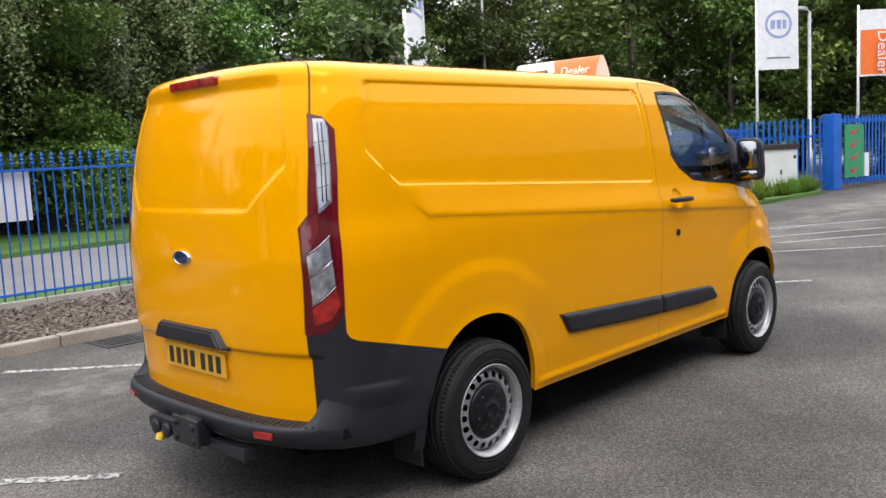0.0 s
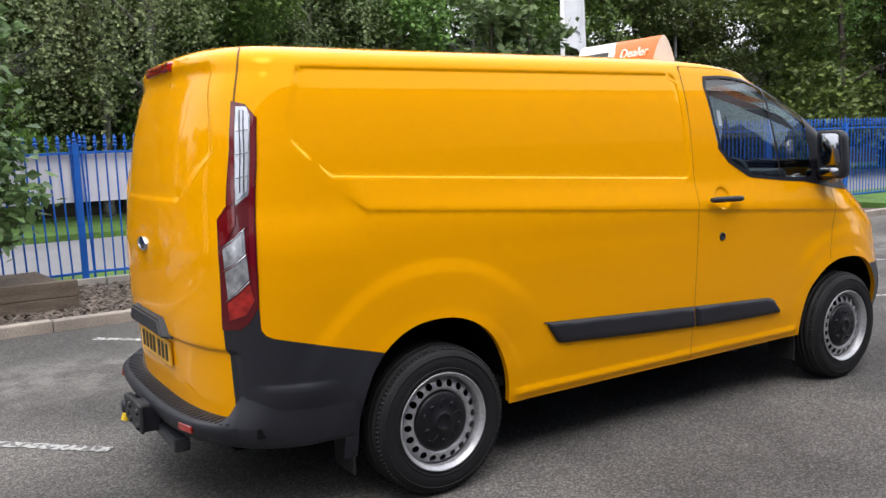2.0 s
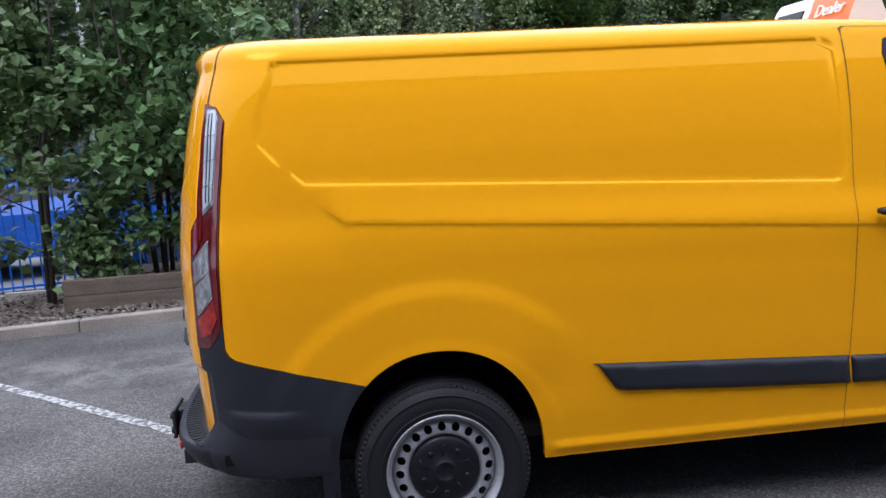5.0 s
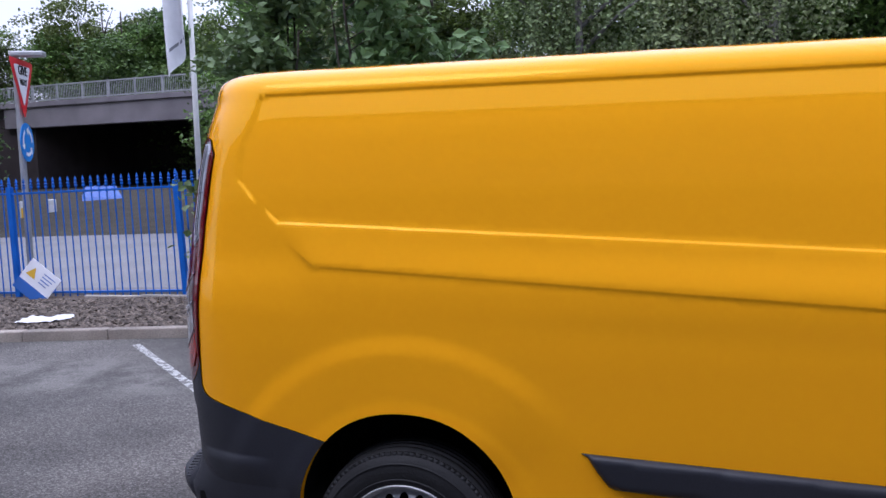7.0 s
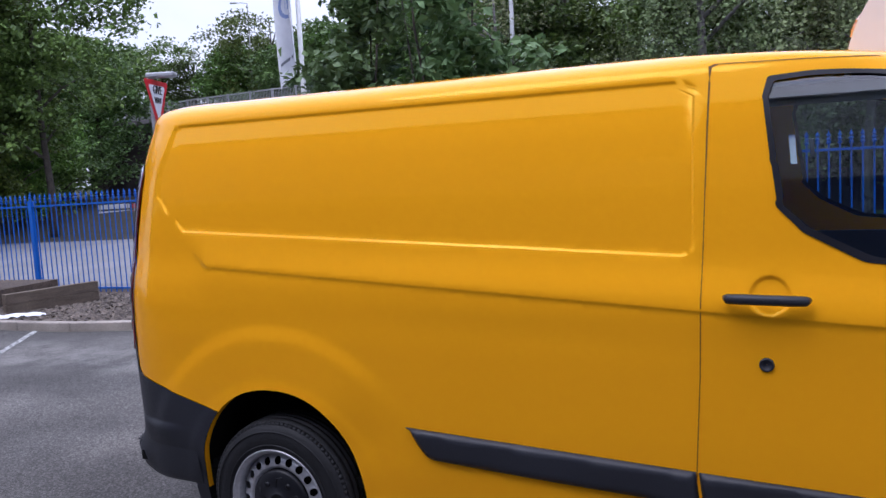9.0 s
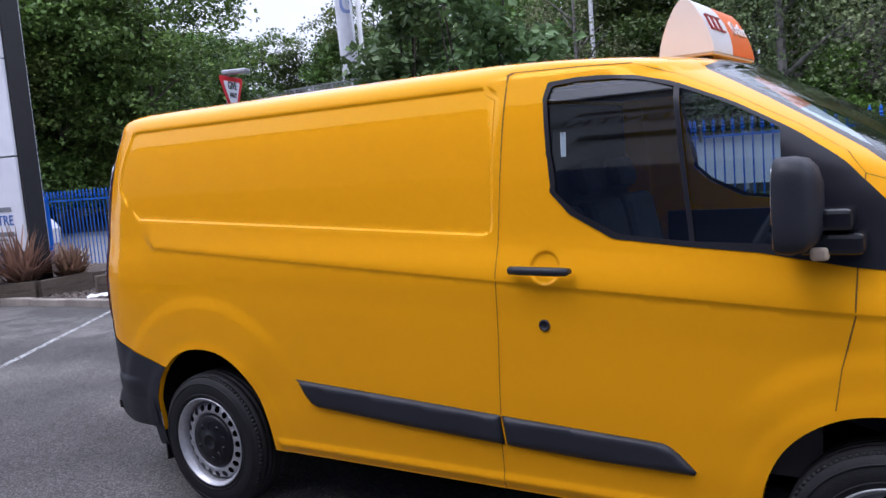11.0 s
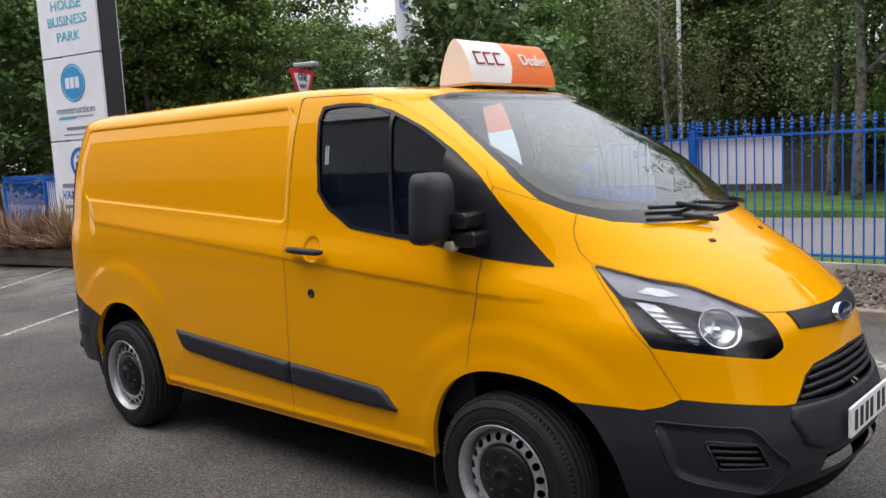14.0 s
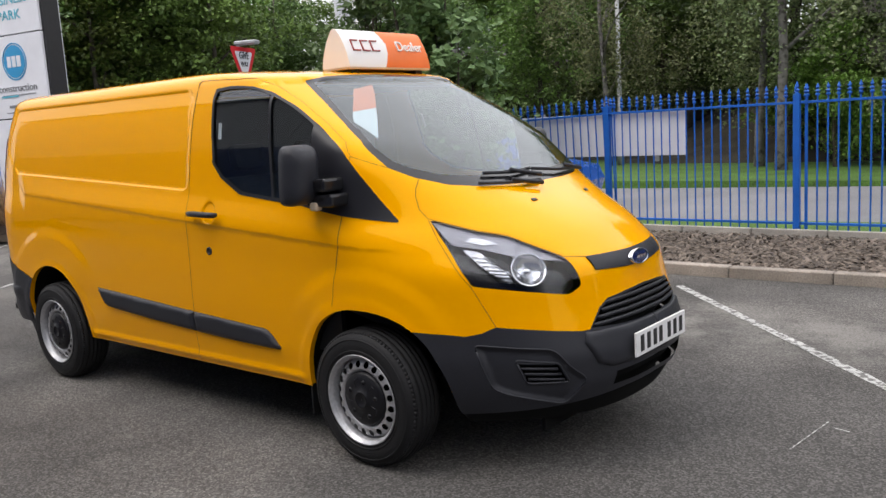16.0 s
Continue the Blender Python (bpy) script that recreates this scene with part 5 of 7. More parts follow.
def van_surface(U, V, out=0.0):
    """Points of the van's right outer surface, and optionally further out by out metres."""
    U, V = np.broadcast_arrays(np.asarray(U, float), np.asarray(V, float))
    z, w, xr, xf, xc, nf = van_levels(V)
    x, y = np.zeros_like(U), np.zeros_like(U)
    a = U < U_REAR
    th = np.clip(U / U_REAR, 0, 1) * np.pi / 2
    n = 3.0
    r = (np.cos(th) ** n + np.sin(th) ** n) ** (-1 / n)
    xa, ya = XC_REAR - (XC_REAR - xr) * r * np.cos(th), -w * r * np.sin(th)
    f = np.clip((U - U_REAR) / U_SIDE, 0, 1)
    xb = XC_REAR + (xc - XC_REAR) * f
    th = np.clip((U - U_REAR - U_SIDE) / U_NOSE, 0, 1) * np.pi / 2
    r = (np.cos(th) ** nf + np.sin(th) ** nf) ** (-1 / nf)
    xn, yn = xc + (xf - xc) * r * np.sin(th), -w * r * np.cos(th)
    c = U > U_REAR + U_SIDE
    x = np.where(a, xa, np.where(c, xn, xb))
    y = np.where(a, ya, np.where(c, yn, -w))
    x = x + np.where(a, rear_relief(y, z), 0)
    low = c & (z < 0.66) & (z > 0.3)
    if low.any():
        dent = np.zeros_like(x)
        dent[low] = 0.016 * smooth01((inset(U[low], V[low], FOG) + 0.004) / 0.03)
        x, y = x - dent * np.sin(th), y + dent * np.cos(th)
    k = smooth01((np.abs(y) / np.maximum(w, 0.01) - 0.86) / 0.1) * np.where(z < 1.9, 1, 0)
    y = y - (side_relief(x, z) + out) * k
    if out:
        x = x + out * np.where(a, -np.cos(np.clip(U / U_REAR, 0, 1) * np.pi / 2), np.where(c, np.sin(th), 0))
        z = z + out * smooth01((z - 1.5) / 0.4)
    return np.stack([x, y, z], -1)


def side_u(x, z):
    """U of a point of the side at length x and height z."""
    lv = van_levels(z)
    return U_REAR + U_SIDE * (x - XC_REAR) / (float(lv[4]) - XC_REAR)


def side_pts(pts):
    return [(side_u(x, z), z) for x, z in pts]


def in_poly(pts, poly):
    """Which of the points (n, 2) lie in the polygon."""
    x, y = pts[:, 0], pts[:, 1]
    res = np.zeros(len(pts), bool)
    p = np.array(poly)
    for (x0, y0), (x1, y1) in zip(p, np.roll(p, -1, 0)):
        if y0 != y1:
            res ^= ((y0 > y) != (y1 > y)) & (x < (x1 - x0) * (y - y0) / (y1 - y0) + x0)
    return res


U_SAMPLES = np.linspace(0.7, 4.95, 700)


def u_of_x(x, V):
    """U of the flank and front corner at length x and level V."""
    q = van_surface(U_SAMPLES, V)[:, 0]
    return float(np.interp(x, q, U_SAMPLES))


def dense(poly, step=0.012, closed=True):
    """Points along a polygon, straight as seen from the side on the flank."""
    out = []
    n = len(poly)
    for i in range(n if closed else n - 1):
        a, b = np.array(poly[i]), np.array(poly[(i + 1) % n])
        k = max(int(np.hypot(*(b - a)) / step), 1)
        flank = 0.75 < min(a[0], b[0]) and max(a[0], b[0]) < 4.9 and abs(a[1] - b[1]) > 0.02 and k > 2
        if flank:
            xa, xb = float(van_surface(a[0], a[1])[0]), float(van_surface(b[0], b[1])[0])
            for j in range(k):
                v = a[1] + (b[1] - a[1]) * j / k
                out.append((u_of_x(xa + (xb - xa) * j / k, v), v) if j else tuple(a))
        else:
            out += [tuple(a + (b - a) * j / k) for j in range(k)]
    if not closed:
        out.append(tuple(poly[-1]))
    return out


def grown(poly, d):
    """A polygon moved outwards by d (inwards where negative)."""
    p = np.array(poly, float)
    area = 0.5 * np.sum(p[:, 0] * np.roll(p[:, 1], -1) - np.roll(p[:, 0], -1) * p[:, 1])
    s = 1 if area > 0 else -1
    out = []
    for a, b, c in zip(np.roll(p, 1, 0), p, np.roll(p, -1, 0)):
        e, f = (b - a) / np.hypot(*(b - a)), (c - b) / np.hypot(*(c - b))
        m = np.array([e[1] + f[1], -e[0] - f[0]]) * s
        m /= max(np.hypot(*m), 1e-6)
        k = max(m @ (np.array([e[1], -e[0]]) * s), 0.4)
        out.append(tuple(b + m * d / k))
    return out


def arch_poly(hx, ax, az, n=2.2, cz=0.335, grow=0.0):
    out = [(side_u(hx - ax - grow, 0.2), 0.2)]
    for i in range(49):
        t = math.pi * (1 - i / 48)
        c, s = math.cos(t), math.sin(t)
        x = hx + (ax + grow) * math.copysign(abs(c) ** (2 / n), c)
        z = cz + (az + grow) * abs(s) ** (2 / n)
        out.append((side_u(x, z), z))
    return out + [(side_u(hx + ax + grow, 0.2), 0.2)]


E_ = U_ALL
TAIL = [(0.588, 1.720), (0.650, 1.704), (0.702, 1.650), (0.697, 1.47), (0.681, 1.25), (0.673, .925), (0.635, .865), (0.595, .835), (0.528, .832), (0.533, 1.06), (0.532, 1.262), (0.572, 1.315), (0.586, 1.52)]
GATE = [(-0.01, .432), (0.530, .432), (0.530, .832), (0.533, 1.06), (0.532, 1.262), (0.572, 1.315), (0.586, 1.52), (0.588, 1.72), (0.606, 1.84), (0.640, 1.95), (-0.01, 1.955)]
CORNER = [(0.530, .1), (0.530, .832), (0.595, .835), (0.635, .865), (0.673, .925), (0.675, .835), (0.690, .812), (0.72, .798), (0.956, .748), (1.26, .67), (1.26, .1)]
LAMP = rounded([(4.839, 1.165), (4.965, 1.106), (5.055, 1.080), (5.12, 1.03), (5.203, .971), (5.214, .85), (5.15, .817), (4.94, .857), (4.789, .884), (4.80, 1.03)], 0.02)
BUMPER = [(4.30, .692), (4.469, .688), (4.659, .675), (4.724, .667), (4.785, .680), (4.841, .705), (5.16, .656), (5.195, .657), (5.27, .742), (5.325, .774), (5.46, .789), (E_ + .01, .797), (E_ + .01, .1), (4.30, .1)]
GRILLE = [(5.205, .662), (5.275, .735), (5.33, .764), (5.46, .778), (E_ + .01, .786), (E_ + .01, .652), (5.40, .652)]
INTAKE = [(5.275, .392), (5.29, .452), (E_ + .01, .466), (E_ + .01, .402)]
FOGGRILLE = rounded([(4.874, .555), (5.034, .531), (5.075, .440), (4.909, .449)], 0.015)
NOSEBAR = [(5.292, .961), (5.30, .903), (5.5, .889), (E_ + .01, .886), (E_ + .01, .955), (5.5, .957)]
SCREEN = [(4.939, 1.848), (5.085, 1.868), (5.3, 1.878), (E_ + .01, 1.884), (E_ + .01, 1.277), (5.355, 1.281), (5.19, 1.287), (5.055, 1.306), (4.93, 1.350), (4.842, 1.40), (4.83, 1.53), (4.855, 1.62), (4.894, 1.715)]
PANE = [(4.985, 1.835), (5.1, 1.848), (5.3, 1.857), (E_ + .01, 1.862), (E_ + .01, 1.325), (5.355, 1.33), (5.19, 1.337), (5.07, 1.352), (4.96, 1.39), (4.895, 1.43), (4.88, 1.53), (4.90, 1.62), (4.94, 1.715)]
BONNET = [(4.945, 1.343), (5.055, 1.303), (5.19, 1.283), (5.355, 1.278), (E_ + .01, 1.274), (E_ + .01, .956), (5.30, .962), (5.203, .973), (5.12, 1.033), (5.055, 1.083), (4.965, 1.109), (4.839, 1.168), (4.842, 1.21), (4.868, 1.265), (4.893, 1.298)]
SIDEWIN = rounded([(u_of_x(1.812, 1.78), 1.78), (u_of_x(1.83, 1.842), 1.842), (u_of_x(1.95, 1.848), 1.848), (4.33, 1.842), (4.47, 1.832), (4.60, 1.795), (4.66, 1.71), (4.645, 1.61), (4.622, 1.51), (4.625, 1.45), (4.69, 1.31), (4.722, 1.22), (4.722, 1.155), (4.497, 1.188), (4.257, 1.236), (4.01, 1.256), (3.723, 1.285), (3.505, 1.375), (u_of_x(1.845, 1.455), 1.455), (u_of_x(1.832, 1.59), 1.59)], 0.02)
GLASS = rounded([(u_of_x(1.829, 1.775), 1.775), (u_of_x(1.846, 1.826), 1.826), (u_of_x(1.95, 1.833), 1.833), (4.33, 1.826), (4.46, 1.812), (4.56, 1.77), (4.61, 1.705), (4.60, 1.63), (4.30, 1.262), (4.015, 1.273), (3.742, 1.300), (3.522, 1.386), (u_of_x(1.864, 1.46), 1.46), (u_of_x(1.850, 1.59), 1.59)], 0.025)
DIVIDER = [(u_of_x(2.283, 1.83), 1.83), (u_of_x(2.301, 1.83), 1.83), (u_of_x(2.371, 1.25), 1.25), (u_of_x(2.353, 1.25), 1.25)]
DOOR = side_pts([(1.60, .30), (1.606, .52), (1.630, .93), (1.640, 1.26), (1.652, 1.6), (1.658, 1.83)]) + [(u_of_x(1.659, 1.885), 1.885), (3.96, 1.893), (4.409, 1.879), (4.59, 1.874), (4.72, 1.82), (4.75, 1.74), (4.738, 1.62), (4.72, 1.53), (4.66, 1.462), (4.49, 1.19), (4.355, 1.05), (4.205, .89), (4.155, .725), (4.12, .6), (4.10, .30)]
VALANCE = [(4.40, .1), (4.40, .28), (4.629, .299), (5.06, .334), (5.37, .366), (E_ + .01, .376), (E_ + .01, .1)]
ARCH_R = arch_poly(0.0, 0.388, 0.452)
ARCH_F = arch_poly(2.94, 0.402, 0.425)
ROOF_V = 1.935
Z_SILL = 0.325


def body_regions():
    """Cuts the van's right surface along its shut lines; returns the points, triangles and the region of each."""
    us = np.concatenate([np.linspace(0, U_REAR, 64), np.linspace(U_REAR, U_REAR + U_SIDE, 218)[1:], np.linspace(U_REAR + U_SIDE, U_ALL, 90)[1:]])
    vs = np.concatenate([np.linspace(0.25, Z_ROOF, 118), np.linspace(Z_ROOF, V_TOP, 40)[1:]])
    cons = []
    pts = []
    polys = [TAIL, GATE, CORNER, LAMP, BUMPER, GRILLE, VALANCE, INTAKE, FOGGRILLE, NOSEBAR, SCREEN, PANE, BONNET, SIDEWIN, GLASS, DIVIDER, DOOR, ARCH_R, ARCH_F]
    taken = set()
    for poly in polys:
        d = dense(poly)
        d = [(min(max(a, 0.0), U_ALL), min(max(b, 0.25), V_TOP)) for a, b in d]
        o = len(pts)
        pts += d
        cons += [(o + i, o + (i + 1) % len(d)) for i in range(len(d)) if d[i] != d[(i + 1) % len(d)]]
        for a, b in d:
            taken |= {(int(a / 0.007) + i, int(b / 0.007) + j) for i in (-1, 0, 1) for j in (-1, 0, 1)}
    creases = [side_pts([(-0.432, 1.41 + e), (1.60, 1.302 + e)]) for e in (-0.003, 0.0005, 0.004, 0.0085)]
    creases += [side_pts([(-0.50, z), (1.56, z)]) for z in (1.832, 1.839)] + [[(u_of_x(-0.50 + 0.05 * i, z), z) for i in range(42)] for z in (1.8445, 1.849, 1.855)]
    creases += [side_pts([(-0.583 + e, 1.54), (-0.44 + e, 1.4185)]) for e in (-0.003, 0.003, 0.010)]
    creases += [side_pts([(-0.60 + 0.06 * float(smooth01((z - 1.6) / 0.25)) + e, z) for z in (1.58, 1.62, 1.66, 1.70, 1.74, 1.78, 1.81)]) for e in (0.0, 0.006, 0.012)]
    creases += [side_pts([(-0.41 + e, 1.3545), (-0.285 + e, 1.261)]) for e in (-0.014, -0.007, 0.0)]
    creases += [side_pts([(-0.27, 1.2704 + e), (2.9, 1.0548 + e)]) for e in (-0.013, -0.0065, -0.0005)]
    creases += [side_pts([(1.616 + e, 1.35), (1.616 + e, 1.80)]) for e in (-0.012, -0.0055, 0.001)]
    creases += [side_pts([(1.835 + r * math.cos(a * math.pi / 14), 1.185 + r * math.sin(a * math.pi / 14)) for a in range(29)]) for r in (0.045, 0.055, 0.065)]
    us_rear = np.linspace(0, U_REAR, 400)
    for c in (-0.004, 0.011, 0.026):
        line = []
        for z in np.linspace(1.33 + c, 1.80, 34):
            y = min(0.47 + z - 1.325 - c / 0.7, 0.66 - 0.10 * float(smooth01((z - 1.5) / 0.4)) - c)
            line.append((float(np.interp(y, -van_surface(us_rear, z)[:, 1], us_rear)), float(z)))
        creases.append(line)
        creases.append([(0.0, 1.325 + c), (line[0][0] - 0.02, 1.325 + c)])
    for poly in creases + [[(0, ROOF_V), (U_ALL, ROOF_V)], side_pts([(0.3, Z_SILL), (2.6, Z_SILL)])]:
        d = dense(poly, 0.015, False)
        o = len(pts)
        pts += d
        cons += [(o + i, o + i + 1) for i in range(len(d) - 1)]
        for a, b in d:
            taken |= {(int(a / 0.007) + i, int(b / 0.007) + j) for i in (-1, 0, 1) for j in (-1, 0, 1)}
    grid = [(u, v) for v in vs for u in us if (int(u / 0.007), int(v / 0.007)) not in taken or u in (0.0, U_ALL) or v in (0.25, V_TOP)]
    pts += grid
    r = mathutils.geometry.delaunay_2d_cdt([Vector(p) for p in pts], cons, [], 0, 1e-5)
    P = np.array([v[:] for v in r[0]])
    T = np.array([f for f in r[2] if len(f) == 3])
    C = P[T].mean(1)
    reg = np.array(["side_panel"] * len(T), dtype=object)

    def paint(name, poly, only=None):
        m = in_poly(C, dense(poly))
        if only is not None:
            m &= np.isin(reg, only)
        reg[m] = name

    reg[C[:, 0] > 4.15] = "wing"
    paint("door", DOOR)
    reg[C[:, 1] > ROOF_V] = "roof"
    paint("tailgate", GATE)
    up = (C[:, 1] > 1.40) & (C[:, 0] > 4.15) & (reg == "wing")
    reg[up] = "roof"
    paint("rear_corner_trim", CORNER)
    paint("bonnet", BONNET)
    paint("front_bumper", BUMPER)
    paint("front_valance", VALANCE)
    paint("grille", GRILLE)
    paint("intake", INTAKE)
    paint("fog_grille", FOGGRILLE)
    paint("nose_bar", NOSEBAR)
    paint("windscreen_border", SCREEN)
    paint("windscreen", PANE)
    paint("window_surround", SIDEWIN)
    paint("door_glass", GLASS)
    m = in_poly(C, dense(DIVIDER)) & (reg == "door_glass")
    reg[m] = "window_surround"
    paint("tail_lamp", TAIL)
    paint("head_lamp", LAMP)
    mid = (C[:, 1] < Z_SILL) & (C[:, 0] > 1.3) & (C[:, 0] < 4.3)
    reg[mid] = "none"
    reg[(C[:, 0] < U_REAR) & (C[:, 1] < 0.36)] = "none"
    reg[(C[:, 0] < 0.53) & (C[:, 1] < 0.425)] = "none"
    paint("none", ARCH_R)
    paint("none", ARCH_F)
    return P, T, reg


def surface_normals(P, out=0.0):
    e = 0.004
    a = van_surface(np.clip(P[:, 0] + e, 0, U_ALL), P[:, 1]) - van_surface(np.clip(P[:, 0] - e, 0, U_ALL), P[:, 1])
    b = van_surface(P[:, 0], np.minimum(P[:, 1] + e, V_TOP)) - van_surface(P[:, 0], np.maximum(P[:, 1] - e, 0.2))
    n = np.cross(a, b)
    n /= np.linalg.norm(n, axis=1)[:, None] + 1e-12
    return n


def skin(name, P, T, mat, parent, out=0.0, both=False, side=1, label="", thick=0.0, flat=False):
    """A piece of the van's surface as one part. both: joined with its mirror image; side -1: the mirror image alone."""
    used, inv = np.unique(T, return_inverse=True)
    T = inv.reshape(T.shape)
    Q = P[used]
    n = surface_normals(Q)
    X = van_surface(Q[:, 0], Q[:, 1]) + n * out
    mid = (Q[:, 0] < 1e-4) | (Q[:, 0] > U_ALL - 1e-4) | (Q[:, 1] > V_TOP - 1e-4)
    X[mid, 1] = 0.0
    n[mid, 1] = 0.0
    flip = np.array([1.0, -1.0, 1.0])
    if both:
        k = len(X)
        X, n = np.concatenate([X, X * flip]), np.concatenate([n, n * flip])
        idx = np.arange(k) + k
        idx[mid] = np.arange(k)[mid]
        T = np.concatenate([T, idx[T][:, ::-1]])
    elif side < 0:
        X, n, T = X * flip, n * flip, T[:, ::-1]
    good = (T[:, 0] != T[:, 1]) & (T[:, 1] != T[:, 2]) & (T[:, 0] != T[:, 2])
    T = T[good]
    used, inv = np.unique(T, return_inverse=True)
    X, n, T = X[used], n[used], inv.reshape(T.shape)
    if flat:
        # a pane that bends in height alone
        slope = (van_levels(X[:, 2] - 0.02)[1] - van_levels(X[:, 2] + 0.02)[1]) / 0.04
        n = np.stack([0 * slope, -side * np.ones_like(slope), slope], 1)
    n /= np.linalg.norm(n, axis=1)[:, None] + 1e-12
    me = raw_mesh(name, X.tolist(), T.tolist(), mat, True)
    me.normals_split_custom_set_from_vertices(n.tolist())
    ob = new(name, me)
    ob.parent = parent
    if thick:
        md = ob.modifiers.new("thickness", "SOLIDIFY")
        md.thickness, md.offset = thick, -1
    return tagged(ob, label) if label else ob


def patch(poly, step=0.012, hole=None):
    """Triangles over a polygon of the surface."""
    d = dense(poly, step)
    pts, cons = list(d), [(i, (i + 1) % len(d)) for i in range(len(d))]
    a = np.array(d)
    for u in np.arange(a[:, 0].min(), a[:, 0].max(), step * 1.3):
        for v in np.arange(a[:, 1].min(), a[:, 1].max(), step * 1.3):
            pts.append((u, v))
    keep = in_poly(np.array(pts), grown(poly, -step * 0.5))
    keep[: len(d)] = True
    m = np.cumsum(keep) - 1
    pts = [p for p, k in zip(pts, keep) if k]
    r = mathutils.geometry.delaunay_2d_cdt([Vector(p) for p in pts], cons, [], 0, 1e-6)
    P = np.array([v[:] for v in r[0]])
    T = np.array([f for f in r[2] if len(f) == 3])
    T = T[in_poly(P[T].mean(1), d)]
    return P, T


def plate_on(name, poly, mat, parent, out, drop, side=1, label="", round_edge=0.0, step=0.012):
    """A raised piece that lies on the van's surface, with a rim down to it."""
    P, T = patch(poly, step)
    n = surface_normals(P)
    X = van_surface(np.clip(P[:, 0], 0, U_ALL), P[:, 1])
    inner = np.ones(len(P))
    if round_edge:
        q = np.array(dense(poly, 0.006))
        dist = np.sqrt(((P[:, None, :] - q[None]) ** 2).sum(-1)).min(1)
        inner = np.sqrt(np.clip(1 - (1 - np.clip(dist / round_edge, 0, 1)) ** 2, 0, 1)) * 0.75 + 0.25
    Y = X + n * (out * inner)[:, None]
    edges = {}
    for t in T:
        for a, b in ((t[0], t[1]), (t[1], t[2]), (t[2], t[0])):
            edges[(a, b)] = 1
    rim = [(a, b) for a, b in edges if (b, a) not in edges]
    low = sorted({v for e in rim for v in e})
    pos = {v: len(Y) + i for i, v in enumerate(low)}
    V = np.concatenate([Y, X[low] - n[low] * drop])
    F = [tuple(t) for t in T] + [(b, a, pos[a], pos[b]) for a, b in rim]
    if side < 0:
        V = V * np.array([1.0, -1.0, 1.0])
        F = [tuple(f[::-1]) for f in F]
    ob = new(name, raw_mesh(name, V.tolist(), [tuple(int(i) for i in f) for f in F], mat, bool(round_edge)))
    ob.parent = parent
    return tagged(ob, label) if label else ob


def seam(pts, parent, side=1, width=0.005, closed=False):
    """A shut line: a thin dark strip along a line of the surface."""
    d = np.array(dense(pts, 0.02, closed) + ([pts[0]] if closed else []))
    t = np.gradient(d, axis=0)
    t /= np.linalg.norm(t, axis=1)[:, None] + 1e-9
    nrm = np.stack([-t[:, 1], t[:, 0]], 1) * width / 2
    A, B = d + nrm, d - nrm
    Q = np.concatenate([A, B])
    Q[:, 0] = np.clip(Q[:, 0], 0, U_ALL)
    X = van_surface(Q[:, 0], Q[:, 1]) + surface_normals(Q) * 0.0012
    k = len(d)
    if side < 0:
        X = X * np.array([1.0, -1.0, 1.0])
    F = [(i, i + 1, k + i + 1, k + i) for i in range(k - 1)]
    ob = new("shut_line", raw_mesh("shut_line", X.tolist(), F, M["gap"], True))
    ob.parent = parent
    return ob


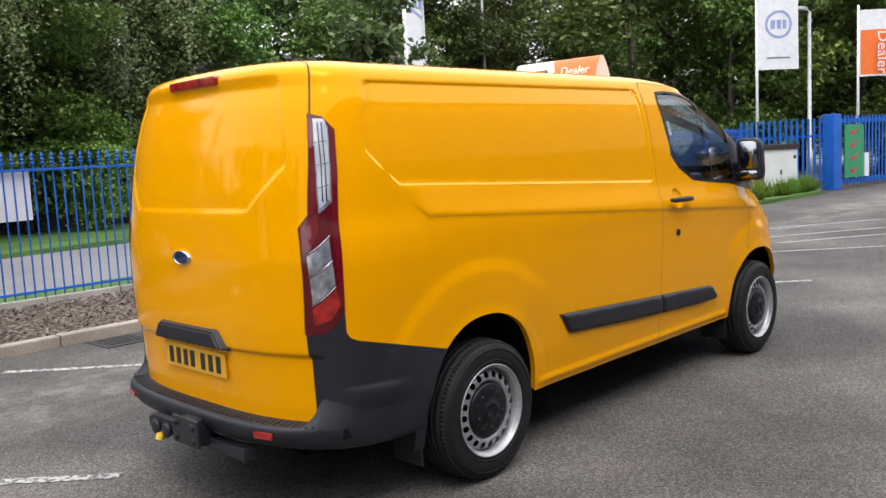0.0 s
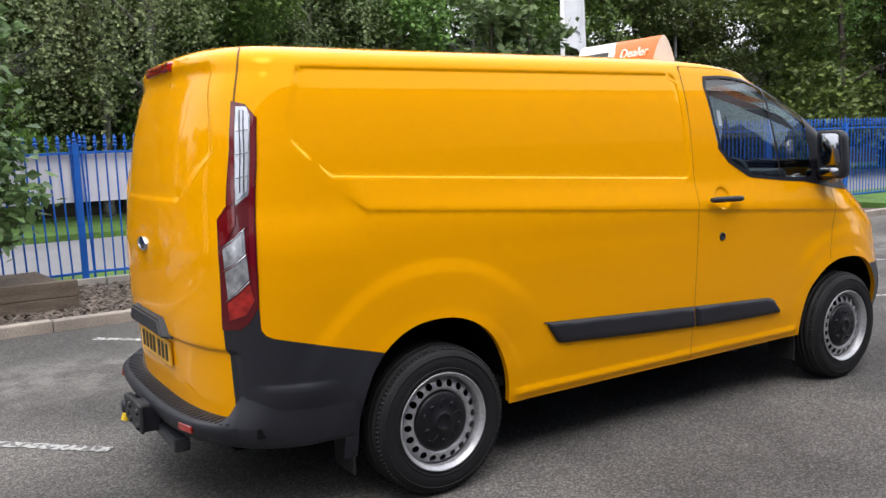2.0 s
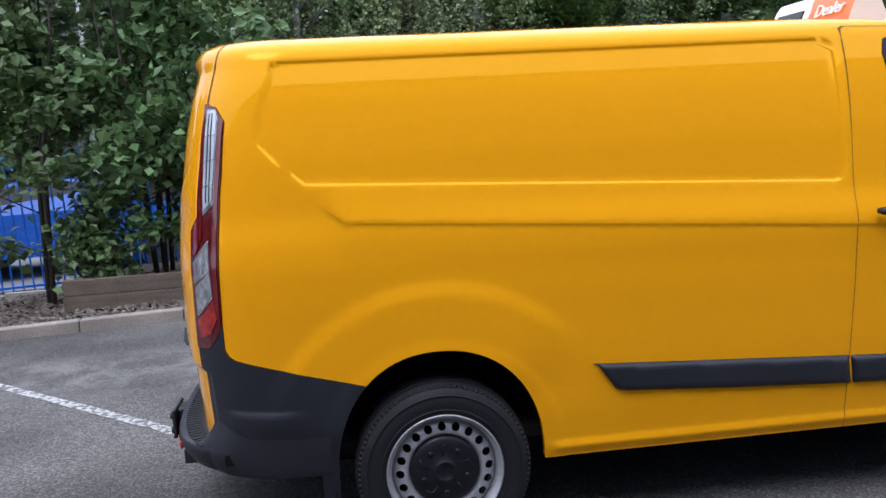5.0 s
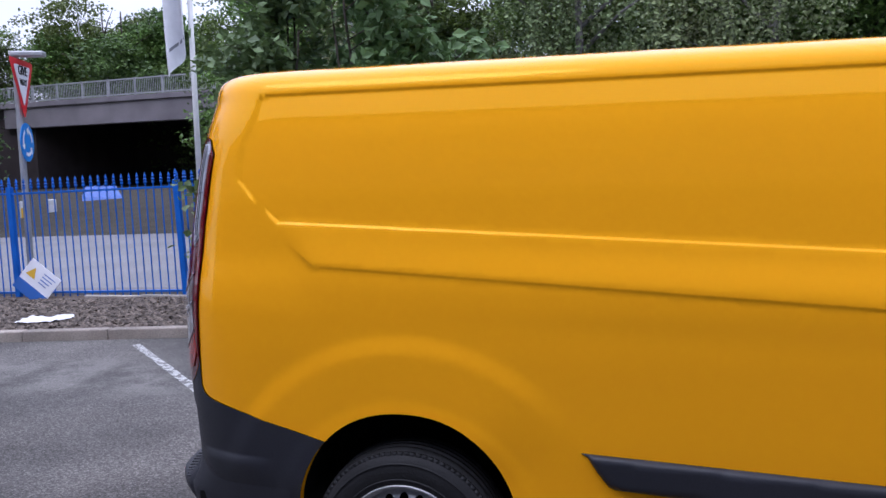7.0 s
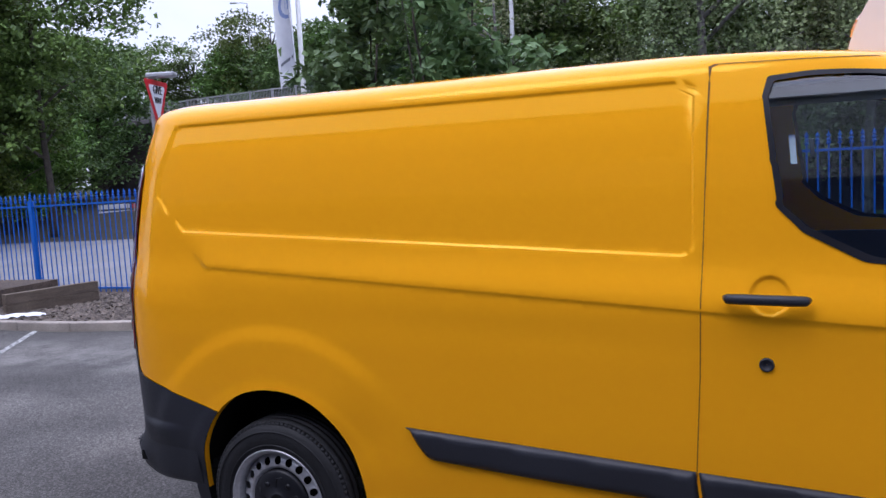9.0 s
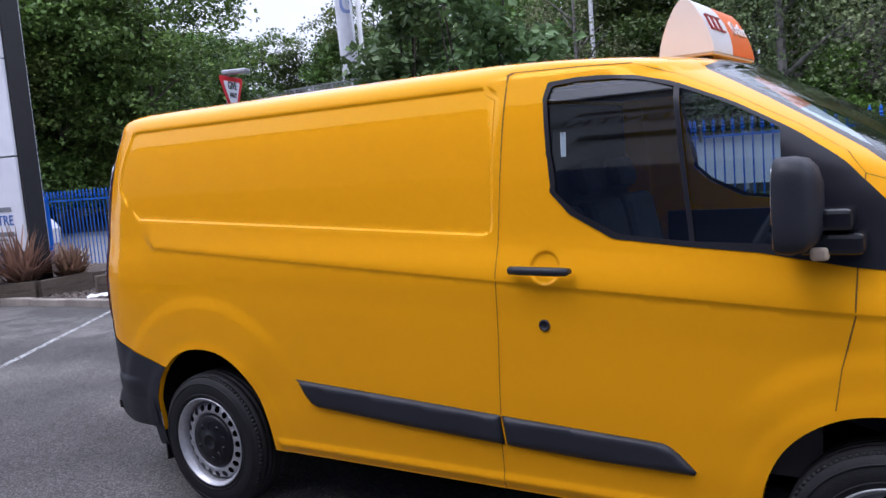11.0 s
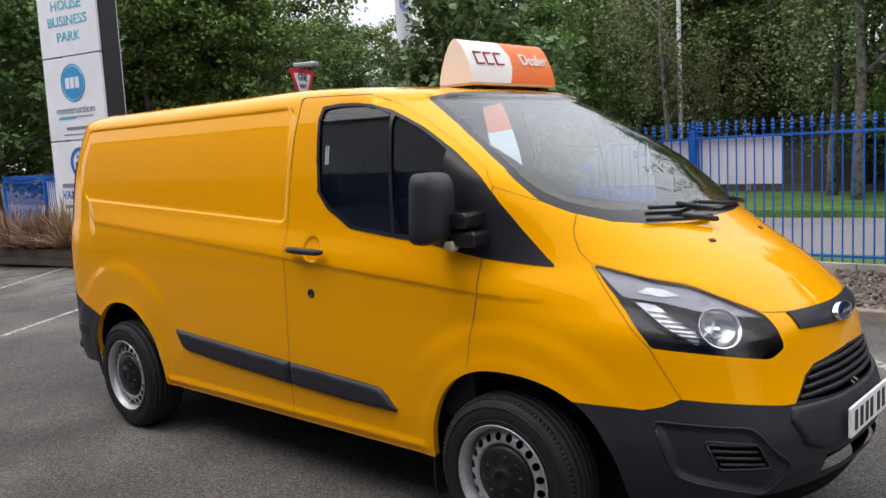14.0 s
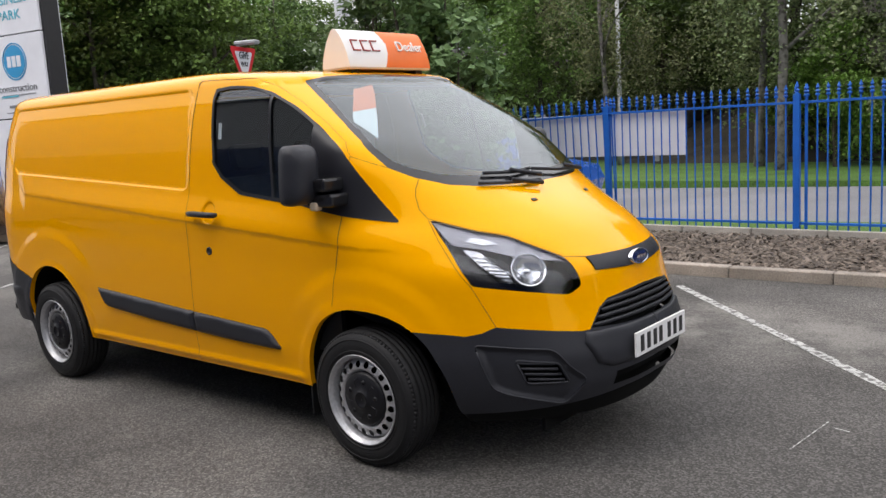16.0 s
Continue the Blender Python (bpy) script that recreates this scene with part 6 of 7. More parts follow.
def build_van():
    van = thing("van", "bright yellow panel van with black bumpers and steel wheels", "van")
    P, T, reg = body_regions()
    Y, B = M["yellow"], M["plastic"]

    def get(*names):
        return T[np.isin(reg, names)]

    # panels that cross the middle
    skin("roof", P, get("roof"), Y, van, both=True)
    skin("tailgate", P, get("tailgate"), Y, van, both=True)
    skin("bonnet", P, get("bonnet"), Y, van, both=True)
    bump = skin("front_bumper", P, get("front_bumper"), B, van, both=True, label="grained dark grey plastic front bumper")
    skin("windscreen", P, get("windscreen"), M["glass_screen"], van, both=True, label="clear windscreen").visible_shadow = False
    skin("windscreen_border", P, get("windscreen_border"), M["gloss_black"], van, both=True, label="black windscreen edge band")
    skin("nose_bar", P, get("nose_bar"), B, van, out=0.006, both=True, label="black bar between the headlamps")
    grille = skin("grille", P, get("grille"), M["dark_under"], van, out=-0.045, both=True, label="dark slatted front grille")
    skin("front_valance", P, get("front_valance"), M["dark_under"], bump, out=-0.015, both=True)
    skin("lower_intake", P, get("intake"), M["dark_under"], bump, out=-0.04, both=True)
    doors = {}
    for s in (1, -1):
        skin("side_panel", P, get("side_panel"), Y, van, side=s)
        skin("wing", P, get("wing"), Y, van, side=s)
        d = doors[s] = skin("door", P, get("door"), Y, van, side=s)
        skin("window_surround", P, get("window_surround"), M["trim_black"], d, out=0.003, side=s, label="black window surround")
        skin("door_glass", P, get("door_glass"), M["glass_side"], d, out=-0.006, side=s, label="dark door glass", flat=True).visible_shadow = False
        skin("rear_corner_trim", P, get("rear_corner_trim"), B, van, out=0.004, side=s, label="grained dark grey rear corner trim")
        skin("fog_grille_back", P, get("fog_grille"), M["dark_under"], bump, out=-0.035, side=s)
        lens = skin("head_lamp", P, get("head_lamp"), M["lens_clear"], van, side=s, label="headlamp with clear lens and bright reflectors")
        lens.visible_shadow = False
        head_lamp(lens, s)
        tail_lamp(P, get("tail_lamp"), van, s)
        # shut lines
        for line in (side_pts([(1.599, .33)]) + DOOR[1:-3] + [(4.15, .70), (4.158, .765)][1:], TAIL[8:] + [(0.606, 1.84), (0.640, 1.95), (0.63, 2.0)], [(0.530, .832), (0.530, .432), (0.0, .432)], [(4.842, 1.40), (4.66, 1.462)],
                     [(4.834, 1.161), (4.79, .882), (4.842, .708)], BONNET[5:] + [BONNET[0]]):
            seam(line, van, s, 0.009 if line[0] == TAIL[8] else 0.0028)
        # side rubbing strips
        for poly in (STRIP_R, STRIP_F):
            plate_on("rubbing_strip", poly, B, van, 0.022, 0.004, s, "dark grey side rubbing strip", 0.014, 0.012)
        door_furniture(d, s)
        mirror(d, s)
        fog_slats(bump, s)
    # grille slats and lower bars
    for i in range(4):
        v = 0.672 + i * 0.028
        bar_on("slat", [(5.225 + i * 0.028, v), (5.33 + i * 0.012, v + 0.006), (5.46, v + 0.008), (U_ALL, v + 0.01)], grille, 0.009, -0.004)
    nose_parts(van, bump)
    rear_parts(van)
    cab(van)
    underside(van)
    for x in (0.0, 2.933):
        for s in (1, -1):
            wheel(van, x, s)
    wipers(van)
    return van


STRIP_R = [(2.037, .682), (2.055, .672), (2.108, .578), (2.125, .570), (3.006, .513), (3.008, .624)]
STRIP_F = [(3.018, .623), (3.016, .512), (3.685, .493), (3.69, .502), (3.64, .560), (3.615, .583), (3.59, .592)]


def bar_on(name, pts, parent, r, out, both=True):
    """A thin bar that follows the surface, mirrored across the middle."""
    d = np.array(dense(pts, 0.03, False))
    d[:, 0] = np.clip(d[:, 0], 0, U_ALL)
    X = van_surface(d[:, 0], d[:, 1]) + surface_normals(d) * out
    L = [tuple(p) for p in X]
    if both:
        L[-1] = (L[-1][0], 0.0, L[-1][2])
        L = L + [(x, -y, z) for x, y, z in L[-2::-1]]
    bm = bmesh.new()
    tube(bm, L, r, 6)
    return part(name, bm, M["plastic"], parent, smooth=True)


def on_surface(u, v, out=0.0):
    q = np.array([[u, v]])
    return Vector((van_surface(q[:, 0], q[:, 1]) + surface_normals(q) * out)[0]), Vector(surface_normals(q)[0])


def frame_at(u, v, out=0.0, side=1):
    """A pose on the surface: local y points inwards, local z up."""
    p, n = on_surface(u, v, out)
    if side < 0:
        p, n = Vector((p.x, -p.y, p.z)), Vector((n.x, -n.y, n.z))
    yv = -n
    xv = yv.cross(Vector((0, 0, 1))).normalized()
    zv = xv.cross(yv)
    return Matrix.Translation(p) @ Matrix((xv, yv, zv)).transposed().to_4x4()


def mirrored(ob, s):
    """Moves a part to the other side of the van where s is negative."""
    if s < 0:
        ob.data.transform(Matrix.Diagonal((1, -1, 1, 1)))
        ob.data.flip_normals()


def head_lamp(lens, s):
    """Black housing behind the lens, a round and a slanted reflector, a grey upper light band."""
    P, T = patch(LAMP, 0.02)
    skin("lamp_housing", P, T, M["gloss_black"], lens, out=-0.06, side=s)
    band = [(4.845, 1.158), (4.965, 1.100), (5.055, 1.074), (5.12, 1.024), (5.195, .965), (5.12, .978), (5.02, 1.0), (4.93, 1.036), (4.832, 1.06)]
    P, T = patch(band, 0.015)
    skin("upper_light_band", P, T, M["lamp_band"], lens, out=-0.014, side=s, label="pale silver indicator band")
    P, T = patch([(4.885, 1.070), (4.93, 1.085), (4.965, 1.078), (5.00, 1.052), (4.94, 1.052)], 0.012)
    skin("indicator", P, T, M["lens_silver"], lens, out=-0.009, side=s)
    turn = Matrix.Rotation(radians(90), 4, "X")
    r = 0.074
    m = frame_at(5.03, .945, -0.012, s) @ turn
    bm = bmesh.new()
    lathe(bm, [(r * 1.06, 0.0), (r, 0.0), (r * 0.92, -0.018), (r * 0.65, -0.036), (0.014, -0.046)], 28, m=m)
    part("reflector", bm, M["bowl"], lens, smooth=True)
    bm = bmesh.new()
    lathe(bm, [(0.001, -0.012), (r * 0.26, -0.016), (r * 0.30, -0.044)], 16, m=m)
    part("bulb_cover", bm, M["chrome"], lens, smooth=True)
    P, T = patch([(4.858, 1.045), (4.905, 1.040), (4.938, .995), (4.968, .925), (4.972, .897), (4.930, .888), (4.882, .95)], 0.012)
    skin("reflector", P, T, M["bowl"], lens, out=-0.028, side=s, label="slanted bright reflector")
    for i in range(5):
        mirrored(bar_on("rib", [(4.915 + 0.012 * i, 1.015 - 0.006 * i), (4.945 + 0.010 * i, .95 - 0.006 * i), (4.955 + 0.008 * i, .885 - 0.003 * i)], lens, 0.0022, -0.018, False), s)
    for i in range(7):
        mirrored(bar_on("rib", [(4.868 + 0.004 * i, 1.012 - 0.018 * i), (4.935 + 0.002 * i, 1.002 - 0.018 * i)], lens, 0.002, -0.022, False), s)


def tail_lamp(P, T, van, s):
    lamp = skin("tail_lamp", P, T, M["lens_dark"], van, out=0.006, side=s, label="tall red tail lamp with clear reversing segments")
    shapes = [
        ("lens_segment", M["lens_red"], [(0.594, 1.700), (0.608, 1.698), (0.608, 1.34), (0.600, 1.33), (0.577, 1.305), (0.591, 1.52)], 0.009),
        ("reflector_frame", M["lens_silver"], [(0.610, 1.697), (0.656, 1.694), (0.673, 1.657), (0.670, 1.50), (0.665, 1.362), (0.610, 1.318), (0.610, 1.5)], 0.008),
        ("lens_segment", M["lens_white"], [(0.615, 1.689), (0.654, 1.687), (0.668, 1.652), (0.665, 1.50), (0.660, 1.374), (0.615, 1.336), (0.615, 1.5)], 0.0105),
        ("lens_segment", M["lens_dark"], [(0.613, 1.312), (0.662, 1.350), (0.658, 1.240), (0.600, 1.195), (0.610, 1.25)], 0.009),
        ("lens_segment", M["lens_red"], [(0.540, 1.262), (0.575, 1.300), (0.608, 1.325), (0.604, 1.245), (0.565, 1.175), (0.540, 1.155)], 0.010),
        ("lens_segment", M["lens_silver"], [(0.552, 1.150), (0.60, 1.187), (0.636, 1.224), (0.638, 1.137), (0.60, 1.100), (0.555, 1.075)], 0.010),
        ("lens_segment", M["lens_silver"], [(0.556, 1.063), (0.60, 1.090), (0.640, 1.127), (0.644, 1.035), (0.60, .990), (0.560, .955)], 0.010),
        ("lens_segment", M["lens_bright_red"], [(0.558, .940), (0.60, .974), (0.645, 1.018), (0.660, .955), (0.625, .895), (0.562, .872)], 0.010),
        ("lens_segment", M["lens_red"], [(0.680, 1.665), (0.700, 1.645), (0.692, 1.47), (0.676, 1.25), (0.668, .935), (0.652, 1.00), (0.655, 1.25), (0.672, 1.47)], 0.009),
    ]
    for nm, mat, poly, out in shapes:
        plate_on(nm, poly, mat, lamp, out, -0.005, s, step=0.014)
    for k in range(2):
        u = 0.629 + 0.016 * k
        mirrored(bar_on("rib", [(u, 1.68), (u + 0.004, 1.52), (u + 0.001, 1.365)], lamp, 0.0025, 0.0105, False), s)
    for pts in ([(0.615, 1.60), (0.667, 1.605)], [(0.615, 1.51), (0.666, 1.518)], [(0.615, 1.42), (0.663, 1.43)], [(0.553, 1.068), (0.60, 1.094), (0.641, 1.132)], [(0.548, 1.155), (0.60, 1.191), (0.640, 1.23)], [(0.556, .948), (0.60, .982), (0.646, 1.027)]):
        rib = bar_on("rib", pts, lamp, 0.002, 0.0115, False)
        rib.data.materials[0] = M["bowl"] if pts[0][1] < 1.2 else M["lens_silver"]
        mirrored(rib, s)


def door_furniture(door, s):
    bm = bmesh.new()
    y = -0.958
    tube(bm, [(1.712, y + 0.02, 1.184), (1.720, y, 1.184), (1.76, y - 0.006, 1.184), (1.90, y - 0.006, 1.181), (1.935, y, 1.180), (1.942, y + 0.02, 1.180)], [0.010, 0.015, 0.016, 0.016, 0.015, 0.010], 12)
    bmesh.ops.transform(bm, matrix=Matrix.Diagonal((1, s, 1, 1)), verts=bm.verts)
    if s < 0:
        bmesh.ops.reverse_faces(bm, faces=bm.faces)
    part("door_handle", bm, M["plastic"], door, "black door pull handle", True)
    u = side_u(1.824, .98)
    m = frame_at(u, .98, 0.0, s)
    bm = bmesh.new()
    lathe(bm, [(0.022, 0.0), (0.021, 0.006), (0.016, 0.008), (0.015, 0.003), (0.001, 0.003)], 20, m=m @ Matrix.Rotation(radians(90), 4, "X"))
    part("door_lock", bm, M["plastic"], door, "round black door lock", True)
    plate_on("glass_label", [(u_of_x(1.888, 1.66), 1.66), (u_of_x(1.906, 1.66), 1.66), (u_of_x(1.911, 1.575), 1.575), (u_of_x(1.894, 1.575), 1.575)], M["paper"], door, -0.009, 0.002, s, "small white label on the glass", step=0.02)


def mirror(door, s):
    def loft(rings, mat, nm, parent, label=""):
        bm = bmesh.new()
        vr = [[bm.verts.new((x, s * y, z)) for x, y, z in r] for r in rings]
        n = len(vr[0])
        for a, b in zip(vr, vr[1:]):
            for k in range(n):
                bm.faces.new((a[k], a[(k + 1) % n], b[(k + 1) % n], b[k]))
        bm.faces.new(vr[0][::-1])
        bm.faces.new(vr[-1])
        bmesh.ops.recalc_face_normals(bm, faces=bm.faces)
        return part(nm, bm, mat, parent, label, True)

    def ring(cx, cy, cz, hx, hy, hz, lean=0.0, n=32, power=6.0):
        out = []
        for k in range(n):
            a = 2 * math.pi * k / n
            c, q = math.cos(a), math.sin(a)
            r = (abs(c) ** power + abs(q) ** power) ** (-1 / power)
            out.append((cx, cy + hy * r * c + lean * q, cz + hz * r * q))
        return out

    # the housing tapers forwards; its glass looks back
    rings = [ring(2.645, -1.005, 1.39, 0, 0.074, 0.128, 0.012), ring(2.650, -1.005, 1.39, 0, 0.082, 0.138, 0.012), ring(2.69, -1.003, 1.39, 0, 0.083, 0.140, 0.012), ring(2.725, -1.0, 1.39, 0, 0.078, 0.132, 0.012), ring(2.75, -0.995, 1.387, 0, 0.062, 0.11, 0.01), ring(2.765, -0.99, 1.385, 0, 0.036, 0.07, 0.006)]
    h = loft(rings, M["plastic"], "mirror_housing", door, "black door mirror housing")
    loft([ring(2.640, -1.005, 1.42, 0, 0.064, 0.09, 0.01), ring(2.646, -1.005, 1.42, 0, 0.066, 0.092, 0.01)], M["mirror"], "mirror_glass", h, "mirror glass")
    loft([ring(2.640, -1.005, 1.29, 0, 0.06, 0.024), ring(2.646, -1.005, 1.29, 0, 0.062, 0.026)], M["mirror"], "mirror_glass", h, "mirror glass")
    bm = bmesh.new()
    box(bm, 2.68, 2.84, -0.985, -0.83, 1.308, 1.372, bevel=0.014)
    box(bm, 2.69, 2.87, -0.975, -0.82, 1.238, 1.300, bevel=0.014)
    bmesh.ops.transform(bm, matrix=Matrix.Diagonal((1, s, 1, 1)), verts=bm.verts)
    bmesh.ops.recalc_face_normals(bm, faces=bm.faces)
    part("mirror_arm", bm, M["gloss_black"], door, "glossy black mirror arm", False)
    bm = bmesh.new()
    box(bm, 2.725, 2.775, -0.985, -0.945, 1.222, 1.262, bevel=0.010)
    bmesh.ops.transform(bm, matrix=Matrix.Diagonal((1, s, 1, 1)), verts=bm.verts)
    bmesh.ops.recalc_face_normals(bm, faces=bm.faces)
    part("indicator_lens", bm, M["buff"], h, "amber repeater lens")


def fog_slats(bump, s):
    mirrored(bar_on("fog_surround_lip", FOG + FOG[:1], bump, 0.005, -0.001, False), s)
    mirrored(bar_on("fog_grille_rim", FOGGRILLE + FOGGRILLE[:1], bump, 0.006, 0.001, False), s)
    plate_on("plate_carrier", CARRIER, M["plastic"], bump, 0.014, 0.004, s, "", 0.012, 0.012)
    for i in range(4):
        v = .463 + i * .025
        mirrored(bar_on("fog_slat", [(4.915 - 0.012 * i, v + 0.006), (5.055 - 0.012 * i, v - 0.008)], bump, 0.0065, 0.0, False), s)


CARRIER = [(5.175, .648), (5.155, .602), (5.195, .509), (5.265, .480), (5.45, .484), (U_ALL, .486), (U_ALL, .646), (5.40, .645)]


def nose_parts(van, bump):
    # badge
    m = Matrix.Translation((3.905, 0, .922)) @ Matrix.Rotation(radians(-12), 4, "Y") @ Matrix.Rotation(radians(90), 4, "Y") @ Matrix.Diagonal((0.42, 1, 1, 1))
    bm = bmesh.new()
    lathe(bm, [(0.088, -0.02), (0.088, -0.006), (0.082, 0.0), (0.076, -0.003)], 32, m=m)
    b = part("badge", bm, M["chrome"], van, "oval badge with chrome rim", True)
    bm = bmesh.new()
    lathe(bm, [(0.080, -0.004), (0.04, 0.0), (0.001, 0.001)], 32, m=m)
    part("badge_face", bm, M["badge_blue"], b, "", True)
    for y0, y1 in ((-0.045, -0.015), (-0.008, 0.012), (0.02, 0.045)):
        part("badge_mark", boxm(3.904, 3.909, y0, y1, .916, .929), M["chrome"], b)
    # number plate
    pl = part("number_plate", boxm(3.992, 4.004, -0.26, 0.26, .503, .615, bevel=0.003), M["plate_white"], van, "white front number plate")
    for i, y in enumerate((-0.205, -0.14, -0.075, -0.015, 0.075, 0.14, 0.205)):
        part("plate_bar", boxm(4.0045, 4.006, y - 0.017, y + 0.017, .522, .597), M["print_black"], pl)
    # bonnet washer jets
    for sgn in (1, -1):
        m = frame_at(5.37, 1.205, 0.0, sgn)
        part("washer_jet", boxm(-0.016, 0.016, -0.006, 0.002, -0.009, 0.009, bevel=0.002), M["plastic"], van, at=m)


def rear_parts(van):
    # bumper step that wraps round the back
    us = np.concatenate([np.linspace(0, 0.62, 40), np.linspace(0.63, 1.09, 30)])
    prof = [(.460, 0.0), (.457, 1.0), (.449, 1.10), (.435, 1.15), (.415, 1.14), (.395, 1.06), (.365, 0.88), (.348, 0.45), (.342, -0.2)]
    vs, fs = [], []
    for u in us:
        merge = float(smooth01((u - 0.50) / 0.07))
        fade = 1 - float(smooth01((u - 0.40) / 0.36))
        for v, k in prof:
            # past the tailgate the step rises into the corner trim
            if v > 0.455:
                v = v + merge * (0.13 if k == 0 else 0.05)
                k = k * (1 - 0.62 * merge)
            p, n = on_surface(u, v)
            o = k * (0.085 * fade + 0.009) - 0.006 * merge * (k <= 0)
            vs.append((p.x + n.x * o, p.y + n.y * o, v))
    k, m = len(prof), len(us)
    fs = [(i * k + j, i * k + j + 1, (i + 1) * k + j + 1, (i + 1) * k + j) for i in range(m - 1) for j in range(k - 1)]
    off = len(vs)
    vs += [(x, -y, z) for x, y, z in vs]
    fs += [tuple(off + i for i in f[::-1]) for f in fs]
    rb = new("rear_bumper", raw_mesh("rear_bumper", vs, [f[::-1] for f in fs], M["plastic"], True))
    rb.parent = van
    tagged(rb, "grained dark grey rear bumper with step")
    bmx = bmesh.new()
    bmx.from_mesh(rb.data)
    bmesh.ops.remove_doubles(bmx, verts=bmx.verts, dist=0.0005)
    bmesh.ops.recalc_face_normals(bmx, faces=bmx.faces)
    bmx.to_mesh(rb.data)
    bmx.free()
    for i in range(26):
        u = 0.01 + i * 0.021
        for s in (1, -1):
            p, n = on_surface(u, .445)
            part("tread_rib", boxm(-0.004, 0.004, -0.078, -0.012, 0.0, 0.004), M["plastic"], rb,
                 at=Matrix.Translation((p.x, s * p.y, .4575)) @ Matrix.Rotation(math.atan2(s * n.y, n.x) + radians(90), 4, "Z"))
    for s in (1, -1):
        p, n = on_surface(0.39, .408)
        o = p + n * 0.112
        part("reflector", boxm(-0.05, 0.05, -0.004, 0.008, -0.015, 0.015, bevel=0.004), M["lens_bright_red"], rb, "red bumper reflector",
             at=Matrix.Translation((o.x, s * o.y, .418)) @ Matrix.Rotation(math.atan2(s * n.y, n.x) + radians(90), 4, "Z"))
    # tailgate grip over the plate
    bm = bmesh.new()
    f0 = [bm.verts.new((-1.012, y, z)) for y, z in [(-0.285, .742), (-0.235, .812), (0.235, .812), (0.285, .742)]]
    f1 = [bm.verts.new((-0.955, y, z)) for y, z in [(-0.315, .728), (-0.252, .828), (0.252, .828), (0.315, .728)]]
    bm.faces.new(f0)
    bm.faces.new(f1[::-1])
    for i in range(4):
        bm.faces.new((f0[i], f1[i], f1[(i + 1) % 4], f0[(i + 1) % 4]))
    bmesh.ops.recalc_face_normals(bm, faces=bm.faces)
    bmesh.ops.bevel(bm, geom=bm.edges[:], offset=0.008, segments=2, affect="EDGES")
    part("tailgate_grip", bm, M["plastic"], van, "black tailgate grip above the plate")
    pl = part("number_plate", boxm(-0.968, -0.958, -0.26, 0.26, .600, .712, bevel=0.003), M["plate_yellow"], van, "yellow rear number plate")
    for i, y in enumerate((0.205, 0.14, 0.075, 0.015, -0.075, -0.14, -0.205)):
        part("plate_bar", boxm(-0.971, -0.9685, y - 0.017, y + 0.017, .618, .694), M["print_black"], pl)
    m = Matrix.Translation((-0.984, 0.0, 1.127)) @ Matrix.Rotation(radians(-90), 4, "Y") @ Matrix.Diagonal((0.45, 1, 1, 1))
    bm = bmesh.new()
    lathe(bm, [(0.072, -0.004), (0.072, 0.008), (0.066, 0.013), (0.061, 0.008)], 32, m=m)
    b = part("badge", bm, M["chrome"], van, "oval badge with chrome rim", True)
    bm = bmesh.new()
    lathe(bm, [(0.064, 0.007), (0.03, 0.011), (0.001, 0.012)], 32, m=m)
    part("badge_face", bm, M["badge_blue"], b, "", True)
    bm = bmesh.new()
    box(bm, -0.872, -0.835, -0.2, 0.2, 1.876, 1.918, bevel=0.01)
    part("high_brake_light", bm, M["lens_bright_red"], van, "red high-level brake light")
    # tow bar
    t = part("tow_bar", boxm(-1.02, -0.96, -0.43, 0.40, .278, .332, bevel=0.008), M["plastic"], van, "black steel tow bar")
    part("bar_end", boxm(-1.024, -0.956, -0.442, -0.425, .274, .336, bevel=0.006), M["dash"], t)
    part("tow_bracket", boxm(-1.09, -1.0, -0.17, -0.04, .30, .43, bevel=0.012), M["plastic"], t)
    plate = part("tow_plate", boxm(-1.105, -1.09, -0.215, 0.0, .31, .435, bevel=0.004), M["dash"], t, "black drilled coupling plate")
    for y in (-0.18, -0.035):
        for z in (.34, .405):
            bm = bmesh.new()
            lathe(bm, [(0.016, 0.0), (0.015, 0.012), (0.001, 0.013)], 8, m=Matrix.Translation((-1.105, y, z)) @ Matrix.Rotation(radians(-90), 4, "Y"))
            part("bolt", bm, M["dash"], plate)
    part("socket_arm", boxm(-1.075, -1.04, 0.0, 0.25, .32, .385, bevel=0.004), M["dash"], t)
    for y in (0.09, 0.19):
        bm = bmesh.new()
        lathe(bm, [(0.001, -0.03), (0.028, -0.03), (0.030, 0.012), (0.036, 0.014), (0.036, 0.024), (0.024, 0.03), (0.001, 0.031)], 16, m=Matrix.Translation((-1.07, y, .335)) @ Matrix.Rotation(radians(-90), 4, "Y"))
        part("socket", bm, M["plastic"], t, "black round trailer socket", True)
    bm = bmesh.new()
    tube(bm, [(-1.09, 0.14, .312), (-1.10, 0.14, .284)], 0.020, 12)
    part("socket_plug", bm, M["yellow_plug"], t, "yellow socket plug")


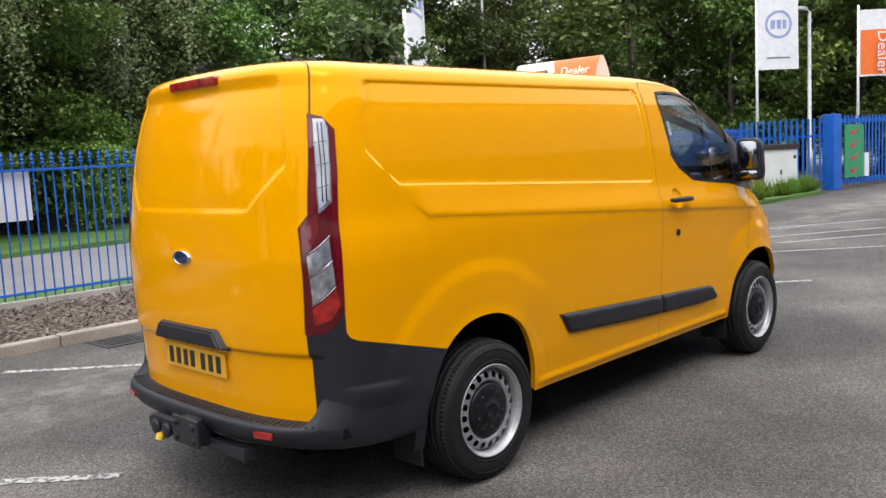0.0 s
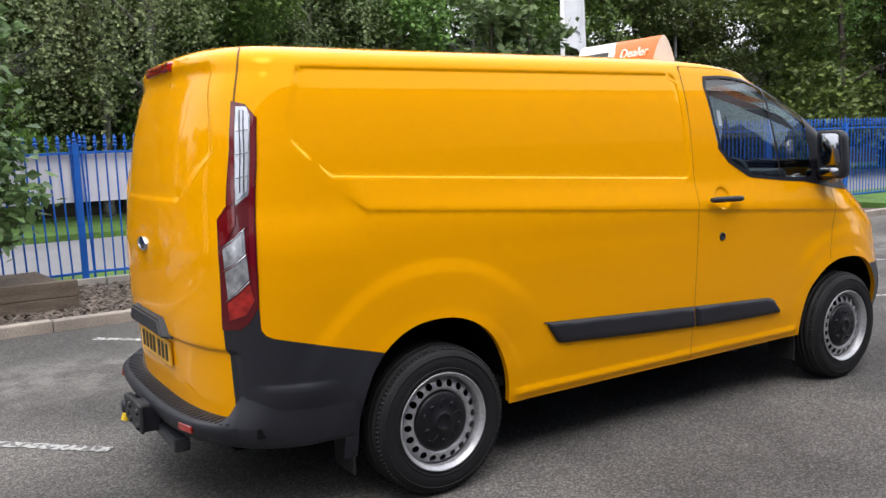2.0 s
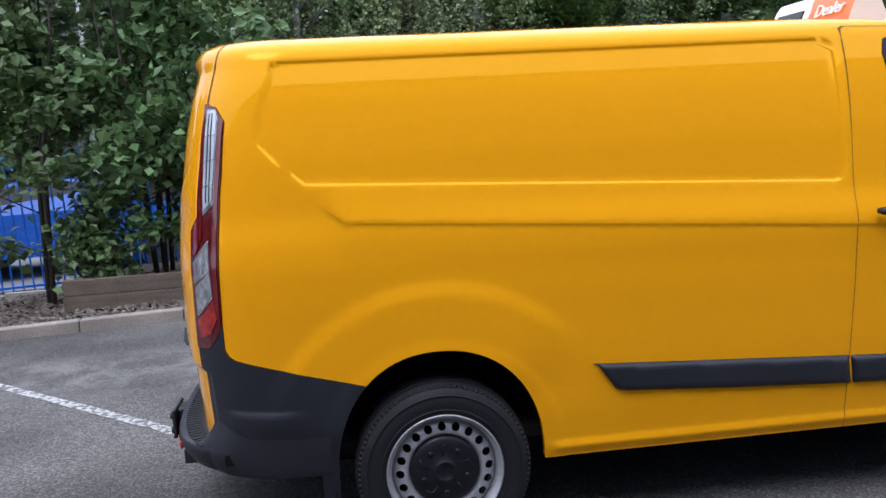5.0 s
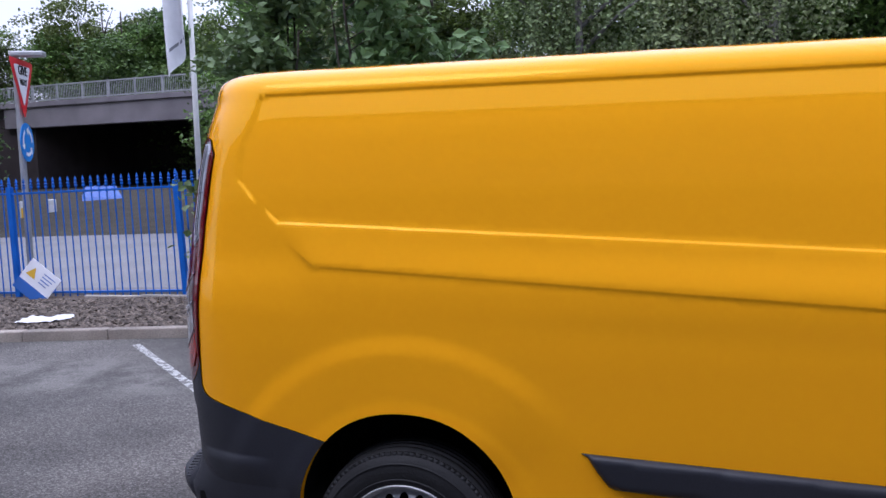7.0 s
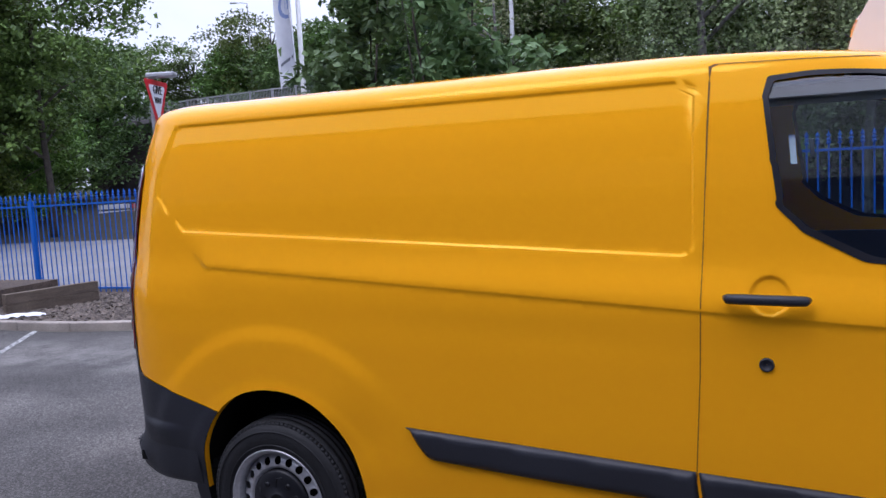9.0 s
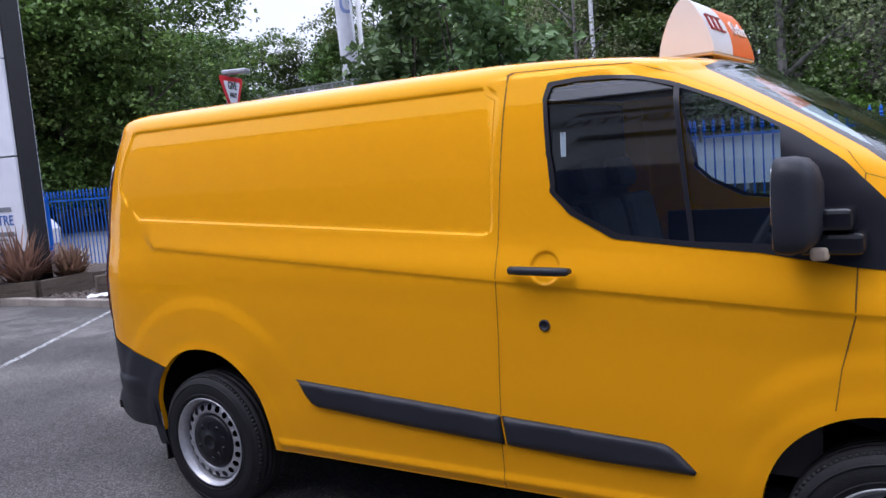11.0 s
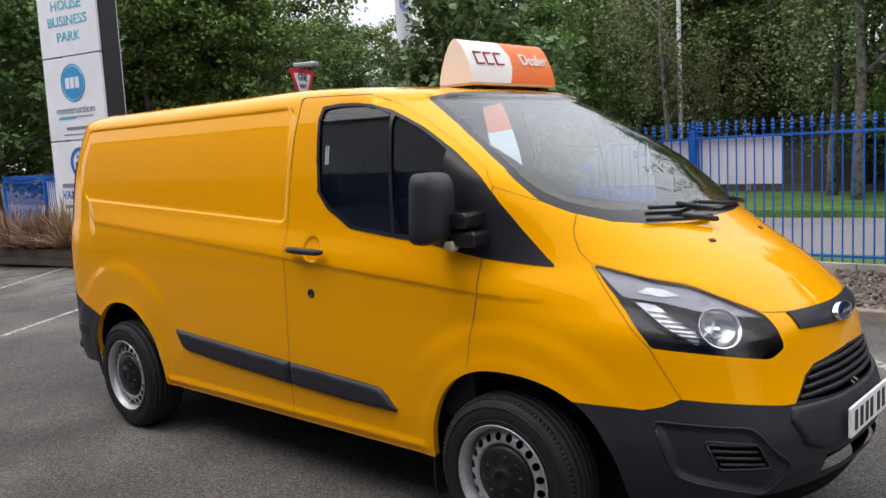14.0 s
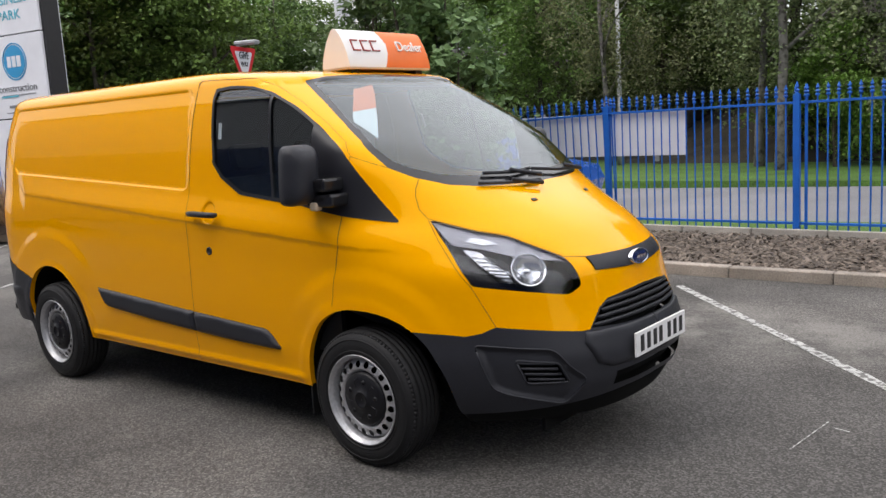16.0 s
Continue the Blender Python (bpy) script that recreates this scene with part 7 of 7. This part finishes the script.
def cab(van):
    """Bulkhead, floor, dashboard, wheel and seats, as seen through the glass."""
    part("bulkhead", boxm(1.50, 1.53, -0.735, 0.735, .45, 1.80), M["dash"], van)
    # dark boxes added inside the nose to stop daylight through grille and intake
    part("radiator_panel", boxm(3.68, 3.70, -0.56, 0.56, .20, .76), M["dark_under"], van)
    part("intake_back", boxm(3.78, 3.85, -0.40, 0.40, .33, .51), M["dark_under"], van)
    part("grille_back", boxm(3.74, 3.80, -0.38, 0.38, .62, .78), M["dark_under"], van)
    part("engine_bay", boxm(3.2, 3.5, -0.66, 0.66, .28, .80), M["dark_under"], van)
    for s in (-1, 1):
        part("door_lining", boxm(1.72, 2.72, min(s * 0.80, s * 0.83), max(s * 0.80, s * 0.83), .5, 1.225), M["dash"], van)
    part("load_floor", boxm(-0.80, 3.2, -0.85, 0.85, .40, .44), M["dark_under"], van)
    part("headlining", boxm(1.55, 2.3, -0.66, 0.66, 1.815, 1.83), M["dash"], van)
    bm = bmesh.new()
    prof = [(3.36, 1.22), (3.10, 1.24), (2.78, 1.235), (2.66, 1.19), (2.62, 1.0), (2.70, .7), (3.0, .6)]
    half = [0.40, 0.60, 0.74, 0.76, 0.76, 0.76, 0.7]
    a = [bm.verts.new((x, -w, z)) for (x, z), w in zip(prof, half)]
    b = [bm.verts.new((x, w, z)) for (x, z), w in zip(prof, half)]
    for i in range(len(prof) - 1):
        bm.faces.new((a[i], a[i + 1], b[i + 1], b[i]))
    bm.faces.new(a[::-1])
    bm.faces.new(b)
    bmesh.ops.recalc_face_normals(bm, faces=bm.faces)
    part("dashboard", bm, M["dash"], van, "dark grey moulded dashboard")
    part("instrument_hood", boxm(2.62, 2.86, -0.58, -0.18, 1.2, 1.30, bevel=0.03), M["dash"], van)
    m = Matrix.Translation((2.47, -0.38, 1.20)) @ Matrix.Rotation(radians(-62), 4, "Y")
    bm = bmesh.new()
    rings = []
    for i in range(28):
        t = 2 * math.pi * i / 28
        c = Vector((math.cos(t) * 0.19, math.sin(t) * 0.19, 0))
        rings.append([bm.verts.new(m @ (c + (c.normalized() * math.cos(k * math.pi / 3) + Vector((0, 0, 1)) * math.sin(k * math.pi / 3)) * 0.016)) for k in range(6)])
    for i in range(28):
        for k in range(6):
            bm.faces.new((rings[i][k], rings[(i + 1) % 28][k], rings[(i + 1) % 28][(k + 1) % 6], rings[i][(k + 1) % 6]))
    sw = part("steering_wheel", bm, M["dash"], van, "black steering wheel", True)
    for t in (0, 120, 240):
        part("spoke", boxm(0.03, 0.18, -0.018, 0.018, -0.012, 0.004), M["dash"], sw, at=m @ Matrix.Rotation(radians(t + 90), 4, "Z"))
    part("hub", boxm(-0.06, 0.06, -0.06, 0.06, -0.03, 0.012, bevel=0.02), M["dash"], sw, at=m)
    for y0, y1 in ((-0.68, -0.18), (-0.12, 0.28), (0.30, 0.70)):
        seat = part("seat", boxm(1.75, 2.25, y0, y1, .72, .88, bevel=0.05), M["seat"], van, "dark fabric cab seat")
        part("backrest", boxm(-0.06, 0.07, y0, y1, 0, .50, bevel=0.05), M["seat"], seat, at=pose(1.72, 0, .86, 0, -12, 0))
        part("headrest", boxm(-0.04, 0.05, (y0 + y1) / 2 - 0.12, (y0 + y1) / 2 + 0.12, 0, .16, bevel=0.04), M["seat"], seat, at=pose(1.60, 0, 1.38, 0, -12, 0))
    # papers on the dashboard and the card behind the screen
    for x, y, r, w, h in ((3.0, 0.35, 25, 0.30, 0.21), (2.92, 0.05, -10, 0.21, 0.30), (3.05, -0.1, 40, 0.21, 0.3)):
        part("paper_sheet", boxm(-w / 2, w / 2, -h / 2, h / 2, 0, 0.003), M["paper"], van, "loose white paper on the dashboard", at=pose(x, y, 1.252, 4, -6, r))
    card = [(5.21, 1.812), (5.40, 1.838), (5.19, 1.705), (5.02, 1.69)]
    p2 = [(5.02, 1.69), (5.19, 1.705), (4.975, 1.553), (4.95, 1.64)]
    for nm, poly, mat in (("card_top", card, M["orange"]), ("card", p2, M["paper"])):
        Pp, Tt = patch(poly, 0.02)
        skin(nm, Pp, Tt, mat, van, out=-0.02, label="orange and white dealer card behind the windscreen")
        if nm == "card":
            skin("card_back", Pp, Tt, M["dash"], van, out=-0.026)


def underside(van):
    part("underbody", boxm(-0.80, 3.55, -0.56, 0.56, .27, .40), M["dark_under"], van)
    for x in (0.0, 2.933):
        bm = bmesh.new()
        tube(bm, [(x, -0.8, .33), (x, 0.8, .33)], 0.045, 10)
        part("axle", bm, M["dark_under"], van)
    for hx, ax, az in ((0.0, 0.388, 0.452), (2.94, 0.402, 0.425)):
        for s in (1, -1):
            # wheel housing with a folded lip
            bm = bmesh.new()
            poly = arch_poly(hx, ax, az)[1:-1]
            Q = np.array(poly)
            X = van_surface(Q[:, 0], Q[:, 1])
            rows = [X, X + np.array([0, 0.028, 0])]
            vr = [[bm.verts.new((x, s * y, z)) for x, y, z in r] for r in rows]
            for i in range(len(X) - 1):
                bm.faces.new((vr[0][i], vr[0][i + 1], vr[1][i + 1], vr[1][i]))
            part("arch_lip", bm, M["yellow"], van, smooth=True)
            bm = bmesh.new()
            rows = [(0.026, 1.0), (0.03, 1.04), (0.32, 1.04)]
            vr = []
            for dy, g in rows:
                vr.append([bm.verts.new((hx + (x - hx) * g, s * (y + dy) if dy < 0.1 else s * -0.58, .335 + (z - .335) * g)) for x, y, z in X])
            for a, b in zip(vr, vr[1:]):
                for i in range(len(X) - 1):
                    bm.faces.new((a[i], a[i + 1], b[i + 1], b[i]))
            bm.faces.new(vr[-1])
            part("wheel_housing", bm, M["dark_under"], van)
    for x, w in ((-0.405, 0.23), (2.52, 0.2)):
        for s in (1, -1):
            part("mud_flap", boxm(x - 0.006, x + 0.006, min(s * 0.70, s * 0.885), max(s * 0.70, s * 0.865), .17, .46, bevel=0.004), M["rubber"], van, "black rubber mud flap")


def ring_with_holes(r0, r1, holes, rc, hr_t, hr_r):
    """A flat ring with oval holes, in the plane: triangles by constrained division."""
    pts, cons = [], []

    def loop(d):
        o = len(pts)
        pts.extend(d)
        cons.extend((o + i, o + (i + 1) % len(d)) for i in range(len(d)))

    loop([(r1 * math.cos(2 * math.pi * i / 96), r1 * math.sin(2 * math.pi * i / 96)) for i in range(96)])
    loop([(r0 * math.cos(2 * math.pi * i / 96), r0 * math.sin(2 * math.pi * i / 96)) for i in range(96)])
    cen = []
    for h in range(holes):
        a = 2 * math.pi * h / holes
        loop([((rc + hr_r * math.cos(q)) * math.cos(a) - hr_t * math.sin(q) * math.sin(a), (rc + hr_r * math.cos(q)) * math.sin(a) + hr_t * math.sin(q) * math.cos(a)) for q in [2 * math.pi * i / 12 for i in range(12)]])
        cen.append((rc * math.cos(a), rc * math.sin(a), a))
    r = mathutils.geometry.delaunay_2d_cdt([Vector(p) for p in pts], cons, [], 0, 1e-7)
    P = np.array([v[:] for v in r[0]])
    T = np.array([f for f in r[2] if len(f) == 3])
    C = P[T].mean(1)
    rad = np.hypot(C[:, 0], C[:, 1])
    keep = (rad > r0 * 0.999) & (rad < r1)
    for cx, cy, a in cen:
        dx, dy = C[:, 0] - cx, C[:, 1] - cy
        keep &= ((dx * math.cos(a) + dy * math.sin(a)) / hr_r) ** 2 + ((-dx * math.sin(a) + dy * math.cos(a)) / hr_t) ** 2 > 0.93
    return P, T[keep]


WHEEL = {}


def wheel(van, x, s):
    """Tyre, steel rim with a ring of holes, black centre cap."""
    if not WHEEL:
        bm = bmesh.new()
        prof = [(0.205, -0.10), (0.222, -0.110), (0.262, -0.116), (0.290, -0.111), (0.306, -0.101), (0.317, -0.088), (0.325, -0.074)]
        for k in range(5):
            c = -0.056 + k * 0.028
            q = 0.333 - 1.1 * c * c
            prof += [(q, c - 0.011), (q, c + 0.007), (q - 0.008, c + 0.009), (q - 0.008, c + 0.014)]
        prof = prof[:-2] + [(0.325, 0.074), (0.317, 0.088), (0.306, 0.101), (0.290, 0.111), (0.262, 0.116), (0.222, 0.110), (0.205, 0.10)]
        lathe(bm, prof, 72)
        # sidewall rings and shoulder blocks
        lathe(bm, [(0.286, -0.1125), (0.288, -0.1155), (0.291, -0.1145), (0.293, -0.1115)], 72)
        lathe(bm, [(0.232, -0.1125), (0.234, -0.1160), (0.237, -0.1160), (0.239, -0.1130)], 72)
        for k in range(96):
            box(bm, -0.0085, 0.0085, 0.306, 0.3225, -0.093, -0.080, m=Matrix.Rotation(2 * math.pi * k / 96, 4, "Z"))
        WHEEL["tyre"] = mesh_of("tyre", bm, M["rubber"], True)
        bm = bmesh.new()
        lathe(bm, [(0.214, -0.104), (0.219, -0.112), (0.216, -0.117), (0.211, -0.114), (0.207, -0.103), (0.201, -0.100), (0.198, -0.096), (0.196, -0.070), (0.195, -0.03), (0.195, 0.09)], 72)
        lathe(bm, [(0.196, -0.058), (0.190, -0.066)], 72)
        lathe(bm, [(0.144, -0.088), (0.138, -0.086), (0.130, -0.07), (0.05, -0.065), (0.001, -0.065)], 72)
        P, Tt = ring_with_holes(0.144, 0.190, 20, 0.1665, 0.0155, 0.0158)
        vs = [bm.verts.new((p[0], p[1], float(np.interp(math.hypot(*p), [0.144, 0.152, 0.178, 0.190], [-0.088, -0.091, -0.082, -0.066])))) for p in P]
        for t in Tt:
            try:
                bm.faces.new([vs[i] for i in t])
            except ValueError:
                pass
        bmesh.ops.delete(bm, geom=[v for v in bm.verts if not v.link_faces], context="VERTS")
        bmesh.ops.recalc_face_normals(bm, faces=bm.faces)
        WHEEL["rim"] = mesh_of("rim", bm, M["steel"], True)
        bm = bmesh.new()
        lathe(bm, [(0.197, 0.0), (0.05, 0.0)], 40)
        WHEEL["brake"] = mesh_of("brake_disc", bm, M["dark_under"])
        bm = bmesh.new()
        lathe(bm, [(0.131, -0.05), (0.130, -0.070), (0.121, -0.079), (0.080, -0.084), (0.045, -0.088), (0.040, -0.094), (0.034, -0.096), (0.030, -0.091), (0.001, -0.090)], 48)
        for k in range(5):
            a = 2 * math.pi * k / 5
            lathe(bm, [(0.012, -0.079), (0.011, -0.087), (0.006, -0.089), (0.001, -0.089)], 10, m=Matrix.Translation((0.085 * math.cos(a), 0.085 * math.sin(a), 0.0)))
            b = a + 0.63
            tube(bm, [(0.060 * math.cos(b - 0.1), 0.060 * math.sin(b - 0.1), -0.084), (0.095 * math.cos(b - 0.05), 0.095 * math.sin(b - 0.05), -0.082), (0.104 * math.cos(b + 0.22), 0.104 * math.sin(b + 0.22), -0.080)], 0.0035, 6)
        WHEEL["cap"] = mesh_of("centre_cap", bm, M["cap"], True)
    w = new("wheel", WHEEL["tyre"])
    w.parent = van
    w.matrix_basis = Matrix.Translation((x, -s * 0.835, 0.332)) @ Matrix.Rotation(radians(-90 * s), 4, "X") @ Matrix.Rotation(radians(17 + 40 * x), 4, "Z")
    for nm in ("rim", "brake", "cap"):
        o = new({"brake": "brake_disc", "cap": "centre_cap"}.get(nm, nm), WHEEL[nm])
        o.parent = w
        if nm == "cap":
            o.matrix_basis = Matrix.Translation((0, 0, -0.018))
    tagged(w, "black tyre on a silver steel wheel")


def wipers(van):
    for pts in ([(5.56, 1.272), (5.40, 1.274), (5.18, 1.290)], [(5.595, 1.325), (5.45, 1.318), (5.26, 1.330)]):
        bar_on("wiper_blade", pts, van, 0.009, 0.016, False)
    for u0, v0, u1, v1 in ((5.52, 1.250, 5.36, 1.280), (5.59, 1.285, 5.42, 1.322)):
        bar_on("wiper_arm", [(u0, v0), (u1, v1)], van, 0.012, 0.028, False)
    # the far wiper crosses the middle
    q = [on_surface(5.595, 1.32, 0.02)[0], on_surface(5.40, 1.30, 0.02)[0], on_surface(5.20, 1.295, 0.02)[0]]
    bm = bmesh.new()
    tube(bm, [(p.x, -p.y, p.z) for p in q], 0.009, 6)
    part("wiper_blade", bm, M["plastic"], van, smooth=True)
    bm = bmesh.new()
    r = [on_surface(5.10, 1.285, 0.02)[0], on_surface(5.32, 1.305, 0.035)[0]]
    tube(bm, [(p.x, -p.y, p.z) for p in r], 0.012, 6)
    part("wiper_arm", bm, M["plastic"], van, smooth=True)


build_van()


# ---- dealer sign on the roof ----
def roof_sign():
    root = thing("roof_sign", "white and orange dealer sign standing on the roof", "sign", at=pose(2.15, 0.159, 1.955, 0, 0, 0.9))
    # half sections (x outwards, z up) of the front and back face
    front = [(0.0, 0.193), (0.018, 0.187), (0.042, 0.160), (0.068, 0.115), (0.092, 0.06), (0.106, 0.014), (0.112, -0.024)]
    back = [(-x * 0.95, z) for x, z in front]
    H = 0.355

    def shell(sec, y0, y1, mat, nm, chev=0.0, off=0.0):
        bm = bmesh.new()
        n = 8
        rows = []
        for k in range(n + 1):
            t = k / n
            rows.append([bm.verts.new((x + math.copysign(off, x if x else sec[1][0]), (y0 + chev * (1 - abs(z - 0.1) / 0.1)) * (1 - t) + y1 * t, z + off * 0.3)) for x, z in sec])
        for a, b in zip(rows, rows[1:]):
            for i in range(len(sec) - 1):
                bm.faces.new((a[i], a[i + 1], b[i + 1], b[i]))
        bmesh.ops.recalc_face_normals(bm, faces=bm.faces)
        o = part(nm, bm, M[mat], root, smooth=True)
        return o

    shell(front, -0.04, H, "orange", "front_orange_half", 0.05)
    shell(front, -0.04, -H, "fabric_white", "front_white_half", 0.05)
    shell(back, 0.04, -H, "orange", "back_orange_half", -0.05)
    shell(back, 0.04, H, "fabric_white", "back_white_half", -0.05)
    for y in (-H, H):
        bm = bmesh.new()
        bm.faces.new([bm.verts.new((x, y, z)) for x, z in front + back[:0:-1]])
        part("end_cap", bm, M["fabric_white"], root)
    part("base", boxm(-0.104, 0.110, -H + 0.002, H - 0.002, -0.036, -0.022, bevel=0.004), M["buff"], root)
    for y in (-0.28, 0.28):
        part("magnet_foot", boxm(-0.08, 0.08, y - 0.03, y + 0.03, -0.06, -0.036), M["plastic"], root)
    ft = Matrix.Translation((0.0785, 0.0, 0.10)) @ Matrix.Rotation(radians(90), 4, "Z") @ Matrix.Rotation(radians(-25), 4, "X")
    lettering("lettering", "Dealer", 0.092, M["fabric_white"], root, ft @ Matrix.Translation((0.20, 0, 0.0)), "white lettering", 0.95)
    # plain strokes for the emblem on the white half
    def stroke(x0, x1, z0, z1):
        part("emblem_stroke", boxm(x0, x1, -0.004, 0.004, z0, z1), M["print_red"], root, at=ft)
    for c in (-0.265, -0.185, -0.105):
        stroke(c - 0.030, c - 0.025, -0.034, 0.034)
        stroke(c - 0.030, c + 0.030, 0.029, 0.034)
        stroke(c - 0.030, c + 0.030, -0.034, -0.029)
    bt = Matrix.Translation((-0.0755, 0.0, 0.10)) @ Matrix.Rotation(radians(-90), 4, "Z") @ Matrix.Rotation(radians(-25), 4, "X")
    lettering("lettering", "Dealer", 0.092, M["fabric_white"], root, bt @ Matrix.Translation((0.18, 0, 0.0)), "white lettering", 0.95)
    part("emblem_bar", boxm(-0.30, -0.06, -0.004, 0.004, -0.03, 0.03), M["print_black"], root, at=bt)


roof_sign()
